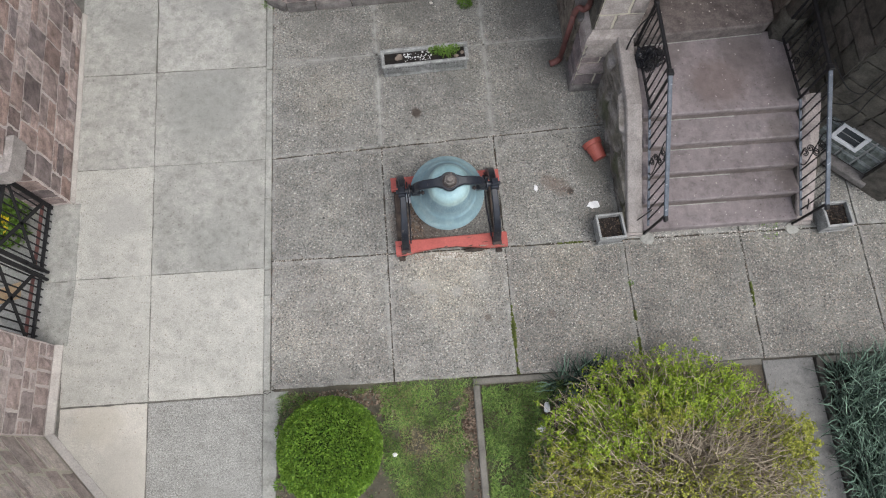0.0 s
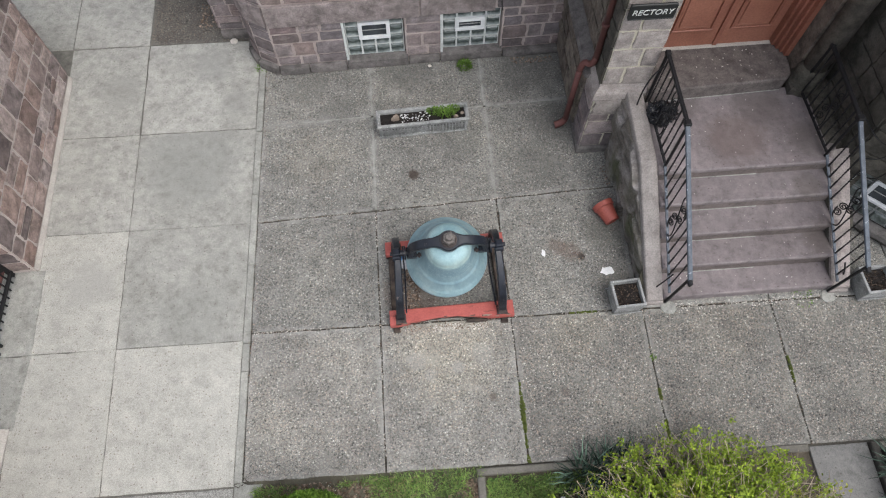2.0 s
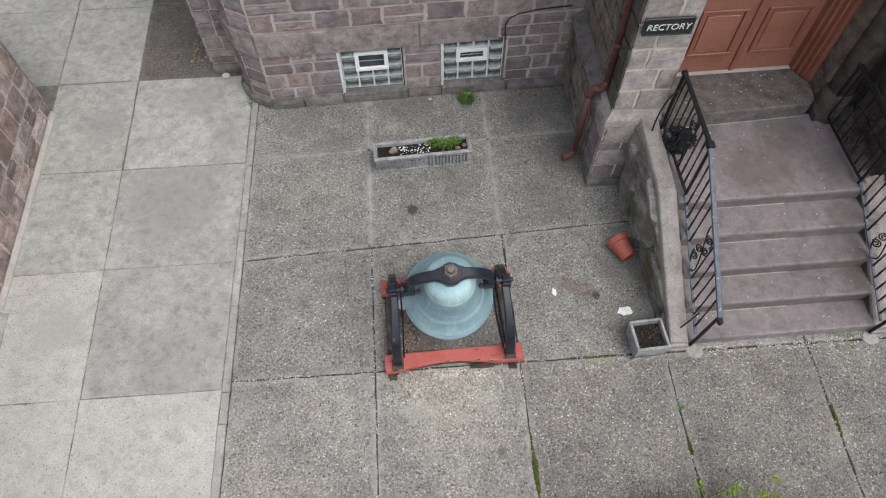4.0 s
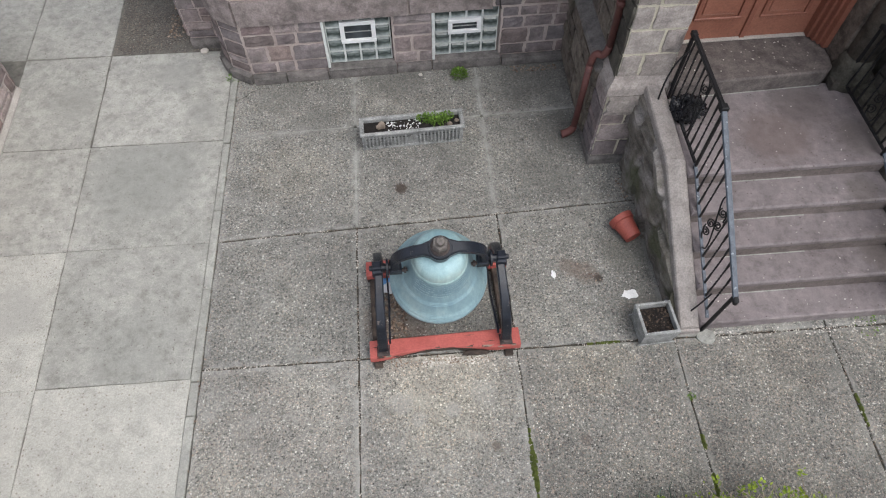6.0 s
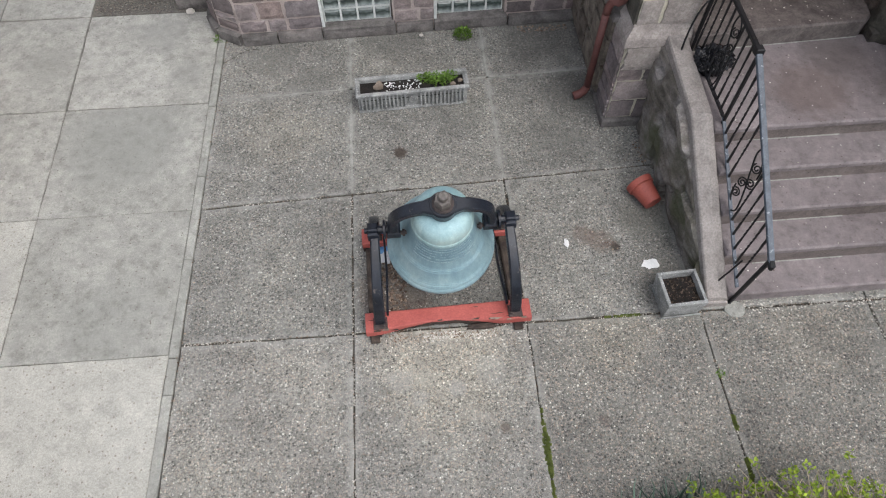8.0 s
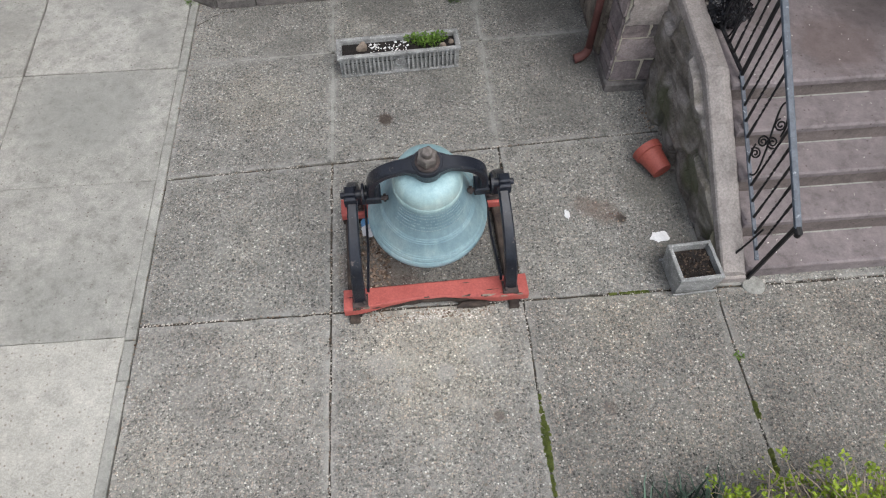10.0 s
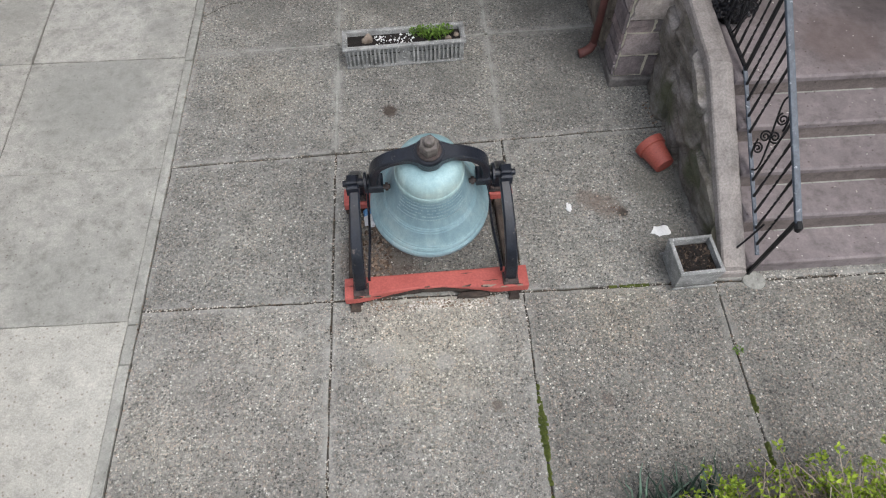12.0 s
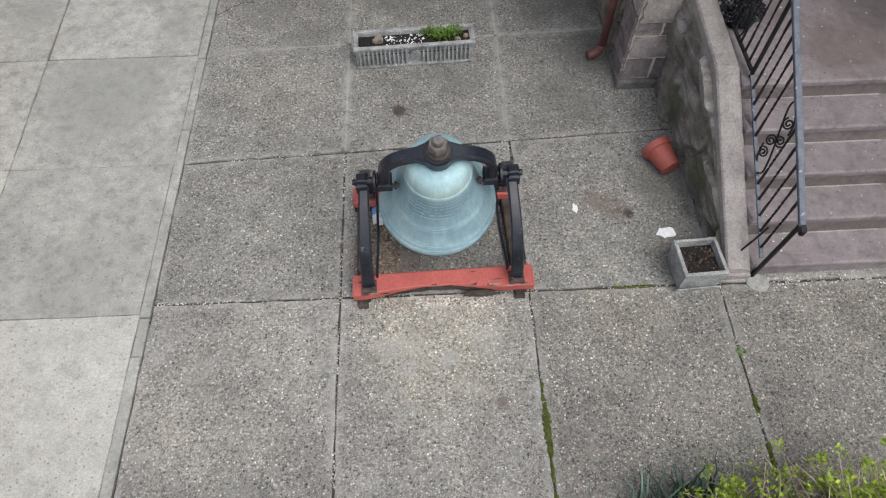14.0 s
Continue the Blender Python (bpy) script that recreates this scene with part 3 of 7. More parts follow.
def rock(seed, rough=0.16, grid=4):
    """A unit block, 1 x 1 x 1 from its back centre, with a hewn front at -y."""
    rnd = random.Random(seed)
    v, f = [], []
    n = grid + 1
    for j in range(n):
        for i in range(n):
            edge = i in (0, grid) or j in (0, grid)
            y = -0.86 + rnd.uniform(-0.03, 0.03) if edge else -1.0 + rnd.uniform(-rough, rough)
            jit = 0.0 if edge else 0.06
            k = 0.12 * rough
            x, z = (i / grid - 0.5) + rnd.uniform(-jit, jit), (j / grid) + rnd.uniform(-jit, jit)
            if i in (0, grid):
                x += (1 if i == 0 else -1) * rnd.uniform(-0.5, 2.5) * k
            if j in (0, grid):
                z += (1 if j == 0 else -1) * rnd.uniform(-0.5, 2.5) * k
            v.append((x, y, z))
    for j in range(grid):
        for i in range(grid):
            f.append((j * n + i, j * n + i + 1, (j + 1) * n + i + 1, (j + 1) * n + i))
    rim = [i for i in range(n)] + [j * n + grid for j in range(1, n)] + [grid * n + i for i in range(grid - 1, -1, -1)] + [j * n for j in range(grid - 1, 0, -1)]
    o = len(v)
    v += [(v[i][0], 0.0, v[i][2]) for i in rim]
    k = len(rim)
    f += [(rim[(i + 1) % k], rim[i], o + i, o + (i + 1) % k) for i in range(k)]
    f.append(tuple(o + i for i in range(k)))
    return v, f


def courses(width, z0, z1, heights, lengths, rnd, holes=(), joint=0.014):
    """Rows of stones on a wall, as (u0, u1, v0, v1); holes are left free."""
    out, z = [], z0
    while z < z1 - 0.04:
        h = min(rnd.choice(heights), z1 - z)
        if z1 - (z + h) < 0.06:
            h = z1 - z
        cuts = sorted([(a, b) for a, b, c, d in holes if c < z + h - 0.01 and d > z + 0.01])
        spans, u = [], 0.0
        for a, b in cuts:
            if a > u:
                spans.append((u, a))
            u = max(u, b)
        if u < width:
            spans.append((u, width))
        for a, b in spans:
            u = a
            while u < b - 0.02:
                w = rnd.uniform(*lengths)
                if b - (u + w) < lengths[0] * 0.6:
                    w = b - u
                if h > 0.17 and rnd.random() < 0.3 and w > 0.16:
                    k = z + h * rnd.uniform(0.4, 0.6)
                    out += [(u + joint / 2, u + w - joint / 2, z + joint / 2, k - joint / 2), (u + joint / 2, u + w - joint / 2, k + joint / 2, z + h - joint / 2)]
                else:
                    out.append((u + joint / 2, u + w - joint / 2, z + joint / 2, z + h - joint / 2))
                u += w
        z += h
    return out


ROCKS = [Build().add(*rock(i)).mesh("stone") for i in range(7)]
DRESSED = [Build().add(*rock(20 + i, 0.03, 3)).mesh("stone") for i in range(4)]


def lay_stones(parent, a, b, stones, material, far_material, proud=0.03, meshes=None, pick=9.9, rnd=None, name="stone", sink=0.0):
    """Sets stones on the face from a to b (plan), whose outside lies to the right of that way; above pick they are joined."""
    rnd = rnd or random.Random(5)
    way = Vector((b[0] - a[0], b[1] - a[1]))
    turn = Matrix.Translation((a[0], a[1], 0)) @ Matrix.Rotation(math.atan2(way.y, way.x), 4, "Z")
    rest = Build()
    shapes = []
    for base in (meshes or ROCKS):
        me = base.copy()
        me.name = name
        me.materials.clear()
        me.materials.append(material)
        shapes.append(me)
    for u0, u1, v0, v1 in stones:
        m = turn @ Matrix.LocRotScale(((u0 + u1) / 2, sink, v0), None, (u1 - u0, proud * (rnd.uniform(1.0, 1.35) if sink else rnd.uniform(0.75, 1.25)), v1 - v0))
        if v0 > pick:
            rest.add(*rock(rnd.random(), 0.1, 2), m)
        else:
            part(name, rnd.choice(shapes), material, parent, m=m)
    if rest.v:
        tagged(part("upper_stones", rest, far_material, parent), "courses of weathered sandstone blocks higher up the wall", kind="stuff")


def wall_core(a, b, depth, z0, z1):
    """A plain wall body from a to b, its outside to the right of that way."""
    d = Vector((b[0] - a[0], b[1] - a[1])).normalized()
    n = Vector((-d.y, d.x)) * depth
    return prism([a, b, (b[0] + n.x, b[1] + n.y), (a[0] + n.x, a[1] + n.y)], z0, z1, 0.004)


def structure(name, shape, material, label, category, smooth=False):
    return tagged(part(name, shape, material, smooth=smooth), label, category, kind="structure")


# ---- ground, pavements and beds ----
structure("ground", Build().add([(-400, -400, -0.14), (400, -400, -0.14), (400, 400, -0.14), (-400, 400, -0.14)], [(0, 1, 2, 3)]),
          M_GROUND, "wide dark worn ground round the churchyard", "ground")
structure("garden_soil", Build().add(*prism([(-2.24, -3.0), (9.0, -3.0), (9.0, 0.93), (-2.24, 0.93)], -0.13, -0.03, 0.004)),
          M_EARTH, "dark garden soil under the planting beds", "soil")

court = structure("pavement", Build().add(*prism([(-2.28, 0.95), (9.0, 0.87), (9.0, 7.6), (-2.45, 7.6)], -0.13, -0.02, 0.002)),
                  M_JOINT, "dirty bed under the pebbled concrete court slabs", "pavement")
lane = structure("walkway", Build().add(*prism([(-7.2, -3.0), (-2.2, -3.0), (-2.45, 12.0), (-7.2, 12.0)], -0.135, -0.012, 0.002)),
                 M_LANE_BED, "dirty bed under the pale concrete walkway slabs", "pavement")

rnd = random.Random(11)


SEG = 14


def slab(parent, corners, material, gap=0.006, lift=0.0):
    poly = inset(corners, gap)
    # a slightly wandering edge
    out = []
    for i, p in enumerate(poly):
        q = poly[(i + 1) % 4]
        for k in range(SEG):
            t = k / SEG
            j = 0.0 if k == 0 else rnd.uniform(-0.005, 0.004) * (1 if rnd.random() < 0.75 else 1.6)
            out.append((p[0] + (q[0] - p[0]) * t + j, p[1] + (q[1] - p[1]) * t + j))
    rings = [(out, -0.1), (out, lift - 0.005), (inset(out, 0.005), lift), (inset(inset(corners, gap), 0.07), lift)]
    v = [(x, yy, z) for ring, z in rings[:3] for x, yy in ring]
    far = [p for p in rings[3][0]]
    v += [(far[i][0] + (far[(i + 1) % 4][0] - far[i][0]) * k / SEG, far[i][1] + (far[(i + 1) % 4][1] - far[i][1]) * k / SEG, lift) for i in range(4) for k in range(SEG)]
    n = 4 * SEG
    f = [tuple(range(n - 1, -1, -1)), tuple(range(3 * n, 4 * n))]
    for r in range(3):
        f += [(r * n + i, r * n + (i + 1) % n, (r + 1) * n + (i + 1) % n, (r + 1) * n + i) for i in range(n)]
    me = Build().add(v, f).mesh("slab")
    me.attributes.new("border", "FLOAT", "POINT").data.foreach_set("value", [1.0] * (3 * n) + [0.0] * n)
    return part("slab", me, material, parent)


# joint lines of the court: x by column at the near and the far edge, y by row at two ends
COLS = [(-2.248, -2.282), (-0.736, -0.785), (0.79, 0.785), (2.338, 2.38), (3.862, 3.98), (5.455, 5.55), (7.0, 7.1), (8.6, 8.8)]
ROWS_Y = [(0.968, -0.007), (2.625, -0.004), (4.205, 0.046), (5.70, 0.042), (7.3, 0.0)]


def joint(i, j):
    y0, k = ROWS_Y[j]
    x = COLS[i][0]
    for _ in range(3):
        y = y0 + k * x
        x = COLS[i][0] + (COLS[i][1] - COLS[i][0]) * (y - 0.95) / 5.6
    return (x, y)


for i in range(len(COLS) - 1):
    for j in range(len(ROWS_Y) - 1):
        if j >= 2 and i >= 3:
            continue
        k = 0.0025 if j < 3 else 0.0
        slab(court, [(p[0], p[1] + e) for p, e in zip((joint(i, j), joint(i + 1, j), joint(i + 1, j + 1), joint(i, j + 1)), (k, k, -k, -k))], M_AGG_B if j else M_AGG_FRONT if i > 1 else M_AGG, rnd.uniform(0.0065, 0.01), rnd.uniform(-0.005, 0.004))
# pale mortar in the joints near the wall
for i in (1, 2):
    for j in (2, 3):
        a, b = joint(i, j), joint(i, j + 1)
        part("joint_fill", Build().add(*prism([(a[0] - 0.012, a[1] + 0.02), (a[0] + 0.012, a[1] + 0.02), (b[0] + 0.012, b[1] - 0.02), (b[0] - 0.012, b[1] - 0.02)], -0.05, 0.003, 0.002)), M_CURB, court, "pale mortar in a slab joint")
for i in (0, 1, 2):
    a, b = joint(i, 3), joint(i + 1, 3)
    part("joint_fill", Build().add(*prism([(a[0] + 0.02, a[1] - 0.01), (b[0] - 0.02, b[1] - 0.01), (b[0] - 0.02, b[1] + 0.01), (a[0] + 0.02, a[1] + 0.01)], -0.05, 0.002, 0.002)), M_CURB, court, "pale mortar in a slab joint")


def lane_x(k, y):
    """Joint lines of the walkway: wall side, middle, curb side."""
    return {0: -6.9, 1: -4.79 - 0.052 * (y - 0.9), 2: -3.73 - 0.0432 * (y - 0.95), 3: -2.335 - 0.005 * (y - 0.95)}[k]


LANE_Y = [-1.9, -0.85, 0.955, 2.555, 4.10, 5.58, 7.19, 8.8, 10.5, 12.0]
for j in range(len(LANE_Y) - 1):
    y0, y1 = LANE_Y[j], LANE_Y[j + 1]
    for k in (0, 1, 2):
        if k == 0 and 0 <= j <= 5:
            continue
        mat = M_CON_LIGHT
        if k == 2:
            mat = M_CON_GREY if j in (3, 4) else M_CON_MID if j > 4 else M_CON_LIGHT
        elif j > 3:
            mat = M_CON_MID
        elif j < 2:
            mat = M_CON_WHITE
        if j < 2 and k == 2:
            mat = M_CON_SPECK
        if j >= 6 and k == 2:
            mat = M_AGG_DARK
        slab(lane, [(lane_x(k, y0), y0), (lane_x(k + 1, y0), y0 - 0.005), (lane_x(k + 1, y1), y1 - (0.008 if j == 1 else 0)), (lane_x(k, y1), y1 - (0.012 if j == 1 else 0))], mat, 0.011 if j in (5, 6) and k else 0.008 if j == 1 else 0.0045, rnd.uniform(-0.003, 0.002))
# the worn threshold of the gate
slab(lane, [(-5.9, 1.73), (-4.775, 1.70), (-4.755, 2.54), (-5.9, 2.55)], M_CON_GREY, 0.004, 0.012)
slab(lane, [(-5.9, 2.55), (-4.755, 2.54), (-4.8, 3.62), (-5.9, 3.66)], M_CON_GREY, 0.004, 0.014)

curb = thing("curb", "narrow weathered concrete strip between walkway and court", "curb", kind="structure")
y = 0.985
while y < 7.2:
    h = rnd.choice([0.5, 0.75, 1.0, 1.2])
    if y < 2.5 < y + h:
        h = 2.5 - y + 0.02
    xa, xb = -2.334 - 0.005 * (y - 0.95), -2.334 - 0.005 * (y + h - 0.95)
    j = rnd.uniform(-0.003, 0.003)
    part("curb_piece", Build().add(*prism([(xa - 0.003 + j, y + 0.003), (xa + 0.081 + j, y + 0.003), (xb + 0.081 + j, y + h - 0.003), (xb - 0.003 + j, y + h - 0.003)], -0.1, rnd.uniform(0.0, 0.012), 0.008)), M_CURB, curb)
    y += h
part("edge_strip", Build().add(*prism([(-2.331, -3.0), (-2.19, -3.0), (-2.165, 0.3), (-2.15, 0.6), (-2.1, 0.86), (-2.03, 0.962), (-2.2, 0.965), (-2.252, 0.99), (-2.331, 0.972)], -0.1, 0.003, 0.006)), M_CURB, curb, "pale concrete strip beside the hedge")


# moss and weeds in the joints
def moss_line(a, b, wide, seed):
    r = random.Random(seed)
    bl = Build()
    n = int((Vector(b) - Vector(a)).length / 0.004)
    for i in range(n):
        t = i / n
        thick = 0.8 * noise.noise((t * 7.5, seed * 1.7, 0)) + 0.42 - 0.7 * abs(t - 0.6)
        if r.random() > 0.25 + 1.6 * thick:
            continue
        w = wide * (0.2 + 1.3 * max(0.0, thick))
        x, yy = a[0] + (b[0] - a[0]) * t + r.uniform(-w, w), a[1] + (b[1] - a[1]) * t
        s = r.uniform(0.006, 0.016)
        bl.add([(x - s, yy - s, -0.001), (x + s, yy - s, -0.001), (x + s, yy + s, -0.001), (x - s, yy + s, -0.001), (x + r.uniform(-s, s) * 0.5, yy, r.uniform(0.008, 0.02))],
               [(0, 1, 4), (1, 2, 4), (2, 3, 4), (3, 0, 4)])
    tagged(part("moss", bl, M_MOSS), "green moss growing in a slab joint", "moss", kind="stuff")


moss_line((0.79, 0.98), (0.79, 1.84), 0.026, 1)
moss_line((0.79, 1.2), (0.79, 1.72), 0.024, 11)
moss_line((0.79, 1.3), (0.79, 1.66), 0.03, 12)
moss_line((2.338, 0.97), (2.343, 1.32), 0.014, 2)
moss_line((2.346, 1.52), (2.348, 1.66), 0.01, 5)
moss_line((1.5, 2.62), (1.8, 2.62), 0.02, 3)
moss_line((3.885, 1.55), (3.9, 1.95), 0.01, 4)


def joint_grit(lines, n, material, label, seed, size):
    """Bits of grit and dead matter caught in the joints."""
    r = random.Random(seed)
    bl = Build()
    for a, b in lines:
        for _ in range(int(n * (Vector(b) - Vector(a)).length)):
            t = r.random()
            if noise.noise((t * 7 + a[0], a[1] * 3, seed)) < -0.1:
                continue
            x, yy, s = a[0] + (b[0] - a[0]) * t + r.gauss(0, 0.007), a[1] + (b[1] - a[1]) * t + r.gauss(0, 0.007), size * r.uniform(0.5, 1.4)
            q = r.uniform(0, 6.28)
            c, d = s * math.cos(q), s * math.sin(q)
            z = r.uniform(-0.006, 0.004)
            bl.add([(x + c, yy + d, z), (x - d * 0.7, yy + c * 0.7, z), (x - c, yy - d, z), (x + d * 0.7, yy - c * 0.7, z), (x, yy, z + s * 0.7)], [(0, 1, 4), (1, 2, 4), (2, 3, 4), (3, 0, 4)])
    tagged(part("joint_grit", bl, material), label, "grit", kind="stuff")


COURT_LINES = [(joint(i, 1), joint(i + 1, 1)) for i in range(5)] + [(joint(i, 0), joint(i, 1)) for i in range(1, 6)] + [(joint(i, 2), joint(i + 1, 2)) for i in range(3)] + [(joint(i, 1), joint(i, 2)) for i in (1, 2)]

# hair cracks that run across slab corners
def hair_crack(pts, wide, seed):
    r = random.Random(seed)
    fine = []
    for a, b in zip(pts[:-1], pts[1:]):
        fine += [(a[0] + (b[0] - a[0]) * t + r.gauss(0, 0.006), a[1] + (b[1] - a[1]) * t + r.gauss(0, 0.006), 0.0035) for t in (0, 0.17, 0.33, 0.5, 0.67, 0.83)]
    part("crack", Build().add(*bar(fine + [(*pts[-1], 0.0035)], [wide * r.uniform(0.4, 1.2) for _ in range(len(fine) + 1)], 0.003, (0.7, 0.7, 0))), M_JOINT, court, "dark hair crack across a slab corner")


hair_crack([(-2.27, 6.2), (-2.12, 6.32), (-2.02, 6.4), (-1.86, 6.42)], 0.007, 1)
hair_crack([(-2.25, 1.12), (-2.24, 1.05), (-2.2, 1.0), (-2.16, 0.985)], 0.01, 2)
hair_crack([(-2.33, 0.96), (-2.29, 0.94), (-2.24, 0.975)], 0.009, 3)

# timber edging of the beds
edging = thing("bed_edging", "weathered grey timber boards edging the planting beds", "edging", kind="structure")
part("edging_board", Build().add(*box(0.22, 0.305, -3.0, 0.87, -0.1, 0.045, 0.012)), M_TIMBER, edging)
part("edging_board", Build().add(*box(0.22, 3.8, 0.875, 0.952, -0.1, 0.03, 0.01)), M_TIMBER, edging)
part("edging_board", Build().add(*box(4.47, 4.55, -3.0, 0.92, -0.1, 0.05, 0.01)), M_WET, edging)
part("edging_board", Build().add(*box(4.57, 9.0, 0.84, 0.92, -0.1, 0.05, 0.01)), M_TIMBER, edging)
garden_path = structure("garden_path", Build().add(*prism([(3.82, -3.0), (4.45, -3.0), (4.46, 0.925), (3.82, 0.925)], -0.1, -0.004, 0.006)), M_PATH,
                        "narrow grey concrete garden path between planting beds", "path")
structure("lawn", Build().add(*prism([(-2.235, -3.0), (0.215, -3.0), (0.215, 0.995), (-2.1, 1.0), (-2.235, 0.9)], -0.029, -0.006, 0.004)), M_TURF, "patchy turf with bare soil at its edges", "lawn")


# ---- rectory: back wall with glass-block basement windows ----
rng = random.Random(3)
BW_A, BW_B = (-2.05, 6.55), (2.1, 6.70)
bw_len = (Vector(BW_B) - Vector(BW_A)).length
bw_turn = math.atan2(BW_B[1] - BW_A[1], BW_B[0] - BW_A[0])


def on_back(u, out, z):
    """A place on the back wall: along it, out of it, up."""
    return Matrix.Translation((BW_A[0], BW_A[1], 0)) @ Matrix.Rotation(bw_turn, 4, "Z") @ Vector((u, -out, z))


WIN = [(0.98, 1.80), (2.31, 3.14)]
W_LOW, W_HIGH = 0.15, 0.87


def back_core():
    b = Build()
    m = Matrix.Translation((BW_A[0], BW_A[1], 0)) @ Matrix.Rotation(bw_turn, 4, "Z")
    for u0, u1, z0, z1 in ((0, bw_len, -0.1, W_LOW), (0, WIN[0][0], W_LOW, W_HIGH), (WIN[0][1], WIN[1][0], W_LOW, W_HIGH), (WIN[1][1], bw_len + 0.1, W_LOW, W_HIGH), (0, bw_len + 0.1, W_HIGH, 8.5)):
        b.add(*box(u0, u1, 0, 0.45, z0, z1, 0.001), m=m)
    return b


wall_back = structure("wall_back", back_core(), M_MORTAR, "rectory wall of mauve sandstone with raised pink mortar joints", "wall")
holes = [(a - 0.005, b + 0.005, 0.0, W_HIGH + 0.02) for a, b in WIN]
lay_stones(wall_back, BW_A, BW_B, courses(bw_len, 0.133, 0.86, [0.17, 0.22, 0.24], (0.2, 0.42), rng, holes, 0.03), M_STONE, M_STONE_FAR, 0.036, rnd=rng, sink=0.023)
# smooth band course over the windows
us = [0.0, 2.02, 3.03]
lay_stones(wall_back, BW_A, BW_B, [(us[i] + 0.006, us[i + 1] - 0.006, 0.87, 1.2) for i in range(2)], M_BAND, M_BAND, 0.05, DRESSED, rnd=rng, name="band_stone")
lay_stones(wall_back, BW_A, BW_B, [(u0 + 3.04, u1 + 3.04, v0, v1) for u0, u1, v0, v1 in courses(bw_len - 3.04, 0.87, 1.2, [0.16, 0.17], (0.3, 0.45), rng, joint=0.03)], M_STONE, M_STONE_FAR, 0.036, rnd=rng, sink=0.023)
lay_stones(wall_back, BW_A, BW_B, courses(bw_len, 1.21, 8.4, [0.22, 0.26, 0.3], (0.28, 0.6), rng, joint=0.03), M_STONE, M_STONE_FAR, 0.036, pick=2.2, rnd=rng, sink=0.023)
lay_stones(wall_back, BW_A, BW_B, [(u0 + 0.005, u1 - 0.005, 0.0, 0.128) for u0, u1 in ((0, 0.42), (0.42, 0.95), (0.95, 1.83), (1.83, 2.28), (2.28, 3.18), (3.18, bw_len))], M_PLINTH, M_PLINTH, 0.075, DRESSED, rnd=rng, name="plinth_stone")
# chamfered corner and the set-back wall beyond it
CORNER = [(-2.45, 7.3), (-2.45, 6.95), (-2.32, 6.71), (-2.05, 6.55)]
wall_corner = structure("wall_corner", Build().add(*prism([(-2.45, 6.95), (-2.32, 6.71), (-2.05, 6.55), (-2.0, 7.2), (-2.43, 7.4)], -0.1, 8.5, 0.002)), M_MORTAR, "rounded corner of the rectory wall in mauve sandstone", "wall")
for a, b in zip(CORNER[:-1], CORNER[1:]):
    n = (Vector(b) - Vector(a)).length
    lay_stones(wall_corner, a, b, courses(n, 0.15, 0.86, [0.17, 0.22, 0.24], (0.16, 0.36), rng, joint=0.03), M_STONE, M_STONE_FAR, 0.036, rnd=rng, sink=0.023)
    lay_stones(wall_corner, a, b, [(0.0, n, 0.87, 1.2)], M_BAND, M_BAND, 0.05, DRESSED, rnd=rng, name="band_stone")
    lay_stones(wall_corner, a, b, courses(n, 1.21, 8.4, [0.22, 0.26, 0.3], (0.2, 0.4), rng, joint=0.03), M_STONE, M_STONE_FAR, 0.036, pick=2.0, rnd=rng, sink=0.023)
    lay_stones(wall_corner, a, b, [(0.0, n, 0.0, 0.128)], M_PLINTH, M_PLINTH, 0.07, DRESSED, rnd=rng, name="plinth_stone")
wall_side = structure("wall_set_back", Build().add(*prism([(-2.93, 7.28), (-2.3, 7.28), (-2.3, 11.5), (-2.93, 11.5)], -0.1, 8.5, 0.002)), M_MORTAR, "set-back rectory wall of dark mauve sandstone", "wall")
lay_stones(wall_side, (-2.93, 7.28), (-2.4, 7.28), courses(0.53, 0.16, 8.4, [0.2, 0.24], (0.2, 0.36), rng), M_STONE, M_STONE_FAR, 0.036, pick=2.2, rnd=rng, sink=0.023)
lay_stones(wall_side, (-2.93, 11.5), (-2.93, 7.28), courses(4.22, 0.16, 8.4, [0.2, 0.24], (0.25, 0.5), rng), M_STONE, M_STONE_FAR, 0.03, pick=1.2, rnd=rng)
lay_stones(wall_side, (-2.93, 7.28), (-2.4, 7.28), [(0, 0.53, 0.0, 0.15)], M_PLINTH, M_PLINTH, 0.06, DRESSED, rnd=rng, name="plinth_stone")


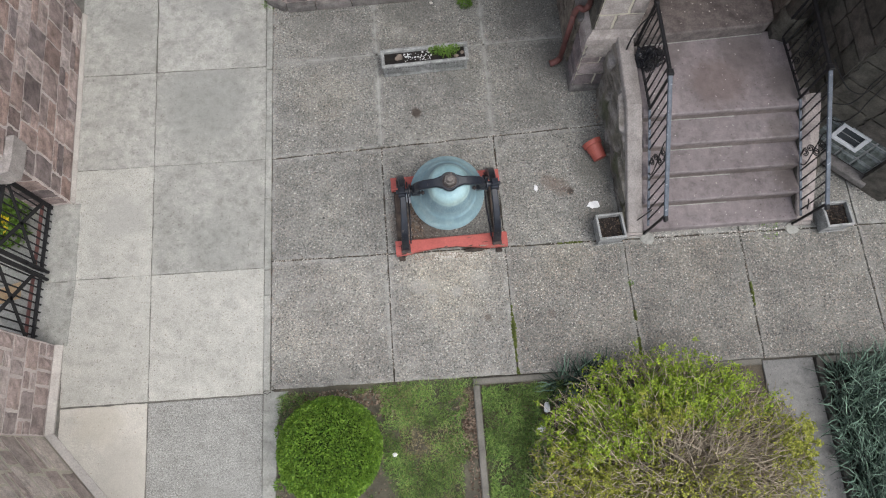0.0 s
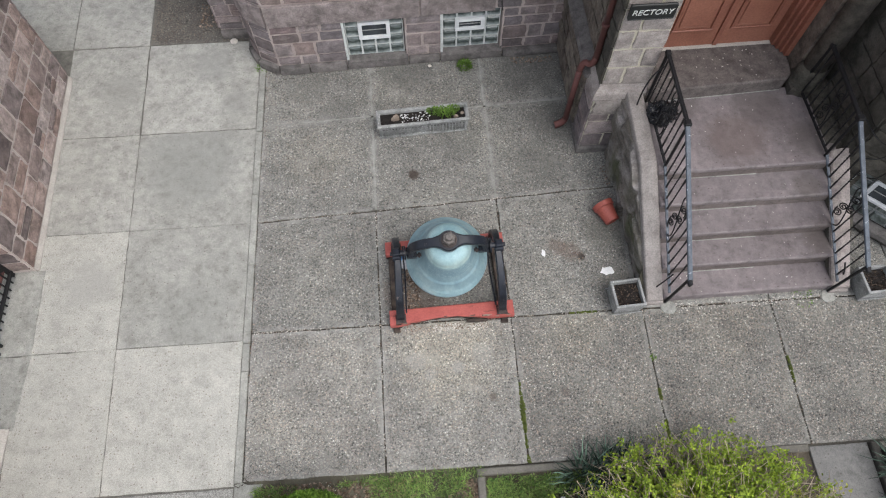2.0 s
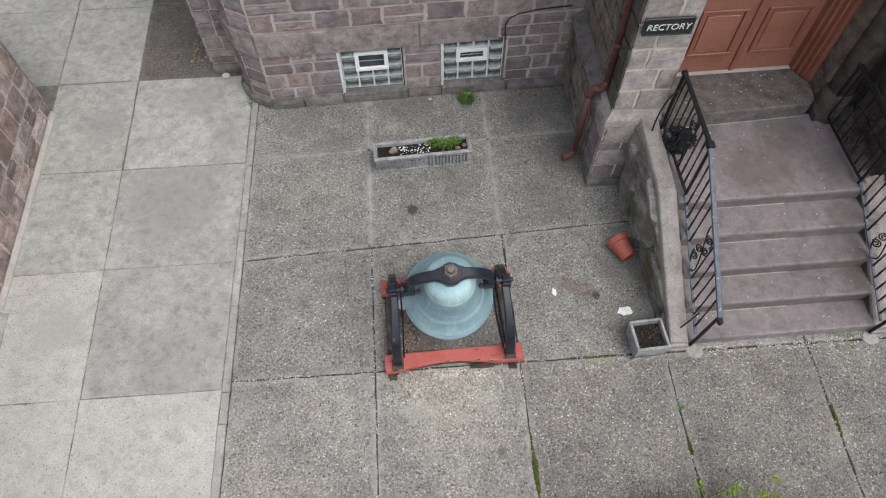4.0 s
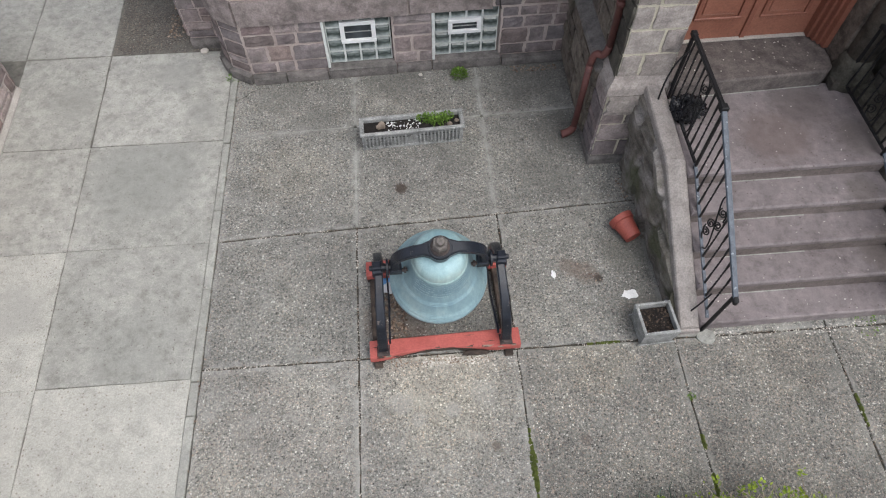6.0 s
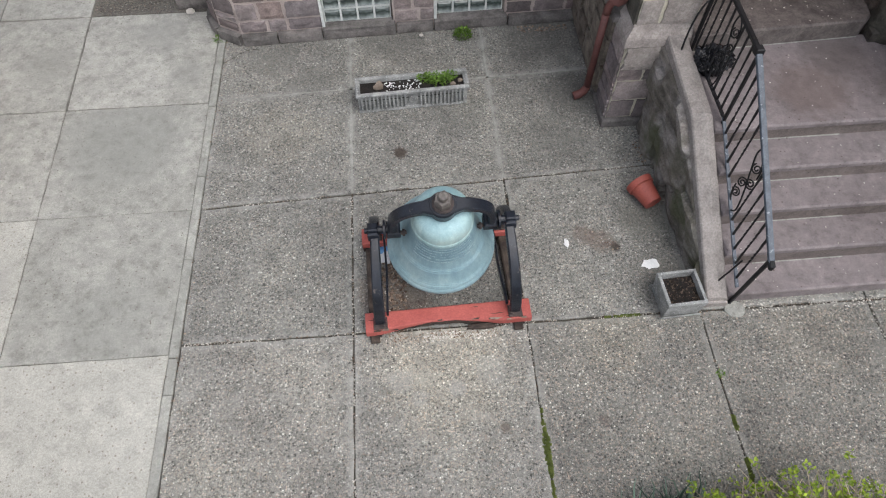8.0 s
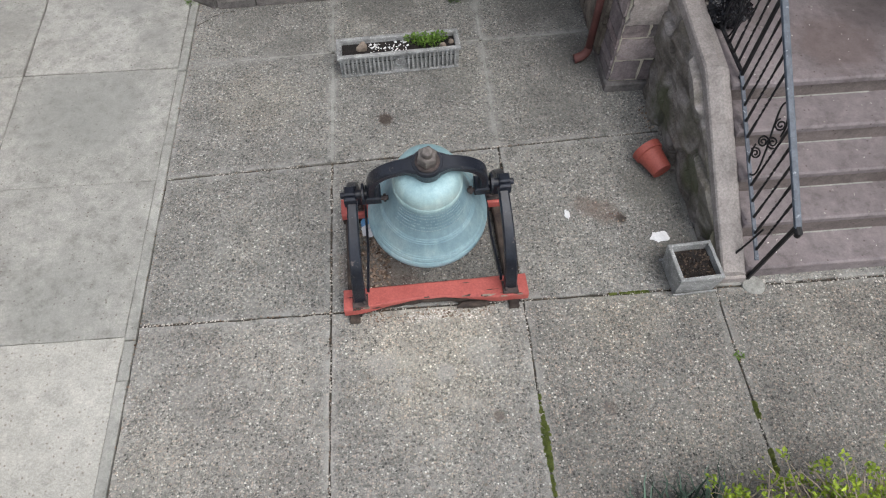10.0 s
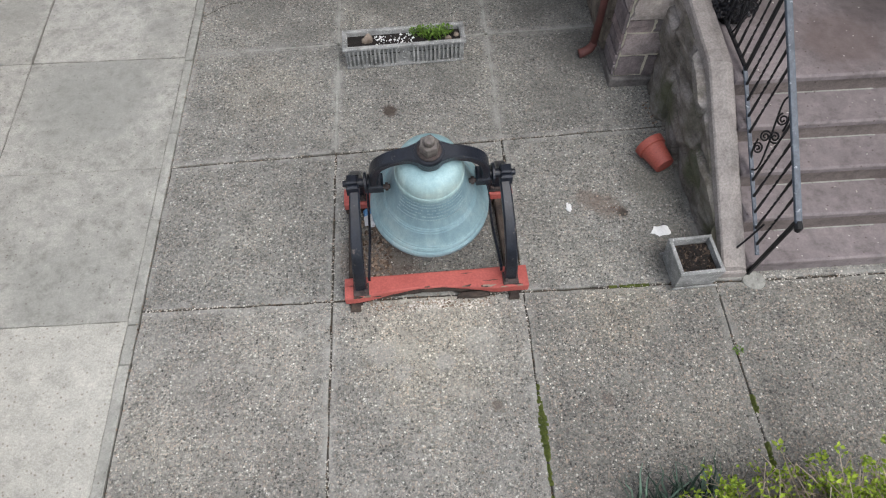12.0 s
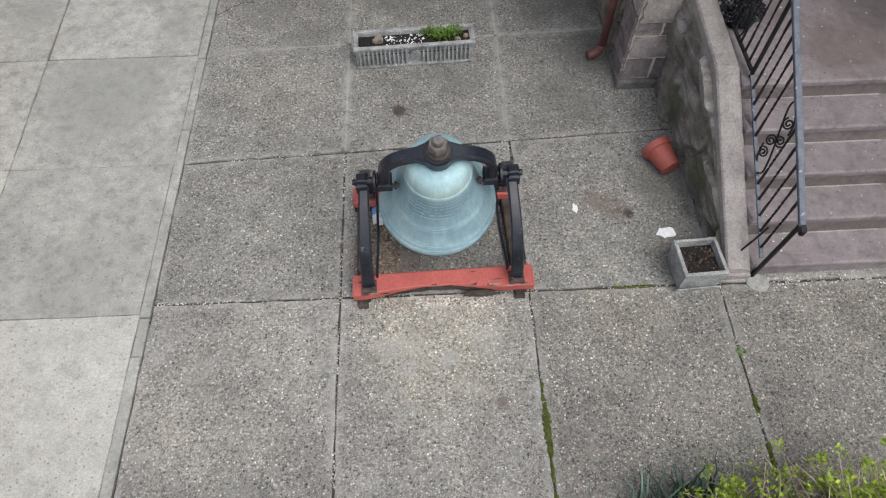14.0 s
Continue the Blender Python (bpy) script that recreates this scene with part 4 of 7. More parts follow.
def glass_window(name, m, width, height, label, glass, grout, vent, cols=4, rows=4):
    """A basement light of glass blocks with a small white hopper vent in it. Local: x along, -y out, z up."""
    w = thing(name, label, "window", m, kind="structure")
    part("window_backing", Build().add(*box(0, width, 0.0, 0.05, 0, height, 0.002)), grout, w, "whitish grout")
    bw, bh = width / cols, height / rows
    shared = Build()
    g = 0.012
    shared.add([(g, 0, g), (bw - g, 0, g), (bw - g, 0, bh - g), (g, 0, bh - g), (g + 0.02, -0.022, g + 0.02), (bw - g - 0.02, -0.022, g + 0.02), (bw - g - 0.02, -0.022, bh - g - 0.02), (g + 0.02, -0.022, bh - g - 0.02)],
               [(0, 1, 5, 4), (1, 2, 6, 5), (2, 3, 7, 6), (3, 0, 4, 7), (4, 5, 6, 7)])
    me = shared.mesh("pane")
    me.materials.append(glass)
    for i in range(cols):
        for j in range(rows):
            part("pane", me, glass, w, m=Matrix.Translation((i * bw, 0, j * bh)))
    x0, x1, z0, z1 = vent
    fr = Build()
    t = 0.052
    for a in ((x0, x1, z0, z0 + t), (x0, x1, z1 - t, z1), (x0, x0 + t, z0 + t, z1 - t), (x1 - t, x1, z0 + t, z1 - t)):
        fr.add(*box(a[0], a[1], -0.06, -0.0, a[2], a[3], 0.006))
    part("vent_frame", fr, M_VINYL, w, "white vinyl vent frame")
    part("vent_glass", Build().add(*box(x0 + t, x1 - t, -0.03, -0.015, z0 + t, z1 - t, 0.002)), M_DARKGLASS, w, "dark glass")
    part("vent_slat", Build().add(*box(x0 + t, x1 - t, -0.036, -0.03, (z0 + z1) / 2 - 0.01, (z0 + z1) / 2 + 0.006, 0.002)), M_PLANTER, w)
    part("window_jamb", Build().add(*box(-0.035, -0.002, -0.09, 0.05, 0, height, 0.004)), M_GROUT, w)
    return w


for k, (a, b) in enumerate(WIN):
    m = Matrix.Translation(on_back(a + 0.012, -0.065, W_LOW)) @ Matrix.Rotation(bw_turn, 4, "Z")
    glass_window("window_%d" % (k + 1), m, b - a - 0.03, W_HIGH - W_LOW, "glass-block basement window with a white hopper vent", M_BLOCK, M_GROUT, ((0.18, 0.61, 0.33, 0.64), (0.17, 0.58, 0.35, 0.56))[k])
    part("window_sill", Build().add(*box(a - 0.02, b + 0.02, -0.075, 0.1, 0.13, W_LOW + 0.004, 0.008), m=Matrix.Translation((BW_A[0], BW_A[1], 0)) @ Matrix.Rotation(bw_turn, 4, "Z")), M_PLINTH, wall_back)


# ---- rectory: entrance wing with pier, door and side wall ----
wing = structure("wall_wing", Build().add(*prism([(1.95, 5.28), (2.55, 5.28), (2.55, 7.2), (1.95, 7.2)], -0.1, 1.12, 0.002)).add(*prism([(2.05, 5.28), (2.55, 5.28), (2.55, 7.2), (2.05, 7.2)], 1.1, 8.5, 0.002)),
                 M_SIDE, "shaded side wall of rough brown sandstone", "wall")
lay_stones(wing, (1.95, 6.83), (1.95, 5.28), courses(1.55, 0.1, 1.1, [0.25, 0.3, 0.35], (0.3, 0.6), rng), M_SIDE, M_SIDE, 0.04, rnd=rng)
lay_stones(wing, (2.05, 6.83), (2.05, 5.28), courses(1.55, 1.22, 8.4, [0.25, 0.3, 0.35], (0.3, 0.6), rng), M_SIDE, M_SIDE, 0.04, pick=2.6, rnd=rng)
part("ledge", Build().add([(1.88, 6.88, 1.1), (2.06, 6.88, 1.1), (2.06, 5.2, 1.1), (1.88, 5.2, 1.1), (1.9, 6.88, 1.15), (2.06, 6.88, 1.21), (2.06, 5.2, 1.21), (1.9, 5.2, 1.15)],
                          [(0, 1, 2, 3), (4, 7, 6, 5), (0, 3, 7, 4), (3, 2, 6, 7), (2, 1, 5, 6), (1, 0, 4, 5)]), M_PLINTH, wing)
pier = structure("wall_pier", Build().add(*prism([(2.01, 4.95), (2.56, 4.95), (2.56, 5.30), (2.01, 5.30)], -0.1, 8.5, 0.002)).add(*prism([(1.965, 4.92), (2.56, 4.92), (2.56, 5.28), (1.965, 5.28)], -0.1, 1.05, 0.002)),
                 M_MORTAR_PALE, "entrance pier of pale sandstone blocks with cream joints", "wall")
low = [(0.0, 0.26, 0.1, 0.34), (0.27, 0.6, 0.1, 0.34), (0.0, 0.6, 0.355, 0.6), (0.0, 0.24, 0.615, 0.75), (0.255, 0.6, 0.615, 0.75), (0.0, 0.6, 0.765, 1.04)]
lay_stones(pier, (1.965, 4.92), (2.565, 4.92), low[:5], M_STONE, M_STONE, 0.03, rnd=rng, sink=0.018)
lay_stones(pier, (1.965, 4.92), (2.565, 4.92), low[5:], M_PIER, M_PIER, 0.035, rnd=rng)
lay_stones(pier, (1.965, 5.28), (1.965, 4.92), courses(0.36, 0.1, 1.04, [0.24, 0.25], (0.36, 0.4), rng), M_STONE, M_STONE, 0.03, rnd=rng)
up = []
z = 1.25
k = 0
while z < 8.2:
    h = [0.3, 0.29, 0.26][k % 3]
    s = [0.2, 0.34, 0.17][k % 3]
    up += [(0.0, s, z, z + h - 0.022), (s + 0.022, 0.55, z, z + h - 0.022)]
    z += h
    k += 1
lay_stones(pier, (2.01, 4.95), (2.56, 4.95), up, M_PIER, M_STONE_FAR, 0.03, pick=3.2, rnd=rng, sink=0.02)
# pier's side face takes the darkened stone to paint its shade
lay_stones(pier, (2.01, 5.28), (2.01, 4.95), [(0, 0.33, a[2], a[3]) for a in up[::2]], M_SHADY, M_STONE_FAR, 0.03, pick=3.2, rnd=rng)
part("weathering_stone", Build().add([(1.93, 4.885, 1.05), (2.565, 4.885, 1.05), (2.565, 5.28, 1.05), (1.93, 5.28, 1.05), (1.935, 4.89, 1.14), (2.56, 4.89, 1.14), (2.56, 5.28, 1.14), (1.935, 5.28, 1.14), (1.99, 4.93, 1.27), (2.56, 4.95, 1.27), (2.56, 5.28, 1.27), (2.01, 5.28, 1.27)],
     [(3, 2, 1, 0), (0, 1, 5, 4), (1, 2, 6, 5), (2, 3, 7, 6), (3, 0, 4, 7), (4, 5, 9, 8), (5, 6, 10, 9), (6, 7, 11, 10), (7, 4, 8, 11), (8, 9, 10, 11)]), M_PIER, pier)
part("plinth_stone", Build().add(*prism([(1.925, 4.865), (2.44, 4.865), (2.44, 5.38), (1.925, 5.38)], -0.05, 0.09, 0.015)), M_PLINTH, pier)

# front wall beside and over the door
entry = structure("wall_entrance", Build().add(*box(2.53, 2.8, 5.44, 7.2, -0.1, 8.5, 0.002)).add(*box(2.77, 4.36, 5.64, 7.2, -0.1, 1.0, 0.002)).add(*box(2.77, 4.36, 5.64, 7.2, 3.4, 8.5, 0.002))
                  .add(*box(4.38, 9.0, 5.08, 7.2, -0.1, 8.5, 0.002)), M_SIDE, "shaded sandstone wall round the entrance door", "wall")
lay_stones(entry, (2.56, 4.98), (2.56, 5.44), courses(0.46, 1.18, 3.2, [0.25, 0.3], (0.3, 0.4), rng), M_PIER, M_PIER, 0.02, rnd=rng)
door = thing("door_1", "closed double door of orange-brown panelled wood", "door", Matrix.Translation((2.805, 5.53, 1.175)) @ Matrix.Rotation(radians(1.0), 4, "Z"), kind="structure")
for s in (0, 1):
    leaf = part("door_leaf", Build().add(*box(0.004 + s * 0.71, 0.706 + s * 0.71, 0.0, 0.05, 0, 2.15, 0.004)), M_DOOR, door)
    for z0, z1 in ((0.25, 0.86), (1.02, 1.98)):
        x0, x1 = s * 0.71 + 0.1, s * 0.71 + 0.6
        mo = Build()
        for a in ((x0, x1, z0, z0 + 0.035), (x0, x1, z1 - 0.035, z1), (x0, x0 + 0.035, z0 + 0.035, z1 - 0.035), (x1 - 0.035, x1, z0 + 0.035, z1 - 0.035)):
            mo.add(*box(a[0], a[1], -0.022, 0.0, a[2], a[3], 0.009))
        part("moulding", mo, M_DOOR_TRIM, leaf)
        part("panel", Build().add(*box(x0 + 0.07, x1 - 0.07, -0.014, 0.0, z0 + 0.07, z1 - 0.07, 0.012)), M_DOOR, leaf)
part("astragal", Build().add(*box(0.685, 0.735, -0.025, -0.001, 0.0, 2.15, 0.006)), M_DOOR_TRIM, door)
part("threshold", Build().add(*box(0.0, 1.42, -0.05, 0.0, -0.003, 0.012, 0.004)), M_FILLET, door, "worn pale threshold strip")
part("door_head", Build().add(*box(-0.1, 1.6, -0.06, 0.1, 2.16, 2.28, 0.01)), M_DOOR_TRIM, door)
jamb = thing("door_jamb", "stepped reddish-brown wooden door surround", "door frame", kind="structure")
for k, (x, yy) in enumerate([(4.215, 5.47), (4.25, 5.41), (4.285, 5.35), (4.315, 5.29)]):
    part("jamb_step", Build().add(*box(x, x + 0.06, yy, yy + 0.16, 1.175, 3.4, 0.012)), M_DOOR_TRIM, jamb)
for k, (x, yy) in enumerate([(2.76, 5.44), (2.72, 5.37)]):
    part("jamb_step", Build().add(*box(x - 0.02, x + 0.055, yy, yy + 0.16, 1.175, 3.4, 0.012)), M_DOOR_TRIM, jamb)
# stone shaft right of the door
column = thing("stone_shaft", "rounded sandstone shaft beside the entrance door, shade in its colour", "column", kind="structure")
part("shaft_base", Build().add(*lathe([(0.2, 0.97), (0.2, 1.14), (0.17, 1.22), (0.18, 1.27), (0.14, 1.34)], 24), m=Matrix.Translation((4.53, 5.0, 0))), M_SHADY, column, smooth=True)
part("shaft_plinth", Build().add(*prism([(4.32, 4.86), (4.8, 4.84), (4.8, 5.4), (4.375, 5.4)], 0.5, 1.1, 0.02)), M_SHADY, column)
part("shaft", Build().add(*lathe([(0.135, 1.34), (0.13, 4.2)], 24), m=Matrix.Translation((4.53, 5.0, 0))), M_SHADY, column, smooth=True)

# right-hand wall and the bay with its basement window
# the bay's shade is put into its stone colour
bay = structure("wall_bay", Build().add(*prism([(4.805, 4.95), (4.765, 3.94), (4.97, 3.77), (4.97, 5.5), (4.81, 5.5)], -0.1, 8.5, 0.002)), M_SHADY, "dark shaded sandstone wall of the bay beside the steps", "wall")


def bay_core():
    b = Build()
    a, c = Vector((4.76, 3.93)), Vector((5.85, 2.91))
    m = Matrix.Translation((a.x, a.y, 0)) @ Matrix.Rotation(math.atan2(c.y - a.y, c.x - a.x), 4, "Z")
    n = (c - a).length
    for u0, u1, z0, z1 in ((0, n, -0.1, 0.16), (0, 0.2, 0.16, 0.9), (1.12, n, 0.16, 0.9), (0, n, 0.9, 8.5)):
        b.add(*box(u0, u1, 0, 0.4, z0, z1, 0.001), m=m)
    b.add(*box(5.85, 9.0, 2.91, 5.5, -0.1, 8.5, 0.002))
    b.add(*prism([(5.19, 4.07), (6.13, 3.19), (6.33, 5.5), (5.03, 5.5)], -0.1, 8.5, 0.002))
    return b, m, n


core, bay_m, bay_n = bay_core()
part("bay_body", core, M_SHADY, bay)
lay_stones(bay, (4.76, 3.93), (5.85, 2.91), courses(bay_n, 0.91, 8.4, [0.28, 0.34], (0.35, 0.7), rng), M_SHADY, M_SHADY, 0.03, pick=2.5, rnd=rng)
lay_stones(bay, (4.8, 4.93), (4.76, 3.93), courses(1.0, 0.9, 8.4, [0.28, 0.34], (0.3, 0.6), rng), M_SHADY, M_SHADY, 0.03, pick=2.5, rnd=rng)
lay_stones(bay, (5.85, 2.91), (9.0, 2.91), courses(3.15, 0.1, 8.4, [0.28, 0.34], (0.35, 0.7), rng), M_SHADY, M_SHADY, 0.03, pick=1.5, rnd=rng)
# dim blocks and grey grout put the bay's shade into the window
glass_window("window_3", bay_m @ Matrix.Translation((0.21, 0.1, 0.172)), 0.9, 0.74, "glass-block basement window with a white hopper vent in the bay, shade in its colours", M_BLOCK_SHADED, M_PLANTER, (0.2, 0.58, 0.31, 0.66))
part("window_sill", Build().add(*box(0.15, 1.2, -0.05, 0.1, 0.08, 0.168, 0.01), m=bay_m), M_PLINTH, bay)

# roofs that close the buildings
structure("roof_rectory", Build().add(*box(-3.1, 9.0, 6.5, 12.0, 8.5, 8.7, 0.02)), M_ROOF, "flat dark roof of the rectory", "roof")


# ---- left-hand church wall with gate ----
def church_wall(name, a, b, z1, label, pick=2.4, fillet=0.085, heights=(0.17, 0.21, 0.24, 0.28), lengths=(0.2, 0.46), core=M_MORTAR_LIGHT, joint=0.028, stone=M_RUDDY, sink=0.021):
    w = structure(name, Build().add(*wall_core(a, b, 0.5, -0.1, z1)), core, label, "wall")
    n = (Vector(b) - Vector(a)).length
    lay_stones(w, a, b, courses(n, 0.07, z1 - 0.05, list(heights), lengths, rng, joint=joint), stone, M_RUDDY_FAR, 0.036, ROCKS, pick, rng, sink=sink)
    if fillet:
        d = (Vector(b) - Vector(a)).normalized()
        o = Vector((d.y, -d.x))
        v = []
        for p in (a, b):
            p = Vector(p)
            v += [(*(p + o * fillet), -0.02), (*(p + o * fillet), 0.015), (*(p + o * 0.012), 0.07), (*p, -0.02)]
        part("fillet", Build().add(v, [(0, 1, 5, 4), (1, 2, 6, 5), (2, 3, 7, 6), (3, 2, 1, 0), (4, 5, 6, 7)]), M_FILLET, w, "pale cement fillet along the wall's foot")
    return w


church_wall("wall_church_north", (-4.92, 3.62), (-5.06, 6.63), 2.35, "church wall of ruddy sandstone blocks with pink joints", fillet=0.045, heights=(0.22, 0.28, 0.34), lengths=(0.24, 0.48), joint=0.03)
church_wall("wall_church_splay", (-5.06, 6.63), (-6.05, 7.95), 2.35, "splayed church wall of ruddy sandstone blocks", fillet=0, pick=1.6)
church_wall("wall_gate_jamb", (-5.43, 3.6), (-4.92, 3.62), 2.35, "gate jamb of ruddy sandstone blocks", fillet=0, pick=1.6)
church_wall("wall_church_south", (-4.905, 0.63), (-4.905, 1.72), 2.8, "church wall of pinkish sandstone blocks beside the gate", pick=1.7, lengths=(0.16, 0.4), stone=M_SOUTH, sink=0.027)
church_wall("wall_church_corner", (-3.64, -0.75), (-4.905, 0.63), 2.8, "angled corner of the church in ruddy sandstone", pick=1.7, lengths=(0.2, 0.5), core=M_MORTAR_PALE, joint=0.034, stone=M_CORNER, sink=0.03)
church_wall("wall_gate_reveal", (-4.925, 1.725), (-5.43, 1.725), 2.8, "gate reveal of ruddy sandstone blocks", fillet=0, pick=1.6)
structure("wall_church_inner", Build().add(*box(-9.0, -8.6, -3.0, 9.0, -0.1, 2.7, 0.01)), M_RUDDY_FAR, "plain sandstone wall closing the yard behind the gate", "wall")
tagged(part("arch_springer", Build().add(*prism([(-5.45, 3.44), (-5.0, 3.42), (-4.87, 3.46), (-4.85, 3.6), (-4.86, 3.92), (-5.45, 3.95)], 1.08, 1.42, 0.05)), M_CAP), "rounded grey arch springer stone above the gate jamb", "stone block", kind="structure")


# ---- entrance steps ----
NOSES = [(2.69, 0.14), (2.972, 0.37), (3.268, 0.583), (3.562, 0.79), (3.878, 0.984)]
steps = structure("steps", Build().add(*prism([(2.54, 2.9), (4.64, 2.9), (4.68, 5.6), (2.54, 5.6)], -0.1, 0.08, 0.002)), M_JOINT, "hidden footing of the brownstone entrance steps", "steps")


def step_end(yy):
    """Where the treads butt against the cap of the west cheek wall."""
    return 2.588 - 0.06 * max(0.0, min(1.0, (yy - 2.68) / 1.32))


for k, (yy, z) in enumerate(NOSES):
    y1 = NOSES[k + 1][0] + 0.06 if k < 4 else 4.99
    z0 = NOSES[k - 1][1] - 0.02 if k else -0.05
    low = 0.0 if k == 0 else 0.02
    part("step", Build().add(*prism([(step_end(yy), yy - 0.008), (4.66, yy + 0.01), (4.68, y1), (step_end(y1), y1)], z - 0.07, z, 0.016)), M_STEP, steps)
    # all risers but the lowest carry dirt and shade in their colour
    part("riser", Build().add(*prism([(step_end(yy), yy - 0.004 + low), (4.66, yy + 0.014 + low), (4.66, y1), (step_end(y1), y1)], z0, z - 0.068, 0.002)), M_RISER if k else M_STEP, steps, "stone riser, darkened for dirt and shade above the lowest step")
    if k:
        part("mortar_line", Build().add(*prism([(2.9, yy + low - 0.012), (3.75, yy + low - 0.006), (3.75, yy + low + 0.012), (2.9, yy + low + 0.006)], NOSES[k - 1][1] - 0.004, NOSES[k - 1][1] + 0.004, 0.002)), M_CURB, steps, "pale mortar line in the step joint")
part("door_sill", Build().add(*prism([(2.56, 4.87), (4.25, 4.955), (4.34, 5.03), (4.37, 5.2), (4.37, 5.66), (2.56, 5.66)], 0.95, 1.17, 0.018)), M_SILL, steps, "dark worn sill stone")
part("mortar_line", Build().add(*prism([(2.56, 4.856), (4.25, 4.941), (4.25, 4.953), (2.56, 4.868)], 0.98, 0.99, 0.003)), M_CURB, steps, "pale mortar line under the sill")


def coping(pts, w, side):
    """A cap stone along points, flat outside and bevelled towards the steps."""
    v, f = [], []
    for x, yy, z in pts:
        v += [(x - side * d * w, yy, z + e) for d, e in ((-0.5, -0.05), (-0.5, 0.03), (-0.44, 0.048), (0.08, 0.05), (0.42, 0.022), (0.5, 0.0), (0.5, -0.05))]
    for i in range(len(pts) - 1):
        f += [(i * 7 + k, i * 7 + (k + 1) % 7, (i + 1) * 7 + (k + 1) % 7, (i + 1) * 7 + k) for k in range(7)]
    f += [tuple(range(6, -1, -1)), tuple((len(pts) - 1) * 7 + k for k in range(7))]
    return v, [t[::-1] for t in f] if side > 0 else f


def cheek(name, xf, xn, w, label, side):
    """The sloping wall beside the steps: xf, xn its middle at the far and the near end."""
    def mid(yy):
        return xn + (xf - xn) * max(0.0, min(1.0, (yy - 2.68) / 1.32))

    def top(yy):
        return 0.05 + (yy - 2.68) / 1.32 * 0.92 if yy < 4.0 else 0.97 + (yy - 4.0) * 0.11
    ends = 4.93 if side < 0 else 4.9
    body = Build()
    ny, nz = 110, 40
    for s in (-1, 1):
        v, f = [], []
        for i in range(ny + 1):
            yy = 2.7 + (ends - 2.7) * i / ny
            for j in range(nz + 1):
                z = -0.06 + (top(yy) + 0.06) * j / nz
                p = Vector((yy * 3.1, z * 4.2, s))
                # large split-faced chunks, each with its own tilt, leaning with the slope
                u = Vector((yy * 1.75, (z - 0.5 * yy) * 3.3, 7.0 * s)) + 0.3 * noise.noise_vector(p * 0.7)
                gaps, seeds = noise.voronoi(u)
                q, lean = seeds[0], noise.noise_vector(seeds[0] * 3.7)
                layer = Vector((yy * 1.4, (z - 0.45 * yy) * 16, s))
                bulge = 0.055 * noise.noise(q * 2.9) + 0.15 * (lean.x * (u.x - q.x) + lean.y * (u.y - q.y)) + 0.014 * noise.noise(p) + 0.009 * noise.noise(layer) + 0.004 * noise.noise(p * 7)
                bulge = max(-0.04, min(0.07, bulge))
                crack = 0.03 * min(1.0, (gaps[1] - gaps[0]) * 7)
                edge = 0.0 if j == nz else 1.0
                v.append((mid(yy) + s * (w / 2 - 0.015 + edge * (bulge + crack) * (1.0 if s == side else 0.2)), yy, z))
        for i in range(ny):
            for j in range(nz):
                a, b, c, d = i * (nz + 1) + j, (i + 1) * (nz + 1) + j, (i + 1) * (nz + 1) + j + 1, i * (nz + 1) + j + 1
                f.append((a, b, c, d) if s > 0 else (d, c, b, a))
        body.add(v, f)
    n = (ny + 1) * (nz + 1)
    for i in range(ny):
        a, b = i * (nz + 1) + nz, (i + 1) * (nz + 1) + nz
        body.f.append((a, b, n + b, n + a))
    body.f += [(j, j + 1, n + j + 1, n + j) for j in range(nz)]
    # east wall's shade is painted by the darkened stone
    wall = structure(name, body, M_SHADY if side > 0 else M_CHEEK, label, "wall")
    runs = [[(mid(4.002), 4.002, 1.016), (mid(4.45), 4.45, 1.065), (mid(ends), ends, 1.12)], [(mid(2.665), 2.665, 0.09), (mid(3.35), 3.35, 0.564), (mid(4.0), 4.0, 1.016)]]
    for pts in (runs if side < 0 else runs[1:]):
        part("cap_stone", Build().add(*coping(pts, w * 0.92, side)), M_CAP if side < 0 else M_PIER, wall)
    part("end_stone", Build().add(*box(mid(2.66) - w / 2, mid(2.66) + w / 2, 2.645, 2.75, -0.05, 0.075, 0.012)), M_CAP, wall)
    return wall


